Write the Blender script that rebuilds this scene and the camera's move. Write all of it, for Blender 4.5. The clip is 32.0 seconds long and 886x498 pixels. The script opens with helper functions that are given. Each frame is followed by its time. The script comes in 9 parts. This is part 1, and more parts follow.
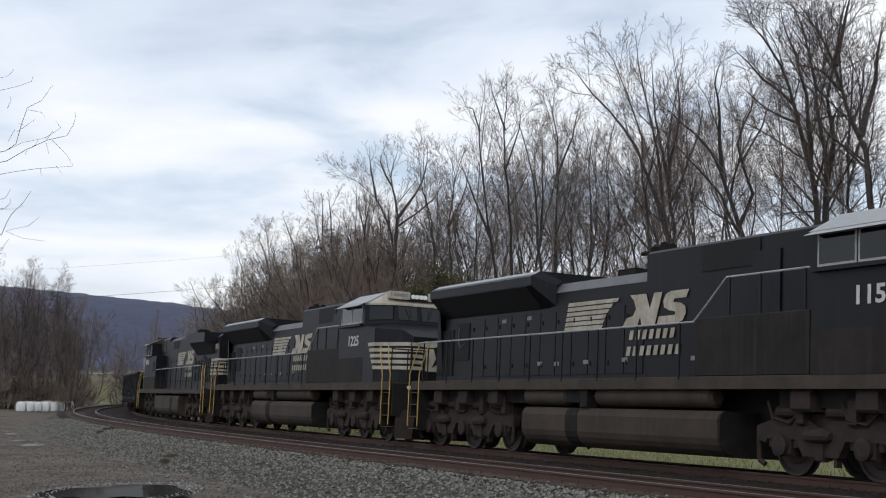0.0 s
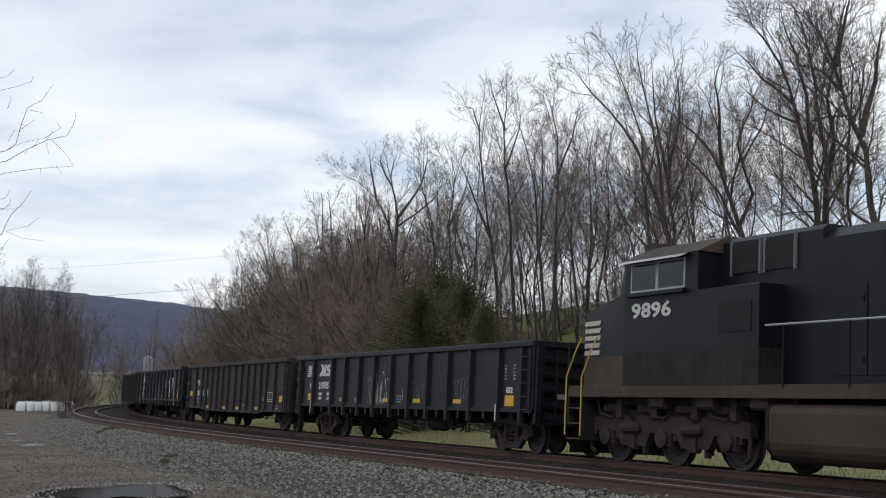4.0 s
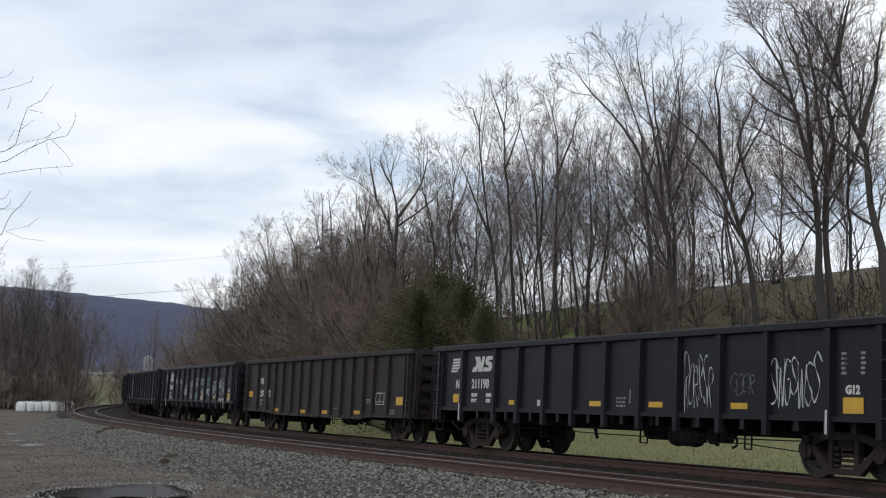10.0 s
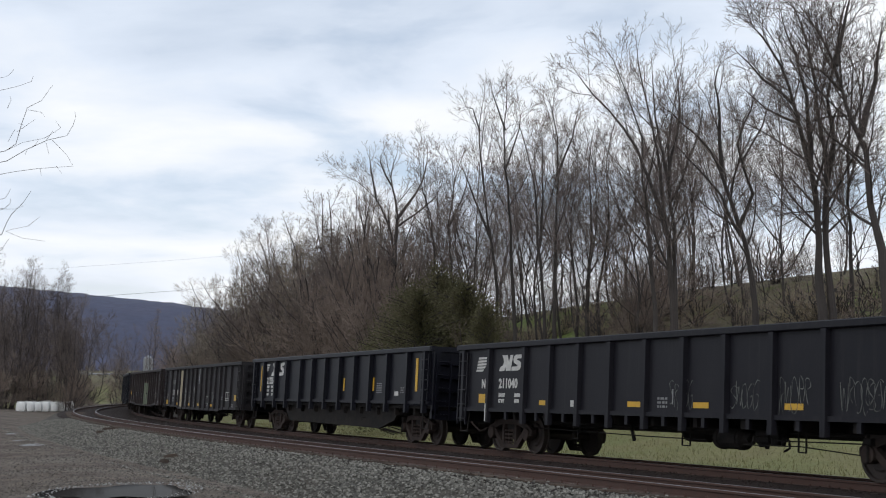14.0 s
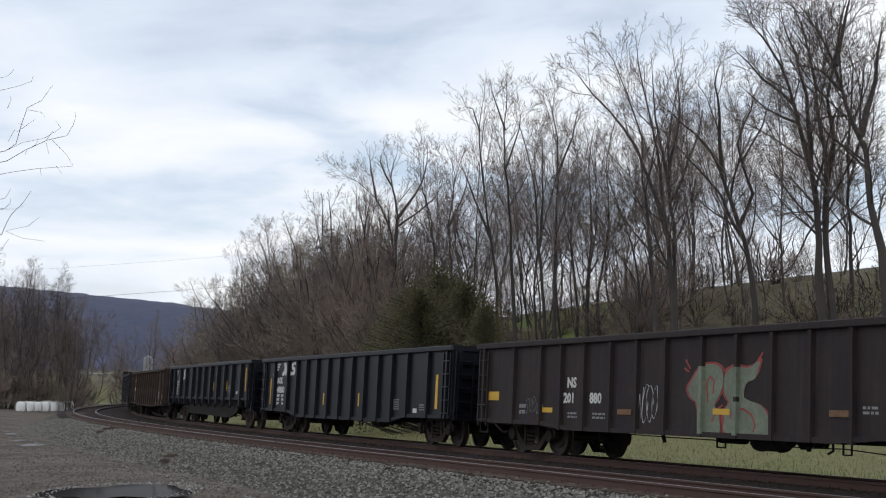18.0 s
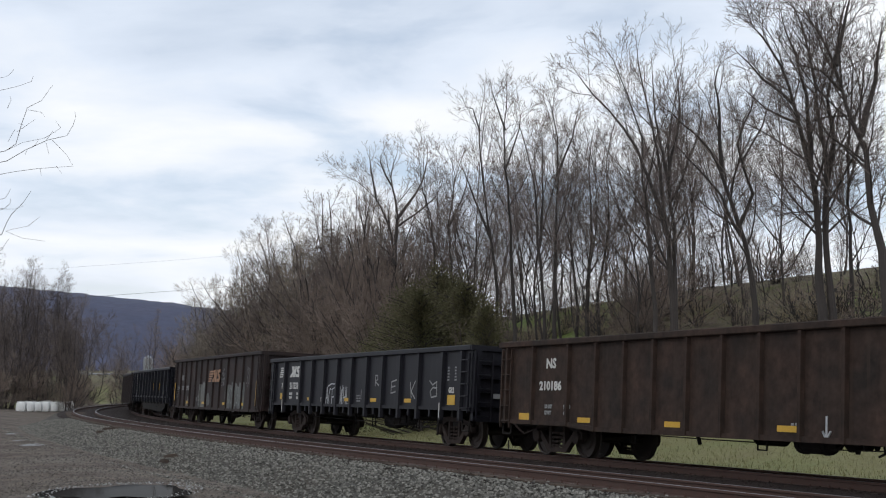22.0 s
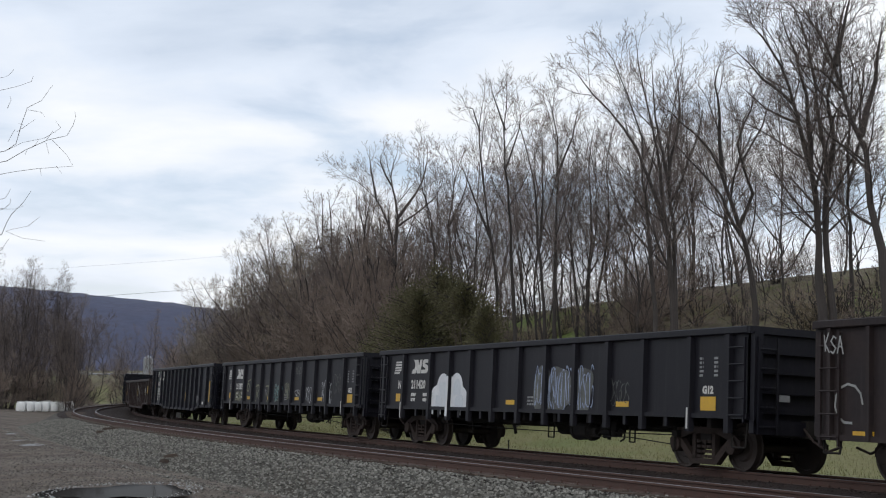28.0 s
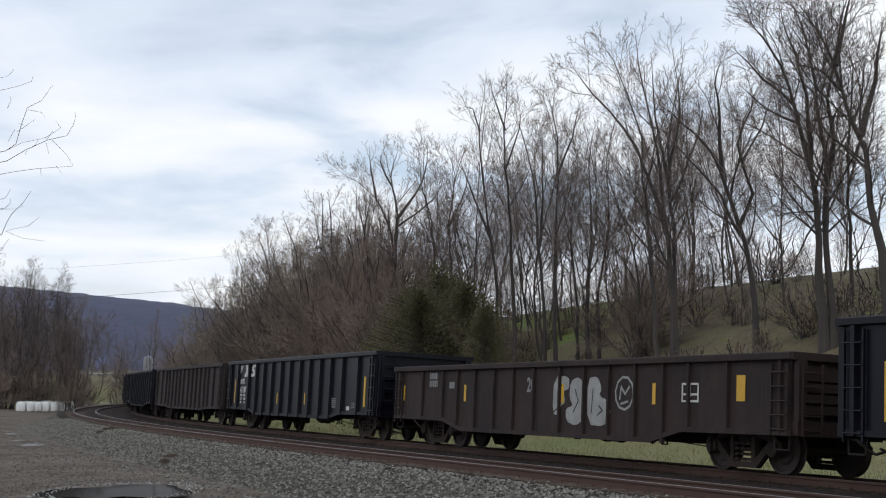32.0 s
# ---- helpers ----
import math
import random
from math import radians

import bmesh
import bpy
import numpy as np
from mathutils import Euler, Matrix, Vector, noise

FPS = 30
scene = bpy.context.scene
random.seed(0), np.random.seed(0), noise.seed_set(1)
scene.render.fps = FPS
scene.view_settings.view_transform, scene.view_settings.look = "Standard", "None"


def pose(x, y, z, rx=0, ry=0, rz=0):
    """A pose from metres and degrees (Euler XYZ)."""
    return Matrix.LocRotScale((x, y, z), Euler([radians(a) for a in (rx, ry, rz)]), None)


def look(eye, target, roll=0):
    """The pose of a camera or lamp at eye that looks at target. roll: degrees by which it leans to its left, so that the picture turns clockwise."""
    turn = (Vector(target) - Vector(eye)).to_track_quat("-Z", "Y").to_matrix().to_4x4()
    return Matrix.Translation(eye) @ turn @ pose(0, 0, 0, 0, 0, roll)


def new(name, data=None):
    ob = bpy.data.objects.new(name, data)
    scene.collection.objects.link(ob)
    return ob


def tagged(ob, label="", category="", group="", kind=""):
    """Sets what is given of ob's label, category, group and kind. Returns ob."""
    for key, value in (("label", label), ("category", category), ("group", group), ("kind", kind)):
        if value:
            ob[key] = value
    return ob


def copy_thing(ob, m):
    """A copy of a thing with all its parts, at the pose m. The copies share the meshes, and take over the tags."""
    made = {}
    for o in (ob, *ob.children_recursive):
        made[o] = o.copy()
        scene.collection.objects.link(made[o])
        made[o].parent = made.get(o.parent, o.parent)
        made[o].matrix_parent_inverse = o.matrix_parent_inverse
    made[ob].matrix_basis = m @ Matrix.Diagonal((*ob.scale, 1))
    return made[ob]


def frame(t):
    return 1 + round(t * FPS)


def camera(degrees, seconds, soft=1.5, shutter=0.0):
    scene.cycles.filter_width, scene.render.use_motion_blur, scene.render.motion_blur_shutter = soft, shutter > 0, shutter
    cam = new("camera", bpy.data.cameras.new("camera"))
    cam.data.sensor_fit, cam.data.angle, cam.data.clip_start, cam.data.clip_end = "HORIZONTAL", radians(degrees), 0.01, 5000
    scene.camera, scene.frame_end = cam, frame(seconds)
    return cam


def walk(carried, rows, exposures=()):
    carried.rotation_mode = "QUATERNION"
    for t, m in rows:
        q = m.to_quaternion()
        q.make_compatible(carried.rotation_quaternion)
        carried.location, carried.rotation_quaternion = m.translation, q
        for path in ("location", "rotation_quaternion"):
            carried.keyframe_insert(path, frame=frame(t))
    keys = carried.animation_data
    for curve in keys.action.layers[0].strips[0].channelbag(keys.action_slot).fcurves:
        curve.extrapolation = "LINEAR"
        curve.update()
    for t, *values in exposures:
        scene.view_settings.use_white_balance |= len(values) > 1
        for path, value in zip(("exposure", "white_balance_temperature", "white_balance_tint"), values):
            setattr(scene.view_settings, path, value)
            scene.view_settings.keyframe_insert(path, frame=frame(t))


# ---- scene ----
cam = camera(36.58, 32.0, soft=1.1)
EYE_Z = 1.505
HERE = pose(0, 0, EYE_Z, 96.04, 0, 0)
walk(cam, [(0, HERE), (32, HERE)], exposures=[(0, 0.0), (32, 0.0)])

# ---- sky and sun ----
world = bpy.data.worlds.new("sky")
scene.world = world
world.use_nodes = True
SUN_EL, SUN_AZ = radians(38), radians(205)


def build_sky():
    nt = world.node_tree
    nt.nodes.clear()
    N = nt.nodes.new
    link = nt.links.new
    out, bg = N("ShaderNodeOutputWorld"), N("ShaderNodeBackground")
    sky = N("ShaderNodeTexSky")
    sky.sky_type, sky.sun_disc = "NISHITA", False
    sky.sun_elevation, sky.sun_rotation = SUN_EL, SUN_AZ
    dim = N("ShaderNodeVectorMath")
    dim.operation = "SCALE"
    dim.inputs["Scale"].default_value = 0.10
    link(sky.outputs[0], dim.inputs[0])
    co = N("ShaderNodeTexCoord")
    sep = N("ShaderNodeSeparateXYZ")
    link(co.outputs["Generated"], sep.inputs[0])
    # the cloud deck is a flat layer seen in perspective
    up = N("ShaderNodeMath")
    up.operation = "ADD"
    up.inputs[1].default_value = 0.16
    ab = N("ShaderNodeMath")
    ab.operation = "ABSOLUTE"
    link(sep.outputs[2], ab.inputs[0])
    link(ab.outputs[0], up.inputs[0])
    uv = N("ShaderNodeCombineXYZ")
    for i in (0, 1):
        d = N("ShaderNodeMath")
        d.operation = "DIVIDE"
        link(sep.outputs[i], d.inputs[0])
        link(up.outputs[0], d.inputs[1])
        link(d.outputs[0], uv.inputs[i])
    def cloud(scale, detail, rough, off, squash=1.0):
        m = N("ShaderNodeMapping")
        m.inputs["Location"].default_value = off
        m.inputs["Scale"].default_value = (1.0, squash, 1.0)
        link(uv.outputs[0], m.inputs[0])
        n = N("ShaderNodeTexNoise")
        n.inputs["Scale"].default_value, n.inputs["Detail"].default_value = scale, detail
        n.inputs["Roughness"].default_value = rough
        n.inputs["Distortion"].default_value = 0.25
        link(m.outputs[0], n.inputs["Vector"])
        return n.outputs[0]
    a = cloud(0.9, 7.0, 0.5, (3.1, 1.7, 0.0), 1.2)
    b = cloud(1.9, 6.0, 0.5, (8.3, 4.2, 0.0), 1.1)
    shade = N("ShaderNodeValToRGB")
    e = shade.color_ramp.elements
    e[0].position, e[0].color = 0.38, (0.52, 0.60, 0.72, 1)
    e[1].position, e[1].color = 0.60, (0.885, 0.905, 0.93, 1)
    mid = e.new(0.49)
    mid.color = (0.70, 0.77, 0.88, 1)
    both = N("ShaderNodeMix")
    both.data_type = "FLOAT"
    both.inputs[0].default_value = 0.42
    link(a, both.inputs[2])
    link(b, both.inputs[3])
    link(both.outputs[0], shade.inputs[0])
    thin = N("ShaderNodeValToRGB")
    t = thin.color_ramp.elements
    t[0].position, t[0].color = 0.30, (0.55, 0.55, 0.55, 1)
    t[1].position, t[1].color = 0.48, (0.97, 0.97, 0.97, 1)
    link(b, thin.inputs[0])
    mix = N("ShaderNodeMix")
    mix.data_type = "RGBA"
    link(thin.outputs[0], mix.inputs[0])
    link(dim.outputs[0], mix.inputs[6])
    link(shade.outputs[0], mix.inputs[7])
    # the deck thins out to a bright rim all round the horizon
    rim = N("ShaderNodeMapRange")
    rim.interpolation_type = "SMOOTHSTEP"
    rim.inputs[1].default_value, rim.inputs[2].default_value, rim.inputs[3].default_value, rim.inputs[4].default_value = 0.06, 0.15, 0.45, 0.0
    link(ab.outputs[0], rim.inputs[0])
    low = N("ShaderNodeMix")
    low.data_type = "RGBA"
    low.inputs[7].default_value = (0.90, 0.915, 0.94, 1)
    link(rim.outputs[0], low.inputs[0])
    link(mix.outputs[2], low.inputs[6])
    link(low.outputs[2], bg.inputs[0])
    bg.inputs[1].default_value = 1.12
    link(bg.outputs[0], out.inputs[0])


build_sky()
sun = new("sun", bpy.data.lights.new("sun", "SUN"))
sun.data.energy, sun.data.angle, sun.data.color = 0.5, radians(14), (1.0, 0.96, 0.9)
sun.matrix_world = look((0, 0, 60), (60 * math.sin(SUN_AZ) * -1, 60 * math.cos(SUN_AZ) * -1, 60 - 60 * math.tan(SUN_EL)))


# ---- materials ----
def material(name, base, rough=0.7, metal=0.0, tint=None, scale=3.0, amount=0.5, fine=40.0, fine_amount=0.25, bump=0.2,
             bump_scale=60.0, bump_depth=0.01, streak=None, streak_amount=0.0, spec=0.5, per_object=0.0, islands=0.0, stretch=(1, 1, 1)):
    """Paint, stone, bark: base colour drifting to tint at two scales, with fine relief and, if wanted, run-down streaks."""
    m = bpy.data.materials.new(name)
    m.use_nodes = True
    nt = m.node_tree
    N, link = nt.nodes.new, nt.links.new
    p = nt.nodes["Principled BSDF"]
    p.inputs["Roughness"].default_value, p.inputs["Metallic"].default_value = rough, metal
    p.inputs["Specular IOR Level"].default_value = spec
    tint = tint or tuple(c * 0.6 for c in base)
    co = N("ShaderNodeTexCoord")
    mp = N("ShaderNodeMapping")
    mp.inputs["Scale"].default_value = stretch
    link(co.outputs["Object"], mp.inputs[0])
    def noise_tex(sc, det=5.0, ro=0.6, vec=mp.outputs[0]):
        n = N("ShaderNodeTexNoise")
        n.inputs["Scale"].default_value, n.inputs["Detail"].default_value, n.inputs["Roughness"].default_value = sc, det, ro
        link(vec, n.inputs["Vector"])
        return n.outputs[0]
    def ramp(src, lo, hi):
        r = N("ShaderNodeMapRange")
        r.inputs[1].default_value, r.inputs[2].default_value = lo, hi
        link(src, r.inputs[0])
        return r.outputs[0]
    def times(src, k):
        x = N("ShaderNodeMath")
        x.operation = "MULTIPLY"
        x.inputs[1].default_value = k
        link(src, x.inputs[0])
        return x.outputs[0]
    def blend(fac, a, b, mode="MIX"):
        x = N("ShaderNodeMix")
        x.data_type, x.blend_type = "RGBA", mode
        link(fac, x.inputs[0])
        for k, v in ((6, a), (7, b)):
            if isinstance(v, tuple):
                x.inputs[k].default_value = (*v[:3], 1)
            else:
                link(v, x.inputs[k])
        return x.outputs[2]
    col = blend(times(ramp(noise_tex(scale), 0.35, 0.7), amount), base, tint)
    if fine_amount:
        col = blend(times(ramp(noise_tex(fine, 3.0), 0.3, 0.75), fine_amount), col, tuple(c * 0.35 for c in base))
    if streak:
        sm = N("ShaderNodeMapping")
        sm.inputs["Scale"].default_value = (7.0, 7.0, 0.35)
        link(co.outputs["Object"], sm.inputs[0])
        col = blend(times(ramp(noise_tex(1.0, 6.0, 0.7, sm.outputs[0]), 0.5, 0.78), streak_amount), col, streak)
    if per_object or islands:
        if islands:
            g = N("ShaderNodeNewGeometry")
            rnd = g.outputs["Random Per Island"]
        else:
            g = N("ShaderNodeObjectInfo")
            rnd = g.outputs["Random"]
        hs = N("ShaderNodeHueSaturation")
        r = N("ShaderNodeMapRange")
        k = per_object or islands
        r.inputs[3].default_value, r.inputs[4].default_value = 1 - k, 1 + k
        link(rnd, r.inputs[0])
        link(r.outputs[0], hs.inputs["Value"])
        link(col, hs.inputs["Color"])
        col = hs.outputs[0]
    link(col, p.inputs["Base Color"])
    if bump:
        b = N("ShaderNodeBump")
        b.inputs["Strength"].default_value, b.inputs["Distance"].default_value = bump, bump_depth
        link(noise_tex(bump_scale, 4.0), b.inputs["Height"])
        link(b.outputs[0], p.inputs["Normal"])
    return m


M = {}
M["paint_black"] = material("paint_black", (0.0076, 0.0072, 0.0112), 0.5, tint=(0.0138, 0.0126, 0.0168), scale=0.9, amount=0.6, fine=14, fine_amount=0.25,
                            bump=0.12, bump_scale=3.5, bump_depth=0.02, streak=(0.034, 0.032, 0.033), streak_amount=0.4, spec=0.23)
M["paint_newblack"] = material("paint_newblack", (0.0042, 0.0044, 0.0082), 0.42, tint=(0.0075, 0.0075, 0.0125), scale=0.8, amount=0.6, fine=18, fine_amount=0.2,
                               bump=0.12, bump_scale=2.5, bump_depth=0.03, streak=(0.018, 0.019, 0.026), streak_amount=0.3, spec=0.2)
M["paint_brownblack"] = material("paint_brownblack", (0.0195, 0.0140, 0.0152), 0.65, tint=(0.036, 0.0235, 0.0205), scale=1.2, amount=0.8, fine=9, fine_amount=0.4,
                                 bump=0.18, bump_scale=3.0, bump_depth=0.025, streak=(0.055, 0.045, 0.041), streak_amount=0.5, spec=0.28)
M["paint_charcoal"] = material("paint_charcoal", (0.0140, 0.0125, 0.0150), 0.62, tint=(0.024, 0.0195, 0.0195), scale=1.4, amount=0.8, fine=8, fine_amount=0.4,
                               bump=0.18, bump_scale=3.0, bump_depth=0.025, streak=(0.044, 0.038, 0.037), streak_amount=0.5, spec=0.28)
M["paint_brown"] = material("paint_brown", (0.034, 0.0255, 0.0215), 0.75, tint=(0.074, 0.044, 0.033), scale=1.5, amount=1.0, fine=5, fine_amount=0.7,
                            bump=0.2, bump_scale=3.0, bump_depth=0.025, streak=(0.060, 0.040, 0.030), streak_amount=0.6, spec=0.15)
M["paint_darkbrown"] = material("paint_darkbrown", (0.0185, 0.0130, 0.0128), 0.7, tint=(0.044, 0.025, 0.021), scale=1.0, amount=0.85, fine=10, fine_amount=0.3,
                                bump=0.2, bump_scale=3.0, bump_depth=0.025, streak=(0.06, 0.046, 0.04), streak_amount=0.45, spec=0.28)
M["loco_black"] = material("loco_black", (0.0056, 0.0058, 0.0098), 0.46, tint=(0.0115, 0.0108, 0.0135), scale=0.7, amount=0.6, fine=12, fine_amount=0.2,
                           bump=0.06, bump_scale=4, bump_depth=0.01, streak=(0.024, 0.022, 0.021), streak_amount=0.35, spec=0.2)
M["loco_dusty"] = material("loco_dusty", (0.068, 0.050, 0.037), 0.8, tint=(0.022, 0.019, 0.017), scale=1.0, amount=0.7, fine=14, fine_amount=0.25, bump=0.1,
                           streak=(0.08, 0.07, 0.058), streak_amount=0.4, spec=0.28)
M["loco_grimy"] = material("loco_grimy", (0.030, 0.0245, 0.021), 0.75, tint=(0.0095, 0.0092, 0.0115), scale=0.9, amount=0.85, fine=9, fine_amount=0.35, bump=0.08, streak=(0.055, 0.044, 0.034), streak_amount=0.5, spec=0.2)
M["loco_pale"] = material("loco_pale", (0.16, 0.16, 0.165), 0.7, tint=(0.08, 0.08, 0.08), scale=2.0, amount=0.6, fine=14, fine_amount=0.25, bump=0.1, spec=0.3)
M["underframe"] = material("underframe", (0.016, 0.015, 0.0145), 0.85, tint=(0.035, 0.029, 0.025), scale=3, amount=0.7, bump=0.3, bump_scale=25, spec=0.15)
M["truck_steel"] = material("truck_steel", (0.052, 0.038, 0.033), 0.85, tint=(0.022, 0.019, 0.018), scale=4, amount=0.7, bump=0.3, bump_scale=30, spec=0.15)
M["wheel_steel"] = material("wheel_steel", (0.048, 0.034, 0.028), 0.7, metal=0.2, tint=(0.035, 0.03, 0.028), scale=6, amount=0.6, bump=0.2)
M["white_mark"] = material("white_mark", (0.62, 0.61, 0.58), 0.7, tint=(0.36, 0.34, 0.31), scale=4, amount=0.6, fine=25, fine_amount=0.2, bump=0.0)
M["grey_mark"] = material("grey_mark", (0.26, 0.26, 0.26), 0.7, tint=(0.15, 0.15, 0.15), scale=6, amount=0.6, bump=0.0)
M["cream_mark"] = material("cream_mark", (0.50, 0.46, 0.38), 0.7, tint=(0.27, 0.22, 0.16), scale=2.5, amount=0.8, fine=20, fine_amount=0.25, bump=0.0,
                           streak=(0.2, 0.13, 0.07), streak_amount=0.7)
M["yellow_mark"] = material("yellow_mark", (0.62, 0.36, 0.02), 0.45, tint=(0.45, 0.26, 0.03), scale=5, amount=0.5, bump=0.0)
M["faded_mark"] = material("faded_mark", (0.22, 0.115, 0.05), 0.7, tint=(0.09, 0.05, 0.03), scale=4, amount=0.8, fine=14, fine_amount=0.4, bump=0.0)
M["orange_mark"] = material("orange_mark", (0.36, 0.19, 0.10), 0.7, tint=(0.16, 0.09, 0.055), scale=3, amount=0.7, bump=0.0)
M["yellow_rail"] = material("yellow_rail", (0.55, 0.37, 0.07), 0.5, tint=(0.36, 0.23, 0.06), scale=6, amount=0.6, bump=0.05)
M["grey_rail"] = material("grey_rail", (0.36, 0.36, 0.36), 0.45, tint=(0.22, 0.22, 0.22), scale=6, amount=0.5, bump=0.05)
M["spray_cloud"] = material("spray_cloud", (0.70, 0.71, 0.72), 0.6, tint=(0.5, 0.51, 0.53), scale=2.2, amount=0.7, fine=14, fine_amount=0.12, bump=0.0)
M["spray_white"] = material("spray_white", (0.54, 0.55, 0.56), 0.6, tint=(0.30, 0.31, 0.32), scale=2.2, amount=0.7, fine=14, fine_amount=0.12, bump=0.0)
M["spray_teal"] = material("spray_teal", (0.11, 0.27, 0.29), 0.6, scale=4, amount=0.4, bump=0.0)
M["spray_pale"] = material("spray_pale", (0.33, 0.38, 0.33), 0.65, tint=(0.22, 0.26, 0.22), scale=3, amount=0.6, bump=0.0)
M["spray_mint"] = material("spray_mint", (0.19, 0.225, 0.16), 0.7, tint=(0.12, 0.135, 0.10), scale=2.2, amount=0.9, fine=12, fine_amount=0.5, bump=0.0)
M["peeling"] = material("peeling", (0.42, 0.36, 0.25), 0.8, tint=(0.34, 0.28, 0.18), scale=2.5, amount=0.7, fine=9, fine_amount=0.75, bump=0.3, streak=(0.12, 0.085, 0.05), streak_amount=0.8)
M["spray_dull"] = material("spray_dull", (0.34, 0.34, 0.33), 0.7, tint=(0.2, 0.2, 0.195), scale=3, amount=0.8, fine=14, fine_amount=0.3, bump=0.0)
M["spray_grey"] = material("spray_grey", (0.15, 0.157, 0.145), 0.7, tint=(0.045, 0.042, 0.040), scale=2.2, amount=0.9, fine=11, fine_amount=0.6, bump=0.0)
M["spray_ash"] = material("spray_ash", (0.20, 0.20, 0.185), 0.7, tint=(0.10, 0.10, 0.092), scale=3.0, amount=0.9, fine=9, fine_amount=0.7, bump=0.0)
M["spray_red"] = material("spray_red", (0.30, 0.045, 0.04), 0.6, tint=(0.12, 0.03, 0.028), scale=3, amount=0.6, bump=0.0)
M["spray_olive"] = material("spray_olive", (0.27, 0.27, 0.16), 0.6, tint=(0.2, 0.2, 0.13), scale=4, amount=0.6, bump=0.0)
M["spray_moss"] = material("spray_moss", (0.12, 0.14, 0.085), 0.7, tint=(0.035, 0.035, 0.03), scale=2.6, amount=0.95, fine=10, fine_amount=0.6, bump=0.0)
M["spray_lime"] = material("spray_lime", (0.36, 0.38, 0.13), 0.6, tint=(0.24, 0.26, 0.1), scale=4, amount=0.6, bump=0.0)
M["spray_haze"] = material("spray_haze", (0.56, 0.59, 0.62), 0.6, tint=(0.60, 0.62, 0.64), scale=3.0, amount=0.8, fine=14, fine_amount=0.15, bump=0.0)
M["spray_blue"] = material("spray_blue", (0.30, 0.36, 0.50), 0.6, tint=(0.2, 0.24, 0.34), scale=4, amount=0.6, bump=0.0)
M["rail_side"] = material("rail_side", (0.080, 0.040, 0.030), 0.85, tint=(0.06, 0.04, 0.032), scale=8, amount=0.6, bump=0.2)
M["rail_head"] = material("rail_head", (0.25, 0.24, 0.25), 0.5, metal=0.7, tint=(0.11, 0.095, 0.09), scale=3, amount=0.4, bump=0.05)
M["tie_wood"] = material("tie_wood", (0.085, 0.062, 0.048), 0.9, tint=(0.045, 0.038, 0.033), scale=5, amount=0.7, bump=0.5, bump_scale=20,
                         per_object=0.25, stretch=(1, 6, 6), spec=0.15)
M["ballast"] = material("ballast", (0.125, 0.119, 0.104), 0.95, tint=(0.088, 0.068, 0.053), scale=0.45, amount=0.8, fine=20, fine_amount=0.75, bump=1.0,
                        bump_scale=18, bump_depth=0.06, spec=0.15)
M["ballast_dark"] = material("ballast_dark", (0.036, 0.0245, 0.0215), 0.95, tint=(0.032, 0.028, 0.026), scale=1.0, amount=0.6, fine=18, fine_amount=0.7,
                             bump=1.0, bump_scale=18, bump_depth=0.05, spec=0.15)
M["stone"] = material("stone", (0.195, 0.187, 0.165), 0.92, tint=(0.13, 0.123, 0.109), scale=8, amount=0.5, bump=0.2, islands=0.66, spec=0.15)
M["gravel_stone"] = material("gravel_stone", (0.125, 0.112, 0.097), 0.95, tint=(0.085, 0.075, 0.065), scale=6, amount=0.5, bump=0.0, islands=0.5, spec=0.15)
M["grit_stone"] = material("grit_stone", (0.30, 0.30, 0.29), 0.8, tint=(0.2, 0.2, 0.19), scale=6, amount=0.5, bump=0.0, islands=0.5)
M["bed_stone"] = material("bed_stone", (0.042, 0.032, 0.028), 0.95, tint=(0.035, 0.029, 0.026), scale=6, amount=0.5, bump=0.0, islands=0.5, spec=0.15)
M["pale_ground"] = material("pale_ground", (0.19, 0.185, 0.18), 0.6, tint=(0.12, 0.115, 0.11), scale=2, amount=0.6, bump=0.3)
M["bark"] = material("bark", (0.046, 0.039, 0.037), 0.95, tint=(0.070, 0.058, 0.052), scale=3, amount=0.6, fine=25, bump=0.6, bump_scale=18, bump_depth=0.03,
                     stretch=(1, 1, 0.35), per_object=0.25)
M["twig"] = material("twig", (0.155, 0.124, 0.110), 0.95, tint=(0.108, 0.085, 0.076), scale=0.6, amount=0.6, fine_amount=0, bump=0, per_object=0.3)
M["twig_red"] = material("twig_red", (0.205, 0.158, 0.132), 0.95, tint=(0.15, 0.114, 0.095), scale=0.6, amount=0.6, fine_amount=0, bump=0, per_object=0.3)
M["bud"] = material("bud", (0.265, 0.222, 0.172), 0.9, tint=(0.20, 0.168, 0.13), scale=0.6, amount=0.6, fine_amount=0, bump=0, per_object=0.25)
M["cedar"] = material("cedar", (0.115, 0.115, 0.062), 0.95, tint=(0.16, 0.132, 0.085), scale=0.8, amount=0.7, fine_amount=0, bump=0, islands=0.3, spec=0.08)
M["grass_blade"] = material("grass_blade", (0.16, 0.165, 0.065), 0.9, tint=(0.21, 0.18, 0.09), scale=0.3, amount=0.7, fine_amount=0, bump=0, islands=0.3)
M["dead_stalk"] = material("dead_stalk", (0.27, 0.215, 0.14), 0.95, tint=(0.17, 0.135, 0.085), scale=0.5, amount=0.6, fine_amount=0, bump=0, islands=0.3)
M["sack_white"] = material("sack_white", (0.74, 0.74, 0.72), 0.8, tint=(0.5, 0.49, 0.47), scale=2.0, amount=0.5, fine=9, fine_amount=0.15, bump=0.4,
                           bump_scale=6, bump_depth=0.05)
M["far_wall"] = material("far_wall", (0.30, 0.31, 0.32), 0.8, scale=0.4, amount=0.3, bump=0.0)
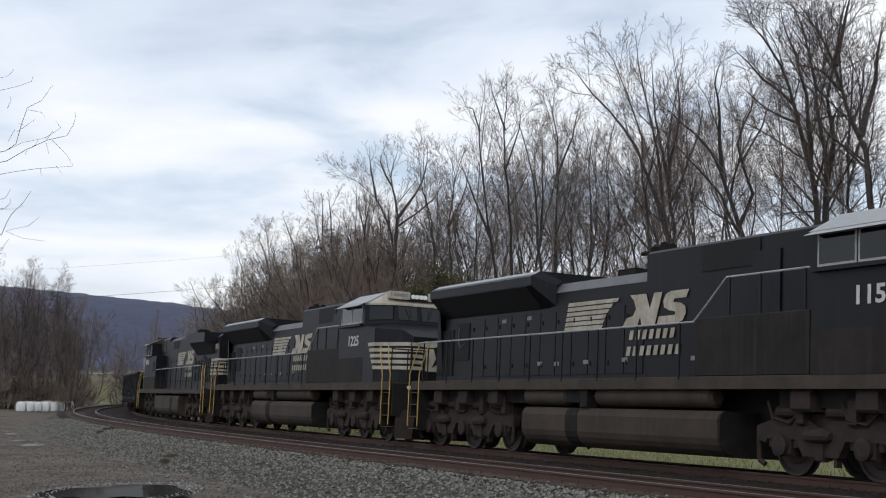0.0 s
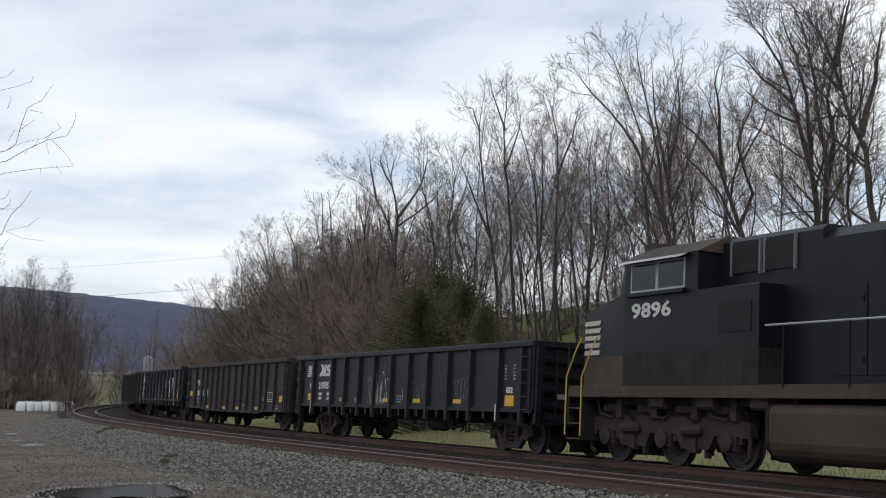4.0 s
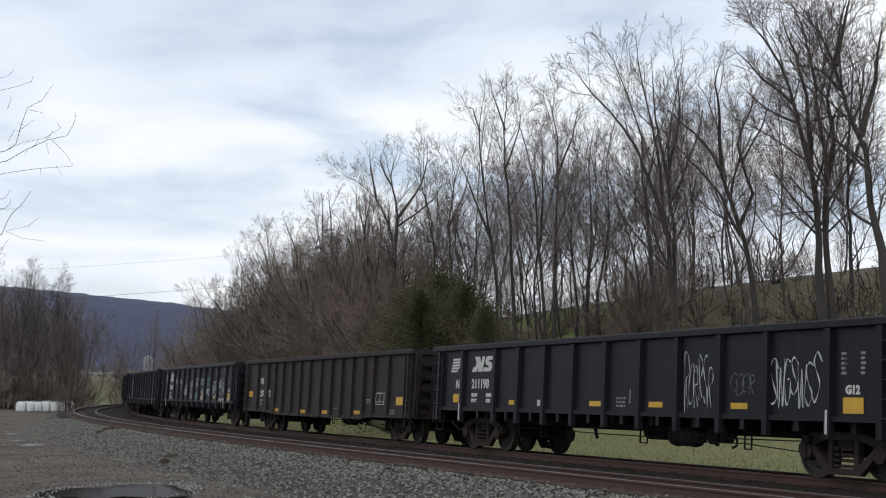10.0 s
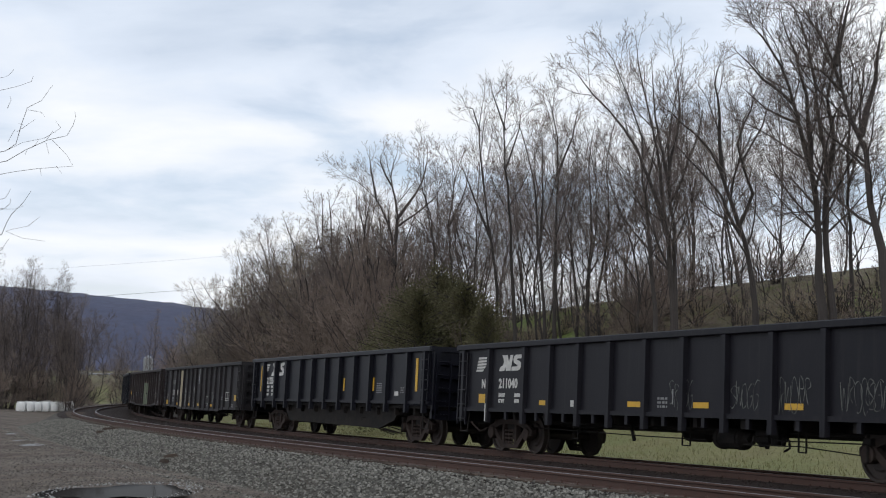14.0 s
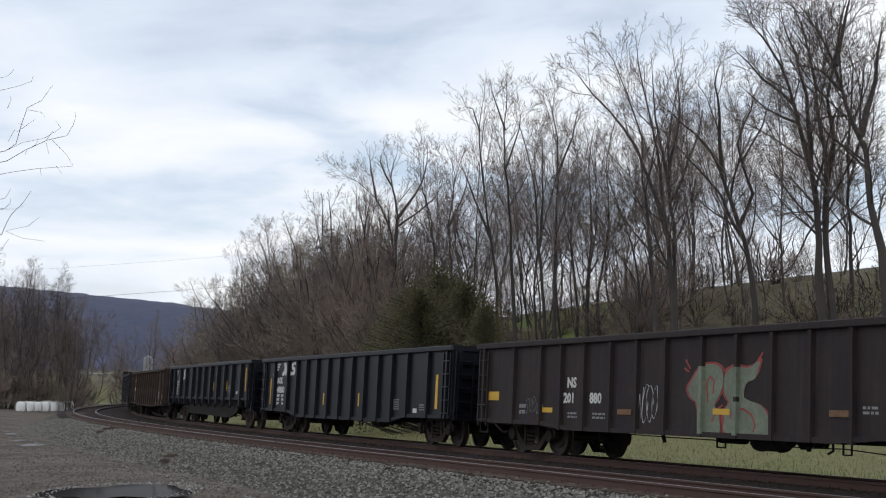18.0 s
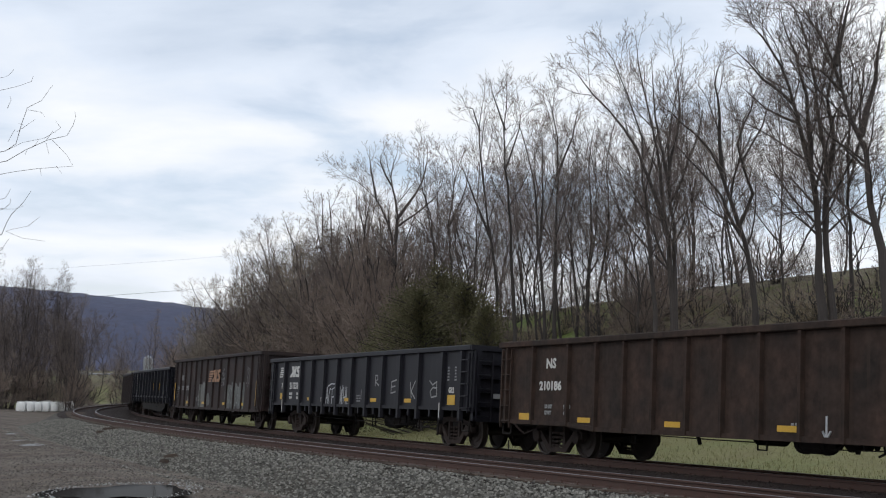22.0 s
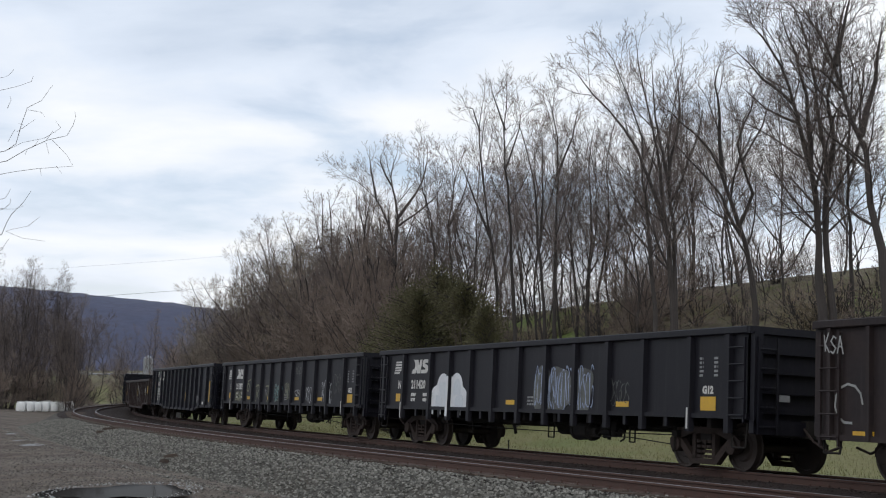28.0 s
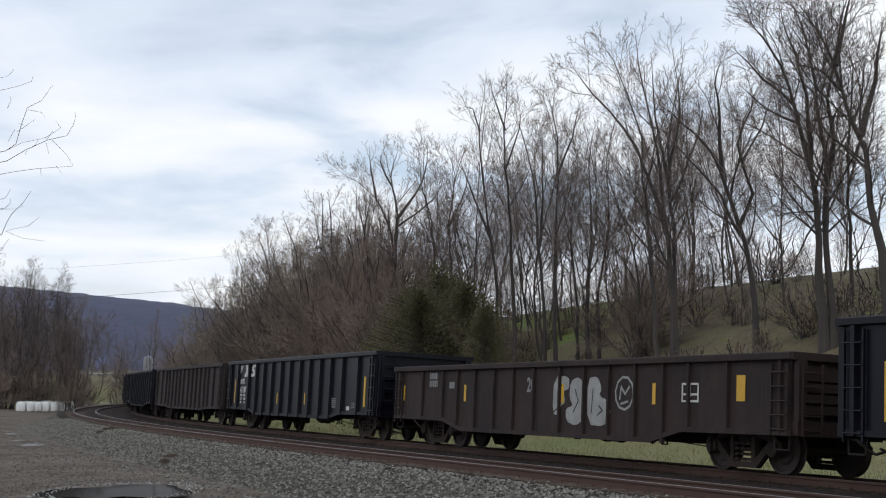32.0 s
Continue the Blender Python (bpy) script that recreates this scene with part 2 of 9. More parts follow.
M["far_roof"] = material("far_roof", (0.26, 0.27, 0.29), 0.7, scale=0.4, amount=0.3, bump=0.0)
M["galvanised"] = material("galvanised", (0.34, 0.35, 0.36), 0.5, metal=0.6, scale=2, amount=0.4, bump=0.0)
M["wire"] = material("wire", (0.03, 0.03, 0.035), 0.6, bump=0, fine_amount=0)
M["rubber"] = material("rubber", (0.02, 0.02, 0.02), 0.8, bump=0, fine_amount=0)
M["grille"] = material("grille", (0.0028, 0.0027, 0.003), 0.8, scale=2, amount=0.4, bump=0.4, bump_scale=60)
# distance haze is put into the ridge's blue-grey base colour
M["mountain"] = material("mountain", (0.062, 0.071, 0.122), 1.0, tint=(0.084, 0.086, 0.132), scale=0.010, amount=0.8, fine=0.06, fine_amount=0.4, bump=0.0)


def glass():
    m = bpy.data.materials.new("cab_glass")
    m.use_nodes = True
    p = m.node_tree.nodes["Principled BSDF"]
    p.inputs["Base Color"].default_value = (0.006, 0.008, 0.009, 1)
    p.inputs["Roughness"].default_value = 0.07
    p.inputs["Specular IOR Level"].default_value = 0.35
    return m


M["glass"] = glass()


def lens():
    m = bpy.data.materials.new("lamp_lens")
    m.use_nodes = True
    p = m.node_tree.nodes["Principled BSDF"]
    p.inputs["Base Color"].default_value = (0.8, 0.8, 0.76, 1)
    p.inputs["Roughness"].default_value = 0.12
    return m


M["lens"] = lens()


def water():
    m = bpy.data.materials.new("puddle_water")
    m.use_nodes = True
    nt = m.node_tree
    p = nt.nodes["Principled BSDF"]
    # dark reflection put into the base colour; low IOR mutes the mirrored sky
    p.inputs["Base Color"].default_value = (0.030, 0.028, 0.026, 1)
    p.inputs["Roughness"].default_value = 0.03
    p.inputs["IOR"].default_value = 1.006
    n, b = nt.nodes.new("ShaderNodeTexNoise"), nt.nodes.new("ShaderNodeBump")
    n.inputs["Scale"].default_value = 7.0
    b.inputs["Strength"].default_value, b.inputs["Distance"].default_value = 0.02, 0.002
    nt.links.new(n.outputs[0], b.inputs["Height"])
    nt.links.new(b.outputs[0], p.inputs["Normal"])
    return m


M["water"] = water()


def ground_material():
    """Dirt and crushed stone in the yard, turf on the field and the bank, leaf litter under the trees."""
    m = bpy.data.materials.new("ground_cover")
    m.use_nodes = True
    nt = m.node_tree
    N, link = nt.nodes.new, nt.links.new
    p = nt.nodes["Principled BSDF"]
    p.inputs["Roughness"].default_value = 0.95
    co = N("ShaderNodeTexCoord")
    def tex(sc, det=6.0, ro=0.6):
        n = N("ShaderNodeTexNoise")
        n.inputs["Scale"].default_value, n.inputs["Detail"].default_value, n.inputs["Roughness"].default_value = sc, det, ro
        link(co.outputs["Object"], n.inputs["Vector"])
        return n.outputs[0]
    def ramp(src, stops):
        r = N("ShaderNodeValToRGB")
        e = r.color_ramp.elements
        e[0].position, e[0].color = stops[0][0], (*stops[0][1], 1)
        e[1].position, e[1].color = stops[-1][0], (*stops[-1][1], 1)
        for pos, c in stops[1:-1]:
            e.new(pos).color = (*c, 1)
        link(src, r.inputs[0])
        return r.outputs[0]
    def mix(fac, a, b, mode="MIX"):
        x = N("ShaderNodeMix")
        x.data_type, x.blend_type = "RGBA", mode
        if isinstance(fac, float):
            x.inputs[0].default_value = fac
        else:
            link(fac, x.inputs[0])
        link(a, x.inputs[6])
        link(b, x.inputs[7])
        return x.outputs[2]
    dirt = ramp(tex(0.35), [(0.32, (0.092, 0.067, 0.050)), (0.5, (0.145, 0.114, 0.089)), (0.7, (0.185, 0.158, 0.133))])
    grit = ramp(tex(14.0, 3.0), [(0.3, (0.35, 0.34, 0.33)), (0.62, (1, 1, 1))])
    ruts = ramp(tex(1.7, 5.0), [(0.35, (0.55, 0.52, 0.5)), (0.6, (1.15, 1.15, 1.12))])
    dirt = mix(0.8, mix(0.7, dirt, ruts, "MULTIPLY"), grit, "MULTIPLY")
    grass = ramp(tex(0.22, 7.0), [(0.3, (0.20, 0.175, 0.08)), (0.48, (0.215, 0.205, 0.085)), (0.7, (0.16, 0.19, 0.06))])
    blades = ramp(tex(9.0, 4.0), [(0.3, (0.5, 0.5, 0.45)), (0.65, (1, 1, 1))])
    grass = mix(0.7, grass, blades, "MULTIPLY")
    litter = ramp(tex(0.8, 7.0), [(0.33, (0.098, 0.076, 0.046)), (0.5, (0.15, 0.122, 0.068)), (0.66, (0.125, 0.135, 0.042))])
    litter = mix(0.7, litter, blades, "MULTIPLY")
    att = N("ShaderNodeAttribute")
    att.attribute_name = "cover"
    sep = N("ShaderNodeSeparateColor")
    link(att.outputs["Color"], sep.inputs[0])
    wob = N("ShaderNodeMath")
    wob.operation = "MULTIPLY_ADD"
    link(tex(0.5), wob.inputs[0])
    wob.inputs[1].default_value = 0.9
    wob.inputs[2].default_value = -0.45
    def edge(src):
        s = N("ShaderNodeMath")
        s.operation = "ADD"
        link(src, s.inputs[0])
        link(wob.outputs[0], s.inputs[1])
        r = N("ShaderNodeMapRange")
        r.inputs[1].default_value, r.inputs[2].default_value = 0.35, 0.65
        link(s.outputs[0], r.inputs[0])
        return r.outputs[0]
    col = mix(edge(sep.outputs[0]), dirt, grass)
    col = mix(edge(sep.outputs[1]), col, litter)
    fresh = ramp(tex(0.7, 6.0), [(0.3, (0.10, 0.13, 0.03)), (0.5, (0.15, 0.20, 0.04)), (0.7, (0.19, 0.235, 0.06))])
    col = mix(edge(sep.outputs[2]), col, mix(0.6, fresh, blades, "MULTIPLY"))
    link(col, p.inputs["Base Color"])
    b = N("ShaderNodeBump")
    b.inputs["Strength"].default_value, b.inputs["Distance"].default_value = 1.0, 0.09
    link(tex(11.0, 4.0), b.inputs["Height"])
    link(b.outputs[0], p.inputs["Normal"])
    return m


M["ground"] = ground_material()


# ---- building helpers ----
class Shape:
    """Gathers plain solids into one mesh."""

    def __init__(self):
        self.v, self.f = [], []

    def add(self, vs, fs):
        n = len(self.v)
        self.v += [tuple(q) for q in vs]
        self.f += [tuple(n + i for i in q) for q in fs]
        return self

    def box(self, x0, x1, y0, y1, z0, z1, cut=0.0):
        """A box; with cut, the four long edges along x are chamfered."""
        if cut:
            return self.prism([(y0 + cut, z0), (y1 - cut, z0), (y1, z0 + cut), (y1, z1 - cut), (y1 - cut, z1), (y0 + cut, z1), (y0, z1 - cut), (y0, z0 + cut)], x0, x1)
        return self.add([(x, y, z) for x in (x0, x1) for y in (y0, y1) for z in (z0, z1)],
                        [(0, 1, 3, 2), (4, 6, 7, 5), (0, 4, 5, 1), (2, 3, 7, 6), (0, 2, 6, 4), (1, 5, 7, 3)])

    def prism(self, section, x0, x1):
        """A section in (y, z) pulled along x."""
        n = len(section)
        vs = [(x0, y, z) for y, z in section] + [(x1, y, z) for y, z in section]
        fs = [tuple(range(n))[::-1], tuple(range(n, 2 * n))] + [(i, (i + 1) % n, n + (i + 1) % n, n + i) for i in range(n)]
        return self.add(vs, fs)

    def plate(self, outline, y0, y1):
        """An outline in (x, z) pulled along y."""
        n = len(outline)
        vs = [(x, y0, z) for x, z in outline] + [(x, y1, z) for x, z in outline]
        fs = [tuple(range(n)), tuple(range(n, 2 * n))[::-1]] + [(i, n + i, n + (i + 1) % n, (i + 1) % n) for i in range(n)]
        return self.add(vs, fs)

    def rod(self, p, q, r0, r1=None, sides=6):
        p, q = Vector(p), Vector(q)
        r1 = r0 if r1 is None else r1
        d = (q - p).normalized()
        a = d.orthogonal().normalized()
        b = d.cross(a)
        vs = []
        for c, r in ((p, r0), (q, r1)):
            for i in range(sides):
                t = 2 * math.pi * i / sides
                vs.append(c + (a * math.cos(t) + b * math.sin(t)) * r)
        fs = [(i, (i + 1) % sides, sides + (i + 1) % sides, sides + i) for i in range(sides)]
        return self.add(vs, fs + [tuple(range(sides))[::-1], tuple(range(sides, 2 * sides))])

    def path(self, pts, r, sides=5):
        for p, q in zip(pts, pts[1:]):
            self.rod(p, q, r, r, sides)
        return self

    def turned(self, profile, centre, axis="y", sides=20):
        """A profile of (along, radius) turned round an axis through centre."""
        cx, cy, cz = centre
        rows = []
        for a, r in profile:
            for i in range(sides):
                t = 2 * math.pi * i / sides
                c, s = r * math.cos(t), r * math.sin(t)
                rows.append({"y": (cx + c, cy + a, cz + s), "x": (cx + a, cy + c, cz + s), "z": (cx + c, cy + s, cz + a)}[axis])
        n = len(profile)
        fs = [(k * sides + i, k * sides + (i + 1) % sides, (k + 1) * sides + (i + 1) % sides, (k + 1) * sides + i) for k in range(n - 1) for i in range(sides)]
        fs += [tuple(range(sides))[::-1], tuple(range((n - 1) * sides, n * sides))]
        return self.add(rows, fs)

    def mesh(self, name, mat, smooth=False):
        me = bpy.data.meshes.new(name)
        me.from_pydata(self.v, [], self.f)
        me.materials.append(mat)
        if smooth:
            me.polygons.foreach_set("use_smooth", [True] * len(me.polygons))
            me.set_sharp_from_angle(angle=radians(38))
        me.update()
        return me


def part(name, shape, mat, parent=None, label="", smooth=False):
    """One mesh object from a Shape (or a finished mesh) under a thing or a part."""
    me = shape if isinstance(shape, bpy.types.Mesh) else shape.mesh(name, mat, smooth)
    ob = new(name, me)
    ob.parent = parent
    if label:
        tagged(ob, label)
    return ob


def thing(name, label, category, group="", m=None):
    ob = new(name)
    ob.empty_display_size = 0.3
    if m is not None:
        ob.matrix_basis = m
    return tagged(ob, label, category, group)


# ---- the line of the railway ----
# Stations run with the trains, metres; the far end is straight, then the curve, then straight past the camera.
STA = np.arange(-760.0, 541.0)


def railway():
    k = -1.0755e-3 + 3.1814e-3 * STA / 50 + 9.593e-4 * (STA / 50) ** 2
    k[(STA < -130) | (STA > 12)] = 0.0
    i0 = int(np.argmin(abs(STA)))
    h = np.cumsum(k)
    h += 2.70263 - h[i0]
    x, y = np.cumsum(np.sin(h)), np.cumsum(np.cos(h))
    return x - x[i0] + 3.1032, y - y[i0] + 32.5803, h


LX, LY, LH = railway()
NEAR = 4.16          # the empty track lies this far to the camera's side
BANK = -3.0          # both tracks lean into the curve


def at(s, off=0.0):
    """A point of the line at station s, off metres to the camera's side, and the heading there."""
    x, y, h = (np.interp(s, STA, a) for a in (LX, LY, LH))
    return x + off * np.cos(h), y - off * np.sin(h), h


def lateral(x, y):
    """Signed distance from the line (towards the camera positive) and the station."""
    w, st = np.empty(x.shape), np.empty(x.shape)
    sel = slice(None, None, 3)
    lx, ly, lh, ls = LX[sel], LY[sel], LH[sel], STA[sel]
    for a in range(0, x.size, 4000):
        dx = x[a:a + 4000, None] - lx
        dy = y[a:a + 4000, None] - ly
        j = np.argmin(dx * dx + dy * dy, axis=1)
        r = np.arange(len(j))
        w[a:a + 4000] = dx[r, j] * np.cos(lh[j]) - dy[r, j] * np.sin(lh[j])
        st[a:a + 4000] = ls[j]
        far = np.abs(w[a:a + 4000]) < 0.98 * np.hypot(dx[r, j], dy[r, j])
        w[a:a + 4000] = np.where(far, np.sign(w[a:a + 4000]) * np.hypot(dx[r, j], dy[r, j]), w[a:a + 4000])
    return w, st


def smooth(v, a, b):
    t = np.clip((v - a) / (b - a), 0, 1)
    return t * t * (3 - 2 * t)


LOT = -0.42


def relief(x, y):
    """Height of the ground."""
    x, y = np.atleast_1d(np.asarray(x, float)), np.atleast_1d(np.asarray(y, float))
    w, st = lateral(x, y)
    z = np.interp(w, [-600, -60, -34, -29, -21, -15, -12, -9, -2.5, 7.6, 9.0, 600],
                  [7.1, 8.2, 7.9, 7.3, 4.2, 0.9, -0.2, -0.62, -0.66, -0.6, LOT, LOT])
    z += np.where(w < -12, 0.35 * np.sin(x * 0.23 + y * 0.11) * smooth(-w, 12, 20), 0)
    z += smooth(w, 10, 18) * (smooth(y, 135, 230) * 4.2 + smooth(y, 230, 600) * 6.0)
    z += smooth(w, 8, 11) * smooth(y, 55, 105) * 0.24
    z += smooth(w, 8, 12) * 0.035 * (np.sin(x * 1.3 + 0.4 * y) + np.sin(0.9 * y - 0.5 * x))
    return z, w, st


def ground_sheet():
    def spread(lo, hi, step, end, grow=1.16):
        mid = list(np.arange(lo, hi, step))
        d, up, dn = step, [], []
        a, b = mid[-1], mid[0]
        while a < end or b > -end:
            d *= grow
            a, b = a + d, b - d
            up.append(a)
            dn.append(b)
        return np.array(dn[::-1] + mid + up)
    xs, ys = spread(-46, 34, 0.55, 3600), spread(10, 128, 0.6, 3600)
    gx, gy = np.meshgrid(xs, ys)
    z, w, st = relief(gx.ravel(), gy.ravel())
    nx, ny = len(xs), len(ys)
    idx = np.arange(nx * ny).reshape(ny, nx)
    faces = np.stack([idx[:-1, :-1], idx[:-1, 1:], idx[1:, 1:], idx[1:, :-1]], -1).reshape(-1, 4)
    me = bpy.data.meshes.new("ground")
    me.from_pydata(np.stack([gx.ravel(), gy.ravel(), z], 1).tolist(), [], faces.tolist())
    cover = np.zeros((nx * ny, 4))
    # turf on the far side, on the bank, and beyond the yard
    cover[:, 0] = np.maximum(smooth(-w, 1.5, 4.5), smooth(w, 9, 14) * smooth(gy.ravel(), 122, 140))
    cover[:, 1] = smooth(-w, 13, 17)
    # fresh green growth in two places on the bank
    for cx, cy, rx, ry in ((8.2, 88.0, 4.2, 11.0), (19.0, 57.5, 2.2, 4.5), (5.0, 98.0, 2.5, 8.0)):
        cover[:, 2] = np.maximum(cover[:, 2], np.exp(-((gx.ravel() - cx) / rx) ** 2 - ((gy.ravel() - cy) / ry) ** 2))
    field = smooth(w, 10, 16) * smooth(gy.ravel(), 126, 150)
    cover[:, 2] = np.maximum(cover[:, 2], 0.45 * field * (0.72 + 0.28 * np.sin(gx.ravel() * 0.21 + gy.ravel() * 0.07)))
    cover[:, 1] = np.maximum(cover[:, 1], field * smooth(gx.ravel(), -44, -52))
    cover[:, 3] = 1
    at_ = me.color_attributes.new("cover", "FLOAT_COLOR", "POINT")
    at_.data.foreach_set("color", cover.ravel())
    me.materials.append(M["ground"])
    me.polygons.foreach_set("use_smooth", [True] * len(me.polygons))
    return tagged(new("ground", me), "dirt yard, grass field and wooded bank beside the railway", "ground", kind="structure")


ground_sheet()


def strip(name, s0, s1, step, section, mat):
    """A ribbon along the line; section: (offset to the camera's side, height)."""
    sh = Shape()
    ss = np.arange(s0, s1 + 0.1, step)
    n = len(section)
    for s in ss:
        for off, z in section:
            # the stone shoulder narrows beyond the yard
            if off > 6:
                off = 6 + (off - 6) * (1 - 0.72 * float(smooth(-s, 38, 72)))
            x, y, h = at(s, off)
            sh.v.append((float(x), float(y), z))
    for i in range(len(ss) - 1):
        for j in range(n - 1):
            a = i * n + j
            sh.f.append((a, a + 1, a + n + 1, a + n))
    return sh.mesh(name, mat, True)


# ballast beds: the stone shoulder, and the dark oily bed under the tracks
tagged(part("ballast", strip("ballast", -740, 500, 2, [(8.6, -0.66), (7.9, -0.38), (7.0, -0.16), (6.0, -0.085), (5.7, -0.08), (-1.9, -0.28), (-3.4, -0.75)], M["ballast"]), None),
       "grey crushed stone railway ballast shoulder", "ballast", kind="structure")
tagged(part("track_bed", strip("track_bed", -740, 500, 2, [(6.05, -0.075), (5.5, -0.06), (2.9, -0.13), (1.6, -0.12), (1.4, -0.125), (-1.7, -0.25)], M["ballast_dark"]), None),
       "dark oil-stained stone bed between the rails", "ballast", kind="structure")

CANT = math.tan(radians(3.0))


def rail_line(name, centre, side, base, s0=-740, s1=500):
    """One rail: foot, web and head; base: height of the rail top at the track's centre."""
    off = centre + side * 0.7525
    top = base + side * 0.7525 * CANT
    prof = [(-0.075, -0.172), (0.075, -0.172), (0.075, -0.155), (0.014, -0.14), (0.014, -0.045), (0.036, -0.035), (0.036, -0.006), (0.03, 0.0),
            (-0.03, 0.0), (-0.036, -0.006), (-0.036, -0.035), (-0.014, -0.045), (-0.014, -0.14), (-0.075, -0.155)]
    ss = np.concatenate([np.arange(s0, -150, 12.0), np.arange(-150, 40, 2.0), np.arange(40, s1, 20.0)])
    sh = Shape()
    n = len(prof)
    for s in ss:
        for o, z in prof:
            x, y, h = at(s, off + o)
            sh.v.append((float(x), float(y), top + z))
    for i in range(len(ss) - 1):
        for j in range(n):
            a, b = i * n + j, i * n + (j + 1) % n
            sh.f.append((a, b, b + n, a + n))
    me = sh.mesh(name, M["rail_side"])
    me.materials.append(M["rail_head"])
    mi = [1 if (k % n) == 7 else 0 for k in range(len(me.polygons))]
    me.polygons.foreach_set("material_index", mi)
    return me


TRACKS = []
for nm, centre, base, lab in (("railway_track", NEAR, 0.06, "empty railway track with worn rails on wooden ties"), ("railway_track", 0.0, -0.04, "curved railway track under the moving train")):
    tr = tagged(thing(nm, lab, "railway track", "tracks"), kind="structure")
    for side in (1, -1):
        part("rail", rail_line("rail", centre, side, base), None, tr, "rusty steel rail with a bright worn head")
    TRACKS.append((tr, centre, base))

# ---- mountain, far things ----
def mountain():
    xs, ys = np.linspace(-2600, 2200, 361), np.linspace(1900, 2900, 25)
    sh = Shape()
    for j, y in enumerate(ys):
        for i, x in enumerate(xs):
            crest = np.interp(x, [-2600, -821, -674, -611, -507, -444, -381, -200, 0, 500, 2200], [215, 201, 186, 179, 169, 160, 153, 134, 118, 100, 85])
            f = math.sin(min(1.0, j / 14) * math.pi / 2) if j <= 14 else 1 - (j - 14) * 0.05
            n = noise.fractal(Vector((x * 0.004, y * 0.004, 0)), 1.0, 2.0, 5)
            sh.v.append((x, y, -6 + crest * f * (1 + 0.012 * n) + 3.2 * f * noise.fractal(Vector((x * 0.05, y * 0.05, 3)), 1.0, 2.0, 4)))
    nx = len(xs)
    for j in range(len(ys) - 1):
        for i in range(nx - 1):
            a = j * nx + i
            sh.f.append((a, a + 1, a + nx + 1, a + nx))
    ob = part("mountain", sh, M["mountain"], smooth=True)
    tagged(ob, "long wooded mountain ridge, blue-grey distance haze put into its colour", "mountain", kind="structure")


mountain()


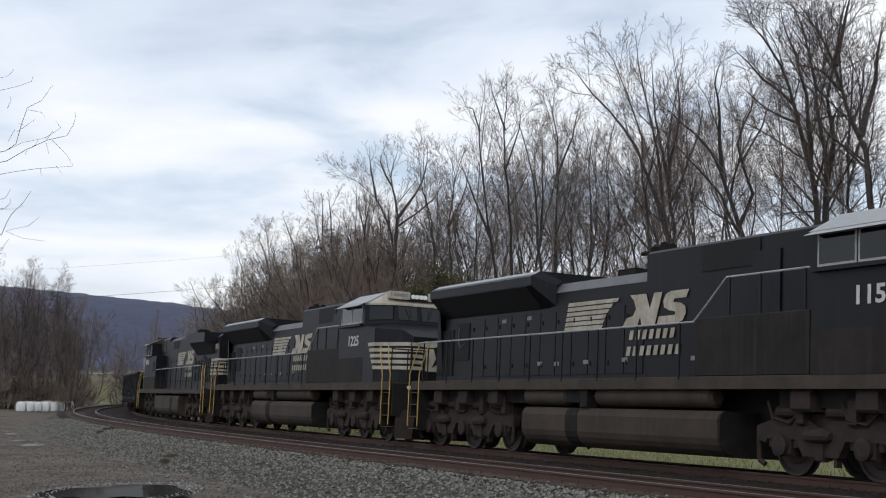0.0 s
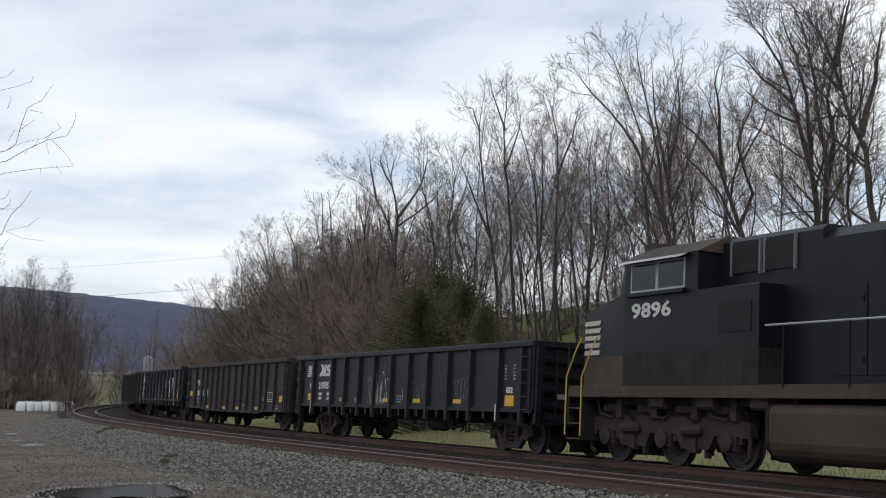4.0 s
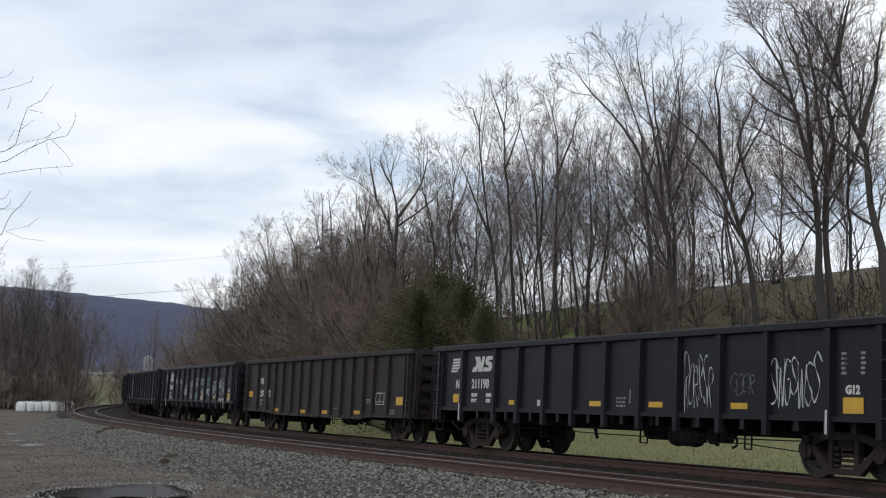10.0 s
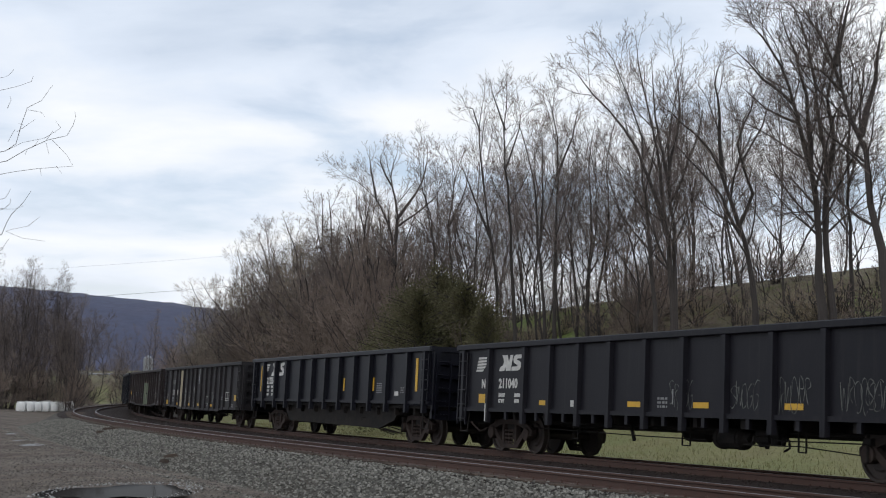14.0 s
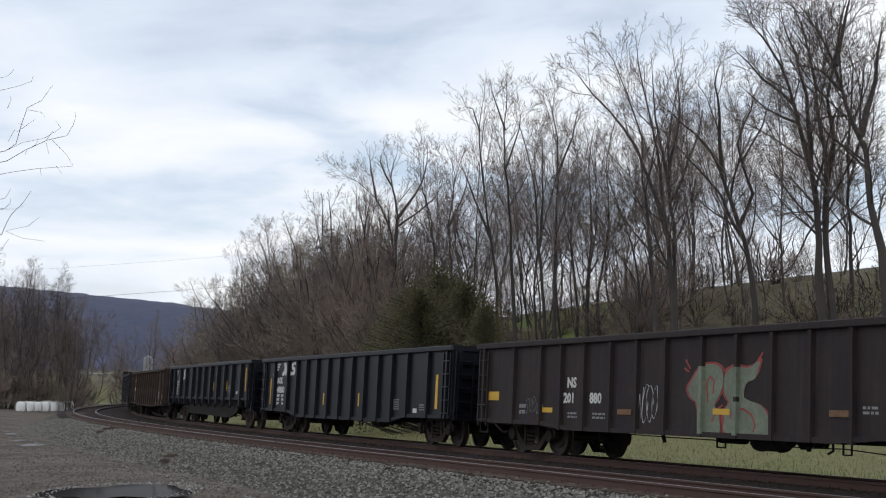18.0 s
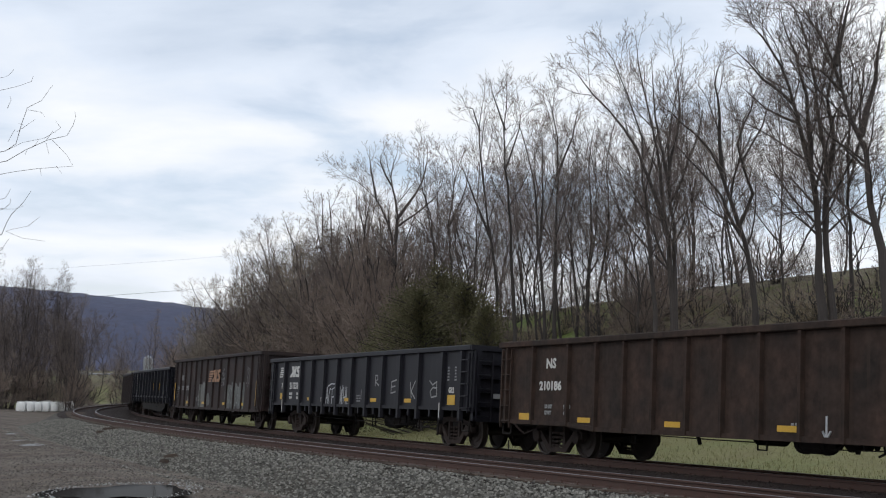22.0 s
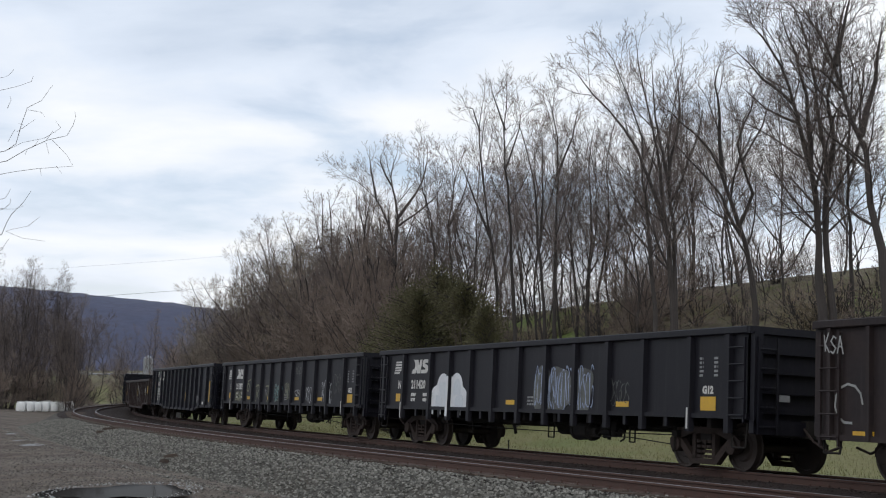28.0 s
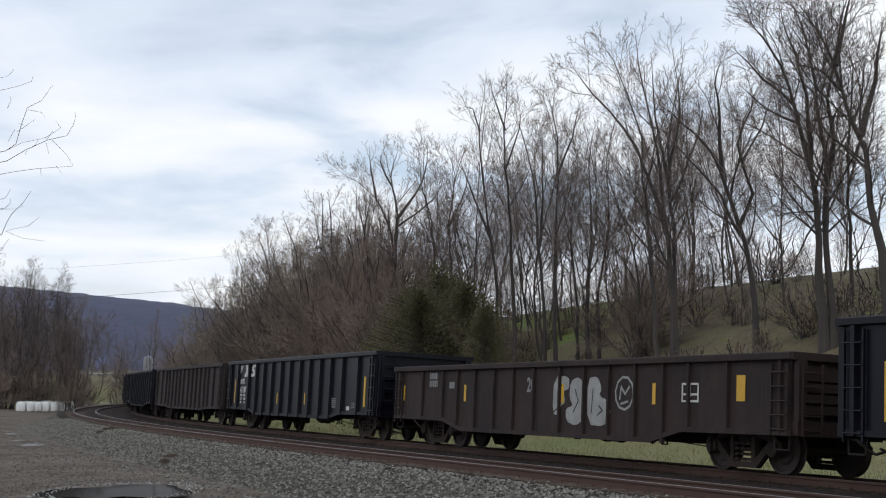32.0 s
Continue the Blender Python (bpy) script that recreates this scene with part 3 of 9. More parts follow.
# ---- trees ----
def grow_tree(seed, height, trunk_r, stems=1, fork=0.3, spread=1.0, lean=0.0, levels=4, density=1.0, twig_r=0.0072, limbs=None, colimbs=3):
    """Wood of a bare tree as tapered tubes: returns the trunk with its limbs, and the fine crown."""
    rng = random.Random(seed)
    wood, crown = Shape(), Shape()
    ring = {k: [(math.cos(2 * math.pi * i / k), math.sin(2 * math.pi * i / k)) for i in range(k)] for k in (3, 4, 6, 8)}

    def tube(sh, pts, radii, sides):
        n0 = len(sh.v)
        a = (pts[-1] - pts[0]).orthogonal().normalized()
        b = (pts[-1] - pts[0]).normalized().cross(a)
        for c, r in zip(pts, radii):
            for u, w in ring[sides]:
                sh.v.append((c.x + (a.x * u + b.x * w) * r, c.y + (a.y * u + b.y * w) * r, c.z + (a.z * u + b.z * w) * r))
        for i in range(len(pts) - 1):
            for k in range(sides):
                p, q = n0 + i * sides + k, n0 + i * sides + (k + 1) % sides
                sh.f.append((p, q, q + sides, p + sides))

    def swing(d, ang, az):
        axis = d.orthogonal().normalized()
        axis.rotate(Matrix.Rotation(az, 3, d))
        e = d.copy()
        e.rotate(Matrix.Rotation(ang, 3, axis))
        return e

    def along(pts, f):
        x = f * (len(pts) - 1)
        i = min(int(x), len(pts) - 2)
        return pts[i].lerp(pts[i + 1], x - i), (pts[i + 1] - pts[i]).normalized()

    SEGS, KIDS, LIFT = (0, 6, 4, 3, 2), (0, 6.5, 4.8, 3.0), (0, 0.055, 0.05, 0.045, 0.05)

    def spray(p, d, length, r, level):
        """A bough that bends evenly upwards, with side shoots set round it."""
        n = SEGS[level]
        bend = Vector((rng.gauss(0, 1), rng.gauss(0, 1), rng.gauss(0, 0.7))) * (0.10 / n ** 0.5)
        pts = [p]
        for i in range(n):
            d = (d + bend + Vector((rng.gauss(0, 0.06), rng.gauss(0, 0.06), rng.gauss(0, 0.05) + LIFT[level]))).normalized()
            pts.append(pts[-1] + d * (length / n))
        end = max(twig_r * 0.55, r * 0.3)
        tube(wood if level == 1 else crown, pts, [max(r + (end - r) * i / n, twig_r * 0.55) for i in range(n + 1)], (8, 4, 3, 3, 3)[level])
        if level >= levels:
            return
        kids = max(2, int(KIDS[level] * density * rng.uniform(0.8, 1.25) + 0.5))
        az = rng.uniform(0, 6.28)
        for c in range(kids):
            f = 0.16 + 0.84 * (c + rng.random()) / kids
            q, e = along(pts, f)
            az += 2.4 + rng.uniform(-0.5, 0.5)
            spray(q, swing(e, rng.uniform(0.45, 0.85) * (1.15 - 0.4 * f), az), length * (0.66 - 0.36 * f) * rng.uniform(0.75, 1.2), max(r * (1 - 0.6 * f) * 0.55, twig_r), level + 1)

    def leader(pts, r0, r1, start, reach):
        """A main limb through the given points, with boughs from the share start of its length upwards."""
        fine = []
        for i in range(len(pts) - 1):
            p0, p1, p2, p3 = pts[max(i - 1, 0)], pts[i], pts[i + 1], pts[min(i + 2, len(pts) - 1)]
            n = max(2, int((p2 - p1).length / 0.8))
            for j in range(n):
                t = j / n
                fine.append(0.5 * ((2 * p1) + (p2 - p0) * t + (2 * p0 - 5 * p1 + 4 * p2 - p3) * t * t + (3 * p1 - p0 - 3 * p2 + p3) * t ** 3))
        fine.append(pts[-1].copy())
        m = len(fine) - 1
        fine = [c + Vector((rng.gauss(0, 0.035), rng.gauss(0, 0.035), 0)) * (0 < i < m) for i, c in enumerate(fine)]
        rad = [(r0 + (r1 - r0) * (i / m) ** 0.85) * rng.uniform(0.95, 1.06) * (1 + 0.3 * max(0, 1 - i / 2.5) * (r0 > 0.1)) for i in range(m + 1)]
        tube(wood, fine, rad, 8 if r0 > 0.06 else 6)
        length = sum((q - p).length for p, q in zip(fine, fine[1:]))
        kids = max(3, int(length * (1 - start) * 1.3 * density + 0.5))
        az = rng.uniform(0, 6.28)
        for c in range(kids):
            f = start + (1 - start) * (c + rng.random()) / kids
            q, d = along(fine, f)
            az += 2.4 + rng.uniform(-0.6, 0.6)
            size = (reach * (1.0 - 0.72 * f) + 0.5) * rng.uniform(0.6, 1.25)
            spray(q, swing(d, rng.uniform(0.5, 0.95) * (1.1 - 0.35 * f) * min(1.2, spread), az), size, max(min(rad[int(f * m)] * 0.5, 0.02 + size * 0.011), twig_r), 1 if size > 1.6 else 2)
        spray(fine[-1], (fine[-1] - fine[-2]).normalized(), min(0.9, reach * 0.25), r1, 2)
        return fine, rad

    for pts, r0, r1 in limbs or ():
        tall = max(v.z for v in pts) - min(v.z for v in pts)
        leader(pts, r0, r1, fork, min(4.6, 0.30 * tall + 0.6))
    for k in range(0 if limbs else stems):
        a = k * 6.28 / stems + rng.uniform(-0.7, 0.7)
        tilt = rng.uniform(0.05, 0.2) * spread if stems > 1 else 0.02
        off = Vector((math.cos(a), math.sin(a), 0)) * (0 if stems == 1 else trunk_r * 1.1)
        tall = height * rng.uniform(0.86, 1.0) * (1.0 if k == 0 else rng.uniform(0.8, 1.0))
        curl = Vector((rng.gauss(0, 0.03), rng.gauss(0, 0.03), 0)) * tall
        pts = []
        for i in range(6):
            f = i / 5
            pts.append(off + Vector((math.cos(a) * tilt * tall * f ** 0.8 - lean * tall * f, math.sin(a) * tilt * tall * f ** 0.8, -0.3 + tall * f)) + curl * math.sin(f * 5.5) + Vector((rng.gauss(0, 0.016), rng.gauss(0, 0.016), 0)) * tall * f)
        r = trunk_r * (1 if stems == 1 else rng.uniform(0.55, 0.85))
        fine, rad = leader(pts, r, 0.02, max(fork, 0.12), height * 0.24)
        az = rng.uniform(0, 6.28)
        for c in range(colimbs if stems == 1 else max(1, colimbs - 2)):
            # boughs that rival the leader
            f = fork + (0.72 - fork) * (c + rng.random()) / colimbs
            q, d = along(fine, f)
            az += 2.4 + rng.uniform(-0.5, 0.5)
            d = swing(d, rng.uniform(0.4, 0.7) * spread, az)
            size, arm = tall * (1 - f) * rng.uniform(0.6, 0.95), [q]
            for i in range(4):
                d = (d + Vector((rng.gauss(0, 0.07), rng.gauss(0, 0.07), 0.13))).normalized()
                arm.append(arm[-1] + d * size / 4)
            leader(arm, max(rad[int(f * (len(rad) - 1))] * 0.6, 0.02), 0.015, 0.25, size * 0.34)
    return wood, crown


KINDS = {}


def tree_kind(name, label, wood_mat="bark", twig_mat="twig", **kw):
    wood, crown = grow_tree(**kw)
    top = float(np.percentile([v[2] for v in crown.v], 99.5))
    ob = thing("tree", label, "tree", "bare trees of the bank")
    part("trunk", wood, M[wood_mat], ob, smooth=True)
    part("crown", crown, M[twig_mat], ob, "fine bare twigs")
    KINDS[name] = (ob, top, [])


tree_kind("tall_a", "tall bare deciduous tree with a straight grey trunk on the bank", seed=11, height=22, trunk_r=0.20, fork=0.25, spread=0.9)
tree_kind("tall_d", "tall bare deciduous tree with a crooked trunk on the bank", seed=31, height=22, trunk_r=0.18, fork=0.3, spread=1.05)
tree_kind("tall_e", "slender bare tree with spreading twigs on the bank", seed=33, height=20, trunk_r=0.11, fork=0.2, spread=1.25, colimbs=4)
tree_kind("tall_b", "tall bare deciduous tree with forked dark trunk on the bank", seed=12, height=22, trunk_r=0.2, stems=2, fork=0.3, spread=0.9)
tree_kind("tall_c", "slender bare tree with upswept branches on the bank", seed=13, height=20, trunk_r=0.11, fork=0.2, spread=1.2, colimbs=4)
tree_kind("clump", "clump of slender bare stems growing from one root", seed=14, height=21, trunk_r=0.14, stems=4, fork=0.3, spread=0.7)
tree_kind("lean", "bare tree with a leaning trunk on the bank", seed=15, height=20, trunk_r=0.15, fork=0.3, lean=0.2, spread=0.9)
tree_kind("round_a", "broad bare tree with a rounded twiggy crown", seed=16, height=15, trunk_r=0.14, stems=3, fork=0.12, spread=1.3, density=1.05, colimbs=4, twig_mat="twig")
tree_kind("round_b", "broad bare tree with budding yellowish twigs", seed=17, height=14, trunk_r=0.12, stems=4, fork=0.1, spread=1.3, density=1.05, colimbs=3, twig_mat="bud")
tree_kind("thicket", "dense red-brown thicket of bare stems", seed=18, height=7, trunk_r=0.05, stems=7, fork=0.08, spread=1.6, density=1.15, twig_mat="twig_red", twig_r=0.0065)
tree_kind("sapling", "thin bare sapling among the brush", seed=19, height=11, trunk_r=0.07, fork=0.2, spread=0.8, levels=3, twig_r=0.008)
tree_kind("brush", "low tangle of bare brown brush", seed=20, height=3.2, trunk_r=0.03, stems=9, fork=0.05, spread=1.5, levels=3, twig_mat="twig_red", twig_r=0.006)
tree_kind("dead", "low tangle of dry tan stalks and brush", seed=21, height=2.4, trunk_r=0.02, stems=10, fork=0.05, spread=1.4, levels=3, twig_mat="dead_stalk", twig_r=0.005)
FOCAL = 2371.8


def stand(kind, px, depth, top=None, turn=0.0, height=None, wide=1.0, sink=0.15):
    """Plant a tree of a kind on the ground, in the direction px of the view at that depth; top sets where its tip reaches."""
    src, h0, used = KINDS[kind]
    x = (px - 784) / FOCAL * depth * 1.0
    z = float(relief(x, depth)[0][0]) - sink
    if height is None:
        height = EYE_Z + (692 - top) / FOCAL * depth - z
    k = height / h0
    m = Matrix.LocRotScale((x, depth, z), Euler((0, 0, turn)), (k * wide, k * wide, k))
    if not used:
        ob = src
        ob.matrix_basis = m
    else:
        ob = copy_thing(src, Matrix())
        ob.matrix_basis = m
    used.append(ob)
    return ob


# the large trees along the foot and the slope of the bank: kind, direction, depth, top
for kind, px, depth, top, turn, wide in (
        ("tall_c", 1105, 63, 170, 1.4, 1.0), ("tall_e", 1050, 64, 190, 3.4, 1.0), ("tall_c", 968, 70, 165, 4.4, 0.9),
        ("tall_c", 840, 80, 190, 0.2, 0.9),
        ("tall_c", 770, 88, 245, 3.0, 1.0), ("tall_c", 815, 84, 255, 1.1, 1.0), ("round_a", 650, 104, 300, 2.2, 0.8),
        ("round_b", 545, 122, 375, 1.0, 0.9), ("round_a", 600, 112, 350, 4.0, 0.8), ("round_b", 480, 136, 435, 3.0, 0.9), ("round_b", 425, 150, 478, 5.0, 0.9),
        ("round_a", 520, 140, 385, 0.9, 0.8), ("tall_e", 1388, 65, 85, 2.4, 1.0), ("tall_c", 1300, 67, 150, 4.2, 1.0), ("round_b", 388, 165, 490, 2.0, 0.8)):
    stand(kind, px, depth, top, turn, wide=wide)


def grown(label, depth, limbs, seed, fork=0.3, density=1.0, twig="twig"):
    """A tree whose main limbs follow a habit of their own; limbs: points (direction, height line) and end radii."""
    bx = (limbs[0][0][0][0] - 784) / FOCAL * depth
    gz = float(relief(bx, depth)[0][0])
    rng = random.Random(seed)
    made = []
    for pts, r0, r1 in limbs:
        lean = rng.uniform(-0.45, 0.45)
        loc = [Vector(((px - 784) / FOCAL * depth - bx, lean * i, EYE_Z + (692 - py) / FOCAL * depth - gz)) for i, (px, py) in enumerate(pts)]
        if pts is limbs[0][0] or pts[0][1] > 480:
            loc.insert(0, Vector((loc[0].x + 0.03, 0, float(relief(bx + loc[0].x, depth)[0][0]) - gz - 0.4)))
        if pts is not limbs[0][0] and pts[0][1] <= 480:
            # a side limb springs from the nearest part of the wood already there
            root = min((a.lerp(b, q / 12) for line, _, _ in made for a, b in zip(line, line[1:]) for q in range(13)), key=lambda c: (c.x - loc[0].x) ** 2 + (c.z - loc[0].z) ** 2)
            loc = [v + Vector((0, root.y, 0)) for v in loc]
            loc[0] = root.copy()
        # the twigs carry the limb on to its tip
        loc[-1] -= (loc[-1] - loc[-2]).normalized() * min(1.0, 0.3 * (loc[-1] - loc[-2]).length)
        made.append((loc, r0, r1))
    top = max(v.z for q, _, _ in made for v in q)
    wood, crown = grow_tree(seed=seed, height=top, trunk_r=0.2, fork=fork, density=density, limbs=made)
    ob = thing("tree", label, "tree", "bare trees of the bank", pose(bx, depth, gz))
    part("trunk", wood, M["bark"], ob, smooth=True)
    part("crown", crown, M[twig], ob, "fine bare twigs")


grown("large bare tree with twin dark trunks on the bank", 52, [
    ([(1455, 545), (1447, 360), (1425, 268), (1392, 160), (1360, 95), (1305, 40)], 0.21, 0.02), ([(1470, 510), (1463, 380), (1467, 280), (1446, 150), (1432, 70), (1405, -10)], 0.18, 0.02),
    ([(1464, 330), (1476, 250), (1462, 180), (1478, 80), (1500, -30)], 0.12, 0.02), ([(1436, 300), (1432, 210), (1408, 100), (1375, 10)], 0.11, 0.02), ([(1402, 190), (1352, 140), (1290, 70)], 0.08, 0.015),
    ([(1412, 225), (1360, 195), (1300, 140)], 0.06, 0.012), ([(1437, 378), (1400, 378), (1352, 388)], 0.04, 0.01), ([(1440, 395), (1418, 445), (1396, 492)], 0.05, 0.015)], 201, fork=0.3, density=1.25)
grown("large bare tree with a leaning dark trunk on the bank", 49, [
    ([(1570, 490), (1553, 360), (1551, 260), (1522, 180), (1502, 80), (1450, -20)], 0.23, 0.03), ([(1508, 100), (1527, 30), (1545, -60)], 0.11, 0.03), ([(1545, 235), (1572, 130), (1590, 0)], 0.13, 0.03),
    ([(1514, 145), (1470, 112), (1395, 92)], 0.08, 0.012), ([(1527, 192), (1480, 195), (1430, 215)], 0.05, 0.01), ([(1525, 285), (1490, 230), (1462, 205)], 0.05, 0.01)], 202, fork=0.3, density=1.25)
grown("slender bare tree with a straight trunk on the bank", 54, [([(1508, 543), (1505, 400), (1502, 250), (1507, 150), (1500, 90)], 0.11, 0.02), ([(1504, 330), (1530, 250), (1545, 190)], 0.05, 0.01)], 203)
grown("bare tree with a leaning trunk on the bank", 56, [
    ([(1337, 540), (1318, 430), (1285, 320), (1262, 265), (1210, 215), (1165, 180)], 0.17, 0.02), ([(1334, 400), (1330, 345), (1305, 260), (1325, 200), (1340, 150)], 0.10, 0.015), ([(1316, 425), (1280, 345), (1225, 280), (1185, 235)], 0.08, 0.015),
    ([(1284, 310), (1278, 210), (1268, 150), (1278, 100)], 0.10, 0.015), ([(1312, 290), (1350, 225), (1372, 160)], 0.06, 0.012)], 204, fork=0.3, density=0.9)
grown("clump of slender bare stems growing from one root", 58, [
    ([(1190, 565), (1184, 430), (1166, 260), (1145, 150), (1128, 45)], 0.17, 0.015), ([(1195, 555), (1196, 400), (1191, 290), (1200, 190), (1228, 70)], 0.15, 0.015),
    ([(1176, 420), (1148, 300), (1110, 225), (1055, 160), (1014, 105)], 0.11, 0.012), ([(1160, 550), (1142, 320), (1138, 240), (1105, 130), (1070, 60)], 0.13, 0.012), ([(1186, 340), (1170, 200), (1165, 60)], 0.09, 0.012),
    ([(1193, 300), (1212, 190), (1196, 60)], 0.08, 0.012), ([(1190, 350), (1240, 250), (1268, 150)], 0.07, 0.012), ([(1184, 480), (1130, 350), (1085, 280)], 0.06, 0.012)], 205, fork=0.3, density=0.95)
grown("tall slender bare tree with a straight grey trunk", 62, [([(911, 600), (907, 480), (900, 370), (892, 270), (898, 135)], 0.14, 0.015), ([(893, 240), (876, 190), (866, 150)], 0.05, 0.01), ([(897, 300), (918, 230), (928, 185)], 0.05, 0.01)], 206, fork=0.5, density=0.8)
grown("tall slender bare tree at the top of the bank", 70, [([(880, 520), (868, 420), (856, 320), (850, 220), (858, 160)], 0.14, 0.015), ([(868, 420), (840, 350), (812, 275)], 0.09, 0.015), ([(850, 225), (836, 185), (812, 180)], 0.05, 0.01)], 207, fork=0.45, density=0.8)
grown("bare tree with two slim trunks on the bank", 66, [([(982, 550), (986, 400), (990, 290), (982, 210), (968, 165)], 0.14, 0.015), ([(962, 540), (955, 430), (946, 310), (930, 235), (916, 190)], 0.13, 0.015), ([(988, 310), (1012, 245), (1025, 190)], 0.07, 0.012),
    ([(958, 440), (966, 320), (962, 190)], 0.09, 0.012), ([(955, 510), (925, 410), (890, 350)], 0.07, 0.012)], 208, fork=0.42, density=0.85)
grown("bare tree with three slim trunks on the bank", 68, [([(1040, 530), (1050, 400), (1046, 290), (1058, 205)], 0.13, 0.015), ([(1060, 520), (1078, 400), (1072, 310), (1040, 230)], 0.11, 0.015), ([(1020, 520), (1012, 400), (1030, 290), (1018, 215)], 0.10, 0.015)], 209, fork=0.35, density=0.9)
grown("broad bare tree with a spreading open crown", 92, [([(696, 470), (688, 400), (662, 350), (630, 320), (592, 308)], 0.16, 0.015), ([(704, 470), (702, 380), (690, 310), (706, 250)], 0.16, 0.015), ([(703, 385), (735, 340), (752, 300), (758, 250)], 0.11, 0.015),
    ([(668, 355), (655, 300), (652, 262)], 0.08, 0.012), ([(694, 330), (672, 285), (680, 255)], 0.08, 0.012), ([(705, 400), (770, 350), (790, 290)], 0.09, 0.012)], 210, fork=0.35, density=0.9)
grown("bare tree with a forked trunk on the bank", 84, [([(800, 500), (795, 400), (805, 310), (790, 255)], 0.14, 0.015), ([(797, 400), (825, 330), (835, 265)], 0.08, 0.012), ([(770, 490), (762, 390), (745, 320), (740, 262)], 0.12, 0.012)], 211, fork=0.35, density=0.9)


def woods():
    rng = random.Random(77)
    # behind the front row, thinner trees
    for i in range(18):
        px = rng.uniform(640, 1330) if i < 12 else rng.uniform(1330, 1570)
        depth = np.interp(px, [560, 900, 1570], [128, 86, 66]) + rng.uniform(0, 14)
        line = np.interp(px, [640, 700, 880, 1120, 1300, 1570], [330, 290, 190, 120, 80, 60])
        stand(rng.choice(["tall_c", "tall_e", "sapling", "tall_d", "lean", "tall_e"]), px, depth, line + rng.uniform(20, 150), rng.uniform(0, 6.28), wide=rng.uniform(0.7, 1.0))
    for i in range(15):
        px = rng.uniform(370, 720)
        depth = np.interp(px, [370, 520, 720], [165, 132, 92]) + rng.uniform(-8, 10)
        line = np.interp(px, [370, 430, 545, 620, 720], [500, 470, 385, 330, 290])
        stand(rng.choice(["round_b", "round_a", "sapling", "thicket", "tall_c"]), px, depth, line + rng.uniform(10, 110), rng.uniform(0, 6.28), wide=rng.uniform(0.8, 1.1))
    # a close wall of round crowns at the far end of the wood
    for i in range(20):
        px = 372 + 15 * i + rng.uniform(-6, 6)
        line = np.interp(px, [370, 430, 500, 545, 620, 680], [500, 462, 405, 365, 345, 350])
        stand(rng.choice(["round_b", "round_a"]), px, np.interp(px, [370, 520, 680], [160, 128, 100]) + rng.uniform(-4, 8), line + rng.uniform(22, 85), rng.uniform(0, 6.28), wide=rng.uniform(1.1, 1.5))
    # a second row of thin trees on the crest
    for i in range(18):
        px = 750 + 34 * i + rng.uniform(-10, 10)
        depth = np.interp(px, [750, 900, 1230, 1400], [100, 82, 70, 66]) + rng.uniform(0, 12)
        line = np.interp(px, [750, 880, 1120, 1230], [280, 210, 150, 130])
        stand(rng.choice(["tall_c", "tall_e", "sapling", "tall_d", "sapling"]), px, depth, line + rng.uniform(40, 230), rng.uniform(0, 6.28), wide=rng.uniform(0.8, 1.1))
    for i in range(3):
        px = 1030 + 60 * i + rng.uniform(-10, 10)
        stand(rng.choice(["tall_c", "tall_e", "lean", "tall_d"]), px, rng.uniform(66, 84), rng.uniform(150, 330), rng.uniform(0, 6.28), wide=rng.uniform(0.8, 1.15))
    for i in range(6):
        px = 780 + 40 * i + rng.uniform(-10, 10)
        stand(rng.choice(["tall_c", "tall_e", "tall_d"]), px, rng.uniform(84, 98), np.interp(px, [780, 1020], [300, 250]) + rng.uniform(-20, 60), rng.uniform(0, 6.28), wide=rng.uniform(0.9, 1.15))
    # thickets and brush along the foot of the slope
    for px, top in ((640, 455), (665, 430), (690, 440), (715, 460), (742, 470), (628, 500), (600, 480), (575, 505), (700, 520), (668, 540), (560, 545), (760, 520), (880, 545), (855, 530)):
        stand("thicket", px, np.interp(px, [560, 720, 900], [106, 88, 80]) + rng.uniform(-3, 3), top, rng.uniform(0, 6.28), wide=rng.uniform(0.9, 1.3))
    for i in range(16):
        px = rng.uniform(330, 900)
        depth = np.interp(px, [330, 520, 720, 900], [165, 118, 80, 62]) + rng.uniform(-6, 5)
        top = np.interp(px, [330, 400, 560, 700, 900], [600, 560, 470, 450, 560]) + rng.uniform(0, 90)
        stand("thicket", px, depth, top, rng.uniform(0, 6.28), wide=rng.uniform(0.9, 1.4))
    # a hedge of brush along the crest
    for i in range(16):
        px = 872 + 36 * i + rng.uniform(-12, 12)
        stand(rng.choice(["thicket", "thicket", "brush"]), px, np.interp(px, [870, 1000, 1200, 1420], [100, 95, 86, 74]) + rng.uniform(-4, 6), None, rng.uniform(0, 6.28), height=rng.uniform(1.8, 3.4), wide=rng.uniform(1.3, 1.9))
    # young growth between the trunks on the slope
    for i in range(28):
        px = 830 + 750 * rng.random() ** 1.6
        depth = np.interp(px, [830, 1150, 1580], [80, 66, 57]) + rng.uniform(-6, 12)
        if 900 < px < 1120:
            if i % 3:
                continue
            depth += 9
        stand(rng.choice(["thicket", "sapling", "sapling", "tall_e"]), px, depth, None, rng.uniform(0, 6.28), height=rng.uniform(2.5, 8.0) * (1.0 if px < 1180 else 0.7), wide=rng.uniform(0.9, 1.4))
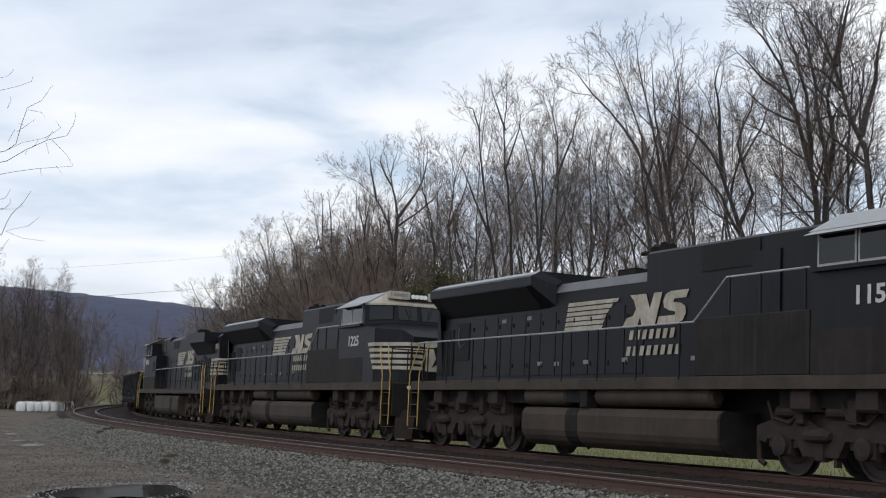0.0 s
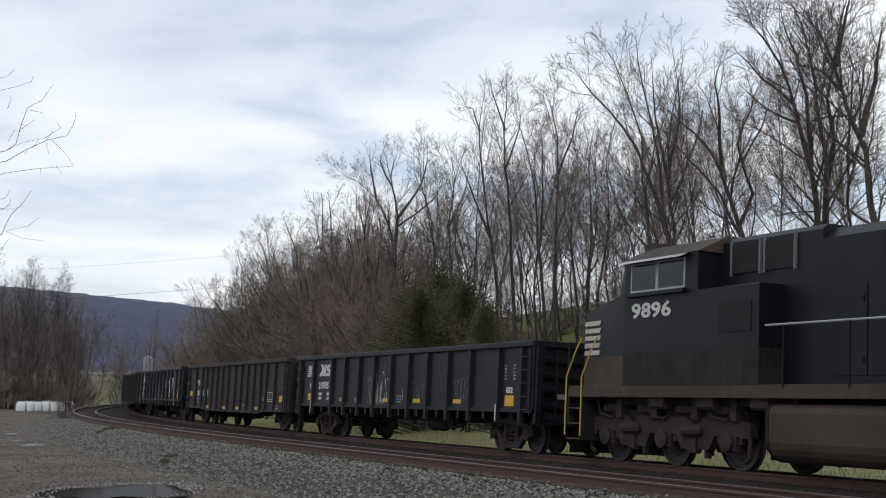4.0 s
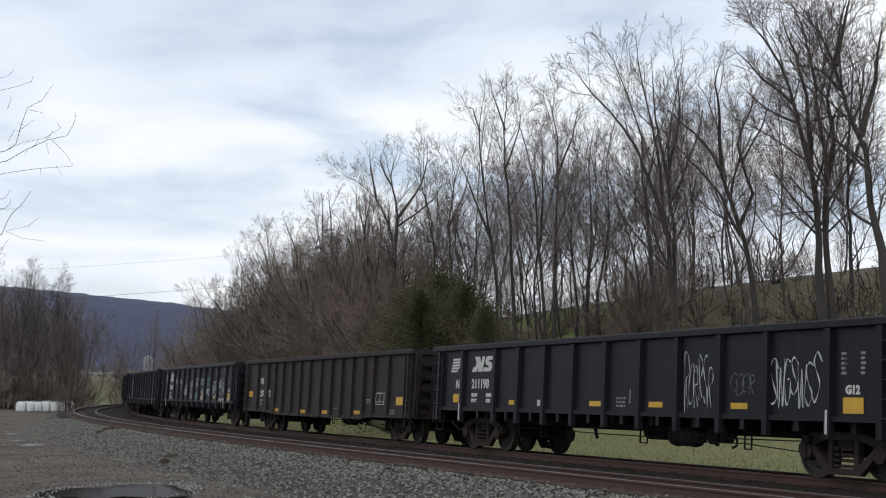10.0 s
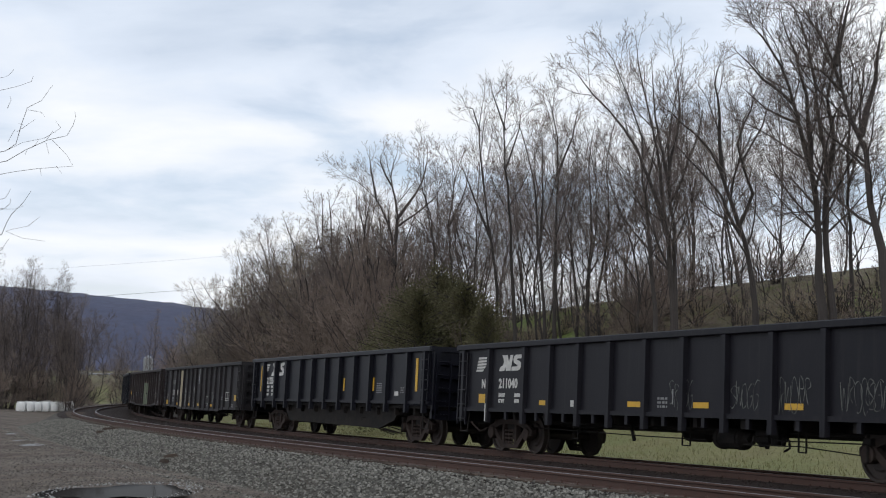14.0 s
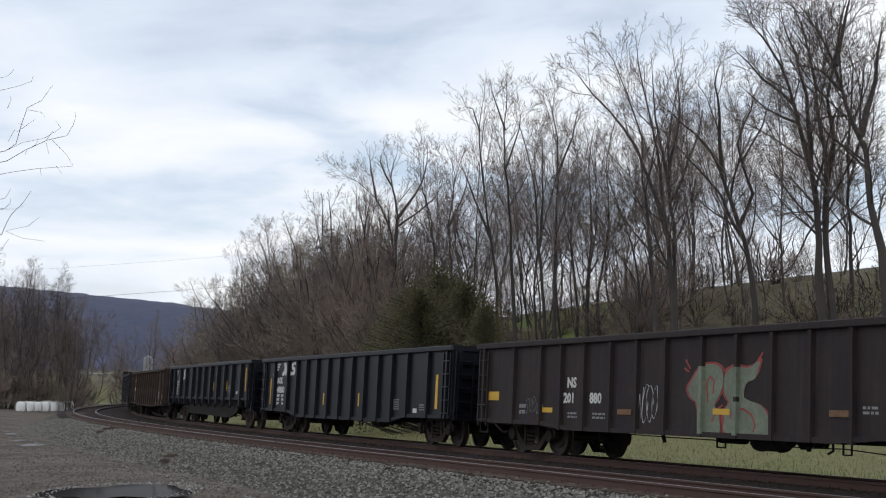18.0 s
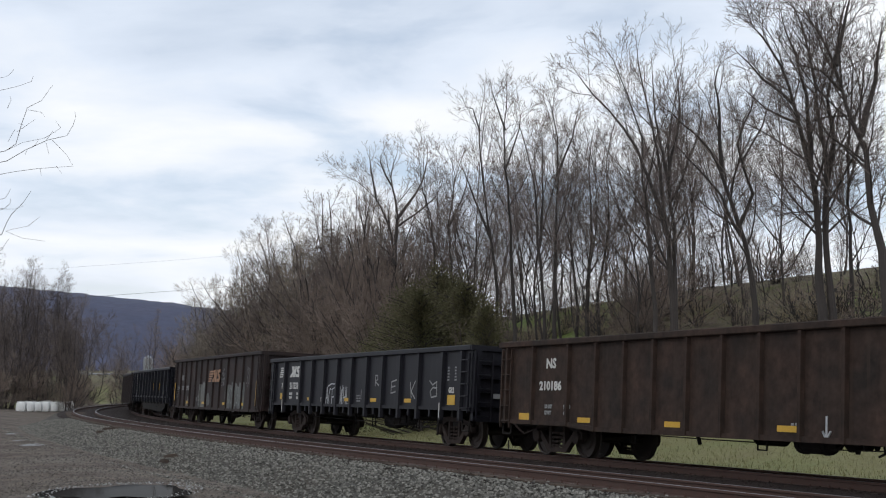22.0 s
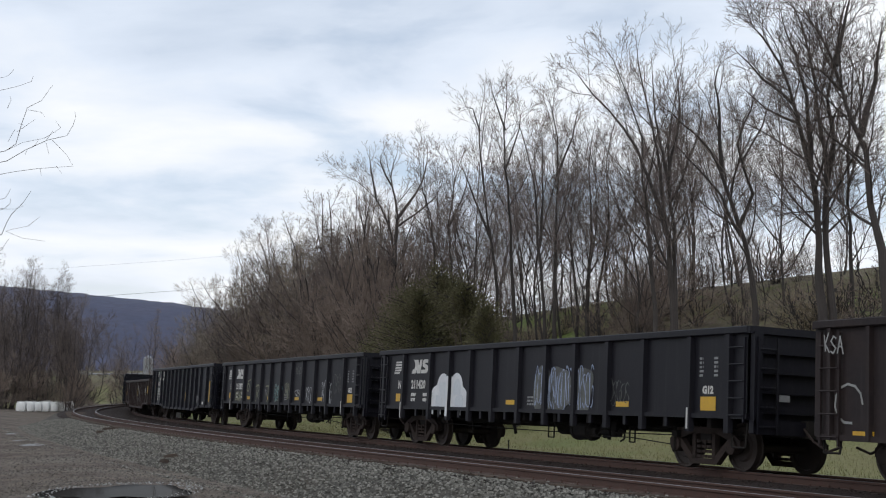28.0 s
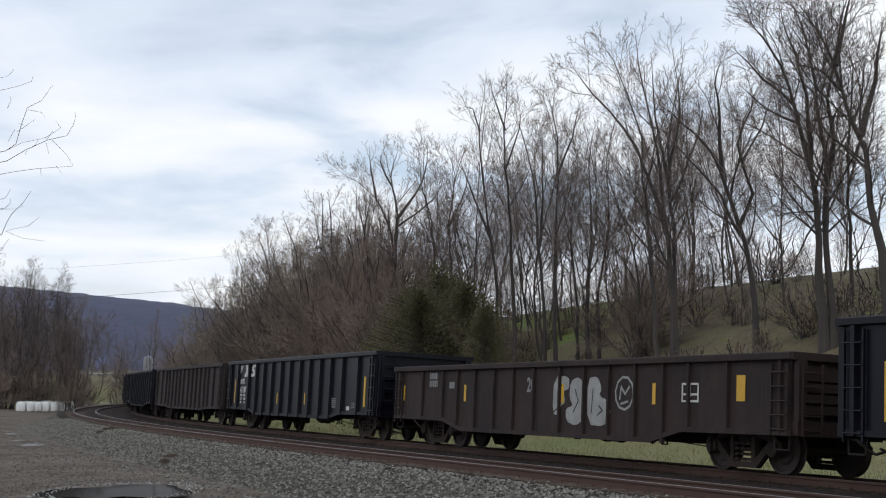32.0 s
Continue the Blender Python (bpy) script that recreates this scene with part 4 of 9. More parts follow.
    for i in range(66):
        px = rng.uniform(860, 1600)
        depth = np.interp(px, [860, 1150, 1600], [66, 56, 49]) + rng.uniform(-3, 16)
        if 895 < px < 1120:
            depth += 10
        stand(rng.choice(["brush", "dead", "dead"] if px < 1150 else ["brush", "dead", "brush"]), px, depth, None, rng.uniform(0, 6.28), height=rng.uniform(0.9, 2.2), wide=rng.uniform(1.2, 2.0))


woods()

# the trees at the end of the yard and on the field behind it
for kind, px, depth, top, turn, wide in (
        ("tall_b", 18, 128, 455, 0.3, 1.0), ("tall_a", 62, 131, 462, 1.3, 1.0), ("clump", 98, 133, 468, 2.0, 0.9), ("tall_a", -20, 126, 440, 4.0, 1.0),
        ("tall_c", 40, 138, 480, 5.0, 1.1), ("clump", 122, 150, 505, 3.3, 0.9), ("tall_c", 160, 165, 548, 0.4, 1.0), ("tall_c", 178, 180, 560, 1.9, 1.0), ("tall_b", 268, 210, 545, 1.2, 0.9),
        ("tall_c", 240, 205, 575, 4.4, 0.9), ("tall_c", 212, 215, 590, 2.4, 1.0), ("tall_c", 300, 230, 580, 5.6, 1.0), ("round_b", 350, 185, 575, 0.2, 0.9), ("round_a", 325, 220, 600, 2.2, 1.0),
        ("thicket", 8, 126, 640, 0, 1.2), ("thicket", 50, 127, 650, 1, 1.2), ("thicket", 95, 130, 660, 2, 1.1), ("thicket", 135, 140, 655, 3, 1.0), ("sapling", 150, 150, 600, 4, 1.0),
        ("sapling", 30, 126, 560, 2, 1.1), ("sapling", 80, 129, 570, 5, 1.1), ("round_b", 360, 172, 560, 3.1, 0.9)):
    stand(kind, px, depth, top, turn, wide=wide)


def yard_end():
    rng = random.Random(8)
    for i in range(16):
        px = rng.uniform(-40, 150)
        d = rng.uniform(126, 150)
        stand(rng.choice(["tall_c", "clump", "sapling", "tall_a", "round_a"]), px, d, np.interp(px, [-40, 60, 150], [455, 475, 540]) + rng.uniform(0, 90), rng.uniform(0, 6.28), wide=rng.uniform(0.9, 1.2))
    for i in range(6):
        px = rng.uniform(-30, 130)
        stand(rng.choice(["thicket", "brush", "thicket"]), px, rng.uniform(123, 136), rng.uniform(625, 680), rng.uniform(0, 6.28), wide=rng.uniform(1.0, 1.5))
    for i in range(16):
        px = rng.uniform(140, 380)
        stand(rng.choice(["tall_c", "round_b", "thicket", "sapling"]), px, rng.uniform(165, 240), np.interp(px, [140, 260, 380], [590, 610, 560]) + rng.uniform(0, 50), rng.uniform(0, 6.28), wide=rng.uniform(0.9, 1.2))


yard_end()


def field_edge():
    """Brush along the near edge of the far field."""
    rng = random.Random(28)
    for i in range(10):
        stand(rng.choice(["thicket", "brush", "sapling", "dead"]), rng.uniform(118, 236), rng.uniform(146, 178), rng.uniform(640, 684), rng.uniform(0, 6.28), wide=rng.uniform(1.0, 1.5))


field_edge()


def cedar(seed, height, width):
    rng = random.Random(seed)
    ob = thing("tree", "dense dark green evergreen tree at the foot of the bank", "tree", "evergreens of the bank")
    wood, leaf = Shape(), Shape()
    wood.rod((0, 0, -0.3), (0, 0, height * 0.95), 0.12, 0.02, 7)
    sprays = []
    for i in range(150):
        f = rng.random() ** 0.8
        a, k = rng.uniform(0, 6.283), rng.random() ** 0.45
        sprays.append((f, a, width * (1 - f ** 1.7) ** 0.75 * (0.25 + 0.85 * k) * (1 + 0.3 * math.sin(2 * a + seed + 3 * f))))
    for i in range(15000):
        f, a, r = rng.choice(sprays)
        z = height * (0.03 + 0.92 * f) + rng.gauss(0, 0.34)
        a += rng.gauss(0, 0.22)
        r = abs(r + rng.gauss(-0.2, 0.32))
        c = Vector((r * math.cos(a), r * math.sin(a), z))
        s = rng.uniform(0.03, 0.075)
        d = Vector((math.cos(a), math.sin(a), rng.uniform(0.1, 0.9))).normalized()
        e = d.orthogonal().normalized()
        e.rotate(Matrix.Rotation(rng.uniform(0, 6.28), 3, d))
        leaf.add([c - e * s * 0.4, c + e * s * 0.4, c + d * s * 1.6, c + d * s * 0.7 + d.cross(e) * s * 0.5], [(0, 1, 2), (0, 3, 2), (1, 3, 0)])
        if i % 40 == 0:
            wood.rod((0, 0, z - r * 0.3), c, 0.03, 0.01, 3)
    part("trunk", wood, M["bark"], ob)
    part("crown", leaf, M["cedar"], ob, "dark green scale foliage")
    return ob


def cedars():
    a, b = cedar(3, 6.5, 2.5), cedar(4, 5.0, 2.5)
    for k, (px, depth, top, src, wide) in enumerate(((775, 72, 470, a, 0.9), (825, 68, 510, b, 0.9), (725, 76, 520, b, 0.9), (695, 80, 545, a, 0.8), (800, 73, 490, a, 0.8),
                                                     (745, 67, 520, b, 1.0), (860, 63, 545, b, 0.7))):
        x = (px - 784) / FOCAL * depth
        z = float(relief(x, depth)[0][0]) - 0.1
        h = EYE_Z + (692 - top) / FOCAL * depth - z
        s = h / (6.5 if src is a else 5.0)
        ob = src if k < 2 else copy_thing(src, Matrix())
        ob.matrix_basis = Matrix.LocRotScale((x, depth, z), Euler((0, 0, k * 1.7)), (s * wide, s * wide, s))


cedars()


def tufts():
    """Short grass on the field behind the track and a few weeds on the slope."""
    rng = np.random.default_rng(12)
    n = 30000
    s = 16 - 75 * rng.random(n) ** 1.1
    off = -2.6 - 15 * rng.random(n) ** 1.3
    x, y, h = at(s, off)
    z = relief(x, y)[0]
    hgt = rng.uniform(0.05, 0.16, n)
    a = rng.uniform(0, 6.28, n)
    dx, dy = np.cos(a) * 0.012, np.sin(a) * 0.012
    lx, ly = rng.normal(0, 0.04, n), rng.normal(0, 0.04, n)
    v = np.stack([np.stack([x - dx, y - dy, z - 0.01], 1), np.stack([x + dx, y + dy, z - 0.01], 1), np.stack([x + lx, y + ly, z + hgt], 1)], 1).reshape(-1, 3)
    me = bpy.data.meshes.new("grass")
    me.from_pydata(v.tolist(), [], np.arange(3 * n).reshape(-1, 3).tolist())
    me.materials.append(M["grass_blade"])
    tagged(new("grass", me), "short olive green grass beside the track", "grass", kind="stuff")


tufts()


# ---- the yard ----
def flat_patch(name, px, py, rx, ry, seed, mat, z, n=40, ragged=0.25):
    """An irregular pool lying flat; px, py its middle in plan, rx, ry its half sizes."""
    rng = random.Random(seed)
    ph = [rng.uniform(0, 6.28) for _ in range(6)]
    pts = []
    for i in range(n):
        t = 2 * math.pi * i / n
        k = 1 + ragged * sum(math.sin((j + 2) * t + ph[j]) / (j + 1.5) for j in range(6))
        pts.append((px + rx * k * math.cos(t), py + ry * k * math.sin(t), z))
    pts.insert(0, (px, py, z))
    if z is None:
        pts = [(a, b, float(relief(a, b)[0][0]) + 0.012) for a, b, _ in pts]
    sh = Shape()
    sh.add(pts, [(0, 1 + i, 1 + (i + 1) % n) for i in range(n)])
    return part(name, sh, mat)


tagged(flat_patch("puddle", -5.95, 25.0, 1.12, 1.95, 3, M["water"], LOT + 0.085, ragged=0.3), "shallow rain puddle in the yard, dark reflection in its colour", "puddle", kind="structure")
for mx, my, mr, ml, ms in ((-19.4, 60.9, 0.28, 0.9, 5), (-16.6, 53.0, 0.16, 0.5, 8), (-14.6, 48.0, 0.38, 0.75, 9)):
    tagged(flat_patch("mud_patch", mx, my, mr, ml, ms, M["pale_ground"], None, ragged=0.45), "pale flat patch in the dirt yard", "mud", kind="structure")


def bulk_bag(seed):
    rng = random.Random(seed)
    sh = Shape()
    rows = []
    n = 20
    for zf, rf in ((0, 0.86), (0.08, 1.0), (0.35, 1.06), (0.7, 1.02), (0.9, 0.95), (1.0, 0.78), (1.04, 0.4), (1.05, 0.05)):
        for i in range(n):
            t = 2 * math.pi * i / n
            c, s = math.cos(t), math.sin(t)
            k = 0.5 / max(abs(c), abs(s)) ** 0.7 * rf * rng.uniform(0.96, 1.04)
            rows.append((c * k, s * k, zf * 0.85 + rng.uniform(-0.02, 0.02)))
    sh.add(rows, [(k * n + i, k * n + (i + 1) % n, (k + 1) * n + (i + 1) % n, (k + 1) * n + i) for k in range(7) for i in range(n)] + [tuple(range(n))[::-1]])
    ob = thing("bulk_bag", "white woven bulk bag standing in a row on the yard", "bag", "row of white bags")
    part("sack", sh, M["sack_white"], ob, smooth=True)
    for a, b in ((-0.38, -0.38), (0.38, -0.38), (0.38, 0.38), (-0.38, 0.38)):
        part("lifting_loop", Shape().path([(a, b, 0.8), (a * 0.8, b * 0.9, 0.98), (a * 0.5, b * 0.9, 0.96), (a * 0.45, b, 0.82)], 0.025, 4), M["sack_white"], ob)
    return ob


def bags():
    srcs = [bulk_bag(1), bulk_bag(2), bulk_bag(3)]
    for k, px in enumerate((43, 57, 71, 85, 99, 113, 126)):
        # where the sight line to the foot of the row meets the ground
        for d in np.arange(98.0, 140.0, 0.25):
            x, y = (px - 784) / FOCAL * d, float(d)
            z = float(relief(x, y)[0][0])
            if EYE_Z - 36 / FOCAL * d < z:
                break
        k_ = 16.5 * d / FOCAL / 0.89
        m = Matrix.LocRotScale((x, y, z - 0.02), Euler((0, 0, 0.15 * (k % 3))), (k_ * 0.9, k_ * 0.9, k_ * (1 + 0.04 * (k % 2))))
        ob = srcs[k] if k < 3 else copy_thing(srcs[k % 3], Matrix())
        ob.matrix_basis = m


bags()


# a silo and a guard rail on the far rise
SILO = thing("silo", "small pale silo beyond the field", "silo", m=pose((264 - 784) / FOCAL * 340, 340, float(relief((264 - 784) / FOCAL * 340, 340)[0][0])))
part("tower", Shape().turned([(-0.5, 1.2), (4.2, 1.2)], (0, 0, 0), "z", 16), M["far_wall"], SILO, smooth=True)
part("cap", Shape().turned([(4.2, 1.25), (4.8, 0.8), (5.1, 0.1)], (0, 0, 0), "z", 16), M["far_roof"], SILO, smooth=True)


def guard_rail():
    ob = thing("guard_rail", "galvanised road guard rail on the far rise", "guard rail")
    pts = []
    for px in range(100, 280, 12):
        d = 250.0
        x = (px - 784) / FOCAL * d
        pts.append((x, d, float(relief(x, d)[0][0])))
    for x, y, z in pts:
        part("post", Shape().box(x - 0.08, x + 0.08, y, y + 0.15, z - 0.3, z + 0.7), M["galvanised"], ob)
    sh = Shape()
    for (x0, y0, z0), (x1, y1, z1) in zip(pts, pts[1:]):
        sh.add([(x0, y0 - 0.05, z0 + 0.42), (x1, y1 - 0.05, z1 + 0.42), (x1, y1 - 0.1, z1 + 0.57), (x0, y0 - 0.1, z0 + 0.57), (x1, y1 - 0.05, z1 + 0.74), (x0, y0 - 0.05, z0 + 0.74)],
               [(0, 1, 2, 3), (3, 2, 4, 5)])
    part("beam", sh, M["galvanised"], ob)


guard_rail()


# overhead cables over the far end
def cable(name, a, b, sag, r, label):
    pa, pb = Vector(a), Vector(b)
    pts = []
    for i in range(25):
        t = i / 24
        p = pa.lerp(pb, t)
        p.z -= sag * 4 * t * (1 - t)
        pts.append(p)
    ob = thing(name, label, "power line")
    part("wire", Shape().path(pts, r, 5), M["wire"], ob)


def view_point(px, py, d):
    return ((px - 784) / FOCAL * d, d, EYE_Z + (692 - py) / FOCAL * d)


cable("overhead_cable", view_point(-500, 560, 250), view_point(520, 499, 190), 0.6, 0.022, "dark overhead cable strung across the valley")
cable("overhead_cable", view_point(-600, 498, 420), view_point(560, 440, 300), 2.0, 0.014, "thin overhead cable high over the valley")


def utility_pole(a, h):
    x, y, z = a
    g = float(relief(x, y)[0][0])
    ob = thing("utility_pole", "tall wooden utility pole carrying the cable", "utility pole", "poles", pose(x, y, g))
    part("pole", Shape().rod((0, 0, -0.5), (0, 0, z - g + 0.4), 0.17, 0.11, 10), M["bark"], ob)
    part("crossarm", Shape().box(-1.2, 1.2, -0.06, 0.06, z - g - 0.16, z - g - 0.03), M["bark"], ob)


for a_ in (view_point(-500, 560, 250), view_point(520, 499, 190), view_point(-600, 498, 420), view_point(560, 440, 300)):
    utility_pole(a_, 0)


def near_tree():
    """A bare tree stands beside the camera; the tips of its limbs hang into view."""
    d = 13.0
    base = Vector((-7.6, d, LOT))
    ob = thing("tree", "bare tree beside the yard with thin drooping twigs", "tree", m=Matrix.Translation(base))
    wood = Shape()
    wood.rod((0, 0, -0.2), (0.15, 0, 2.6), 0.16, 0.12, 8)
    wood.rod((0.15, 0, 2.6), (0.0, 0.2, 6.5), 0.12, 0.05, 8)
    part("trunk", wood, M["bark"], ob, smooth=True)
    # limbs from the trunk and their twigs: reach from the edge of the yard, rise
    limbs = (([(0, 264), (15, 250), (28, 216), (39, 187), (59, 170), (79, 150), (84, 146)], 0.0075), ([(0, 281), (37, 263), (77, 246), (107, 235), (122, 218), (126, 204), (124, 194)], 0.007),
             ([(0, 303), (22, 303), (55, 296), (92, 292), (124, 293)], 0.006), ([(0, 150), (22, 146), (39, 135), (43, 125)], 0.005), ([(0, 416), (9, 394), (15, 379), (33, 355), (50, 338)], 0.008), ([(0, 130), (7, 121), (10, 114)], 0.004),
             ([(0, 370), (18, 368), (41, 364)], 0.004), ([(0, 349), (9, 331)], 0.006), ([(0, 366), (11, 359), (12, 351)], 0.006), ([(0, 438), (10, 428), (14, 424)], 0.005))
    twigs = ([(0, 264), (33, 250), (66, 240), (89, 231), (97, 222), (90, 211)], [(85, 246), (107, 270), (124, 293)], [(39, 190), (59, 192), (68, 202)], [(74, 250), (80, 272)], [(17, 226), (0, 246)], [(22, 231), (48, 205)],
             [(7, 408), (41, 399), (68, 384)], [(7, 410), (33, 421), (76, 427)], [(0, 187), (9, 174), (6, 165)], [(64, 297), (66, 309)], [(92, 292), (104, 306)], [(70, 243), (82, 226)], [(40, 262), (34, 272)], [(28, 216), (18, 212)], [(50, 258), (56, 246)])
    def place(px, py, k):
        return Vector(view_point(px, py, d)) - base + Vector((0, 0.05 * math.sin(px * 0.13 + k), 0))
    for k, (line, r) in enumerate(limbs):
        pts = [place(px, py, k) for px, py in line]
        start = Vector((0.08, 0.1, max(0.6, pts[0].z - 0.9)))
        pts = [start, start.lerp(pts[0], 0.5) + Vector((0, 0.03, 0.12))] + pts
        sh = Shape()
        n = len(pts) - 1
        for i in range(n):
            fa, fb = i / n, (i + 1) / n
            sh.rod(pts[i], pts[i + 1], (r * 1.4 if i < 2 else r * 0.55) * (1 - 0.6 * fa), r * 0.55 * (1 - 0.6 * fb), 5)
        part("limb", sh, M["twig"], ob, "thin bare limb")
    for k, line in enumerate(twigs):
        sh = Shape()
        pts = [place(px, py, k * 0.4) for px, py in line]
        for i in range(len(pts) - 1):
            sh.rod(pts[i], pts[i + 1], 0.0021, 0.0014, 4)
        part("twig", sh, M["twig"], ob, "fine bare twig")


near_tree()

def wood_scraps():
    """Splintered ends of old ties left on the stone shoulder."""
    for k, (px, d) in enumerate(((200, 55.0), (184, 52.5), (296, 36.0), (308, 37.0))):
        x = (px - 784) / FOCAL * d
        off = float(lateral(np.array([x]), np.array([d]))[0][0])
        z = float(np.interp(off, [5.7, 6.0, 7.0, 7.9, 8.6, 9.4], [-0.06, -0.085, -0.16, -0.38, -0.52, -0.42]))
        ob = thing("wood_scrap", "dark splintered piece of old railway tie on the stones", "wood scrap", "scraps of wood", pose(x, d, z + 0.03, 0, 4 * (k % 2) - 2, 25 + 50 * k))
        L = 0.55 - 0.08 * k
        sh = Shape().add([(-L / 2, -0.07, 0), (L / 2, -0.04, 0), (L / 2 + 0.08, 0.0, 0.03), (L / 2, 0.06, 0), (-L / 2, 0.07, 0), (-L / 2 - 0.05, 0.0, 0.02), (-L / 2, -0.06, 0.08), (L / 2 - 0.1, -0.03, 0.09), (L / 2 - 0.04, 0.04, 0.07), (-L / 2 + 0.03, 0.06, 0.1)],
                         [(0, 5, 4, 3, 2, 1), (6, 7, 8, 9), (0, 1, 7, 6), (1, 2, 8, 7), (2, 3, 8), (3, 4, 9, 8), (4, 5, 9), (5, 6, 9), (5, 0, 6)])
        part("splinter", sh, M["tie_wood"], ob)


wood_scraps()

STAKE = thing("marker_stake", "thin dark marker stake in the grass beyond the track", "stake", m=pose((899 - 784) / FOCAL * 46.0, 46.0, float(relief((899 - 784) / FOCAL * 46.0, 46.0)[0][0])))
part("post", Shape().box(-0.025, 0.025, -0.02, 0.02, -0.2, 0.46, 0.004), M["underframe"], STAKE)
part("cap", Shape().box(-0.035, 0.035, -0.03, 0.03, 0.46, 0.49, 0.004), M["underframe"], STAKE)


# ---- the train ----
CACHE = {}
TURNING = []      # wheelsets with their thing's station on the train
FLEET = []        # (thing, place along the train, half distance between trucks)


def cached(key, make, mat, smooth=False):
    k = (key, mat)
    if k not in CACHE:
        CACHE[k] = make().mesh(key.split("/")[0], M[mat], smooth)
    return CACHE[k]


def wheel_pair(r, half=0.7525, cap=True):
    sh = Shape()
    for side in (-1, 1):
        prof = [(-0.075, r * 0.25), (-0.07, r * 0.55), (-0.03, r * 0.62), (-0.03, r * 0.86), (-0.07, r * 0.9), (-0.07, r), (0.045, r * 0.985), (0.06, r * 1.055), (0.075, r * 1.05), (0.075, r * 0.88),
                (0.03, r * 0.84), (0.035, r * 0.5), (0.08, r * 0.3)]
        sh.turned([(a * -side, b) for a, b in prof] if side > 0 else prof, (0, side * half, 0), "y", 28)
    sh.turned([(-half, 0.085), (half, 0.085)], (0, 0, 0), "y", 12)
    sh.turned([(-1.02, 0.075), (-0.75, 0.085)], (0, 0, 0), "y", 12)
    sh.turned([(0.75, 0.085), (1.02, 0.075)], (0, 0, 0), "y", 12)
    return sh


def freight_frame():
    """Cast side frame of a two-axle freight truck, on the camera's side at y = -1."""
    sh = Shape()
    y0, y1 = -1.05, -0.93
    sh.plate([(-1.12, 0.42), (-1.12, 0.56), (-0.95, 0.66), (-0.45, 0.80), (0.45, 0.80), (0.95, 0.66), (1.12, 0.56), (1.12, 0.42), (0.98, 0.42), (0.90, 0.52), (0.42, 0.67), (-0.42, 0.67), (-0.90, 0.52), (-0.98, 0.42)], y0, y1)
    sh.plate([(-0.95, 0.60), (-0.80, 0.62), (-0.30, 0.20), (0.30, 0.20), (0.80, 0.62), (0.95, 0.60), (0.40, 0.09), (-0.40, 0.09)], y0, y1)
    for x in (-0.36, 0.26):
        sh.box(x, x + 0.10, y0, y1, 0.18, 0.7)
    for sx in (-1, 1):
        sh.turned([(-0.06, 0.11), (-0.05, 0.15), (0.12, 0.15)], (sx * 0.89, -1.05, 0.45), "y", 12)
        sh.box(sx * 0.89 - 0.15, sx * 0.89 + 0.15, -1.0, -0.84, 0.44, 0.62)
    for x in (-0.17, 0.0, 0.17):
        for k in range(4):
            sh.turned([(0, 0.075), (0.055, 0.075)], (x, -0.99, 0.21 + k * 0.095), "z", 8)
    return sh


def bolster():
    return Shape().box(-0.17, 0.17, -1.0, 1.0, 0.5, 0.78, 0.05).box(-0.35, 0.35, -0.3, 0.3, 0.74, 0.9)


def freight_truck(parent, x, place):
    t = new("truck")
    t.parent, t.location = parent, (x, 0, 0)
    t.empty_display_size = 0.2
    for side in (1, -1):
        ob = part("side_frame", cached("side_frame", freight_frame, "truck_steel"), None, t, "rusty cast steel side frame")
        if side < 0:
            ob.rotation_euler = (0, 0, math.pi)
    part("bolster", cached("bolster", bolster, "underframe"), None, t)
    for dx in (-0.89, 0.89):
        w = part("wheelset", cached("wheelset", lambda: wheel_pair(0.45), "wheel_steel", True), None, t, "worn steel wheels on an axle")
        w.location = (dx, 0, 0.45)
        TURNING.append((w, place, 0.45))
    return t


def coupler(end):
    sh = Shape()
    sh.box(0, 0.62, -0.07, 0.07, 0.80, 0.96, 0.02)
    sh.plate([(0.52, 0.74), (0.86, 0.74), (0.86, 1.02), (0.52, 1.02)], -0.17, 0.05)
    sh.plate([(0.70, 0.76), (0.92, 0.76), (0.92, 1.0), (0.70, 1.0)], 0.05, 0.17)
    sh.path([(0.1, -0.35, 0.85), (0.4, -0.38, 0.62), (0.7, -0.3, 0.45), (0.95, -0.2, 0.55)], 0.025, 5)
    if end < 0:
        sh.v = [(-a, -b, c) for a, b, c in sh.v]
    return sh


def letters(text, height, x, z, y, parent, mat, name="lettering", squeeze=1.0, align="LEFT", slant=0.0, label="painted white lettering"):
    """Painted characters on the camera's side; x is their left edge."""
    cu = bpy.data.curves.new(name, "FONT")
    cu.body, cu.size, cu.align_x, cu.shear = text, height * 1.38, align, slant
    cu.extrude, cu.resolution_u, cu.offset = 0.002, 2, 0.011
    tmp = bpy.data.objects.new(name, cu)
    me = bpy.data.meshes.new_from_object(tmp)
    bpy.data.objects.remove(tmp)
    bpy.data.curves.remove(cu)
    me.materials.clear()
    me.materials.append(M[mat])
    ob = new(name, me)
    ob.parent = parent
    ob.matrix_basis = Matrix.Translation((x, y, z)) @ Matrix.Rotation(math.pi / 2, 4, "X") @ Matrix.Diagonal((squeeze, 1, 1, 1))
    return tagged(ob, label)


def bars(parent, x, z, y, w, rows, mat="grey_mark", h=0.045, gap=0.035, seed=0, name="stencil"):
    """Small print that cannot be read: short bars."""
    rng = random.Random(seed * 31 + int(x * 100))
    for r in range(rows):
        a = x
        while a < x + w:
            b = min(a + rng.uniform(0.05, 0.16), x + w)
            part(name, Shape().box(a, b, y - 0.003, y, z - r * (h + gap) - h, z - r * (h + gap)), M[mat], parent)
            a = b + 0.035


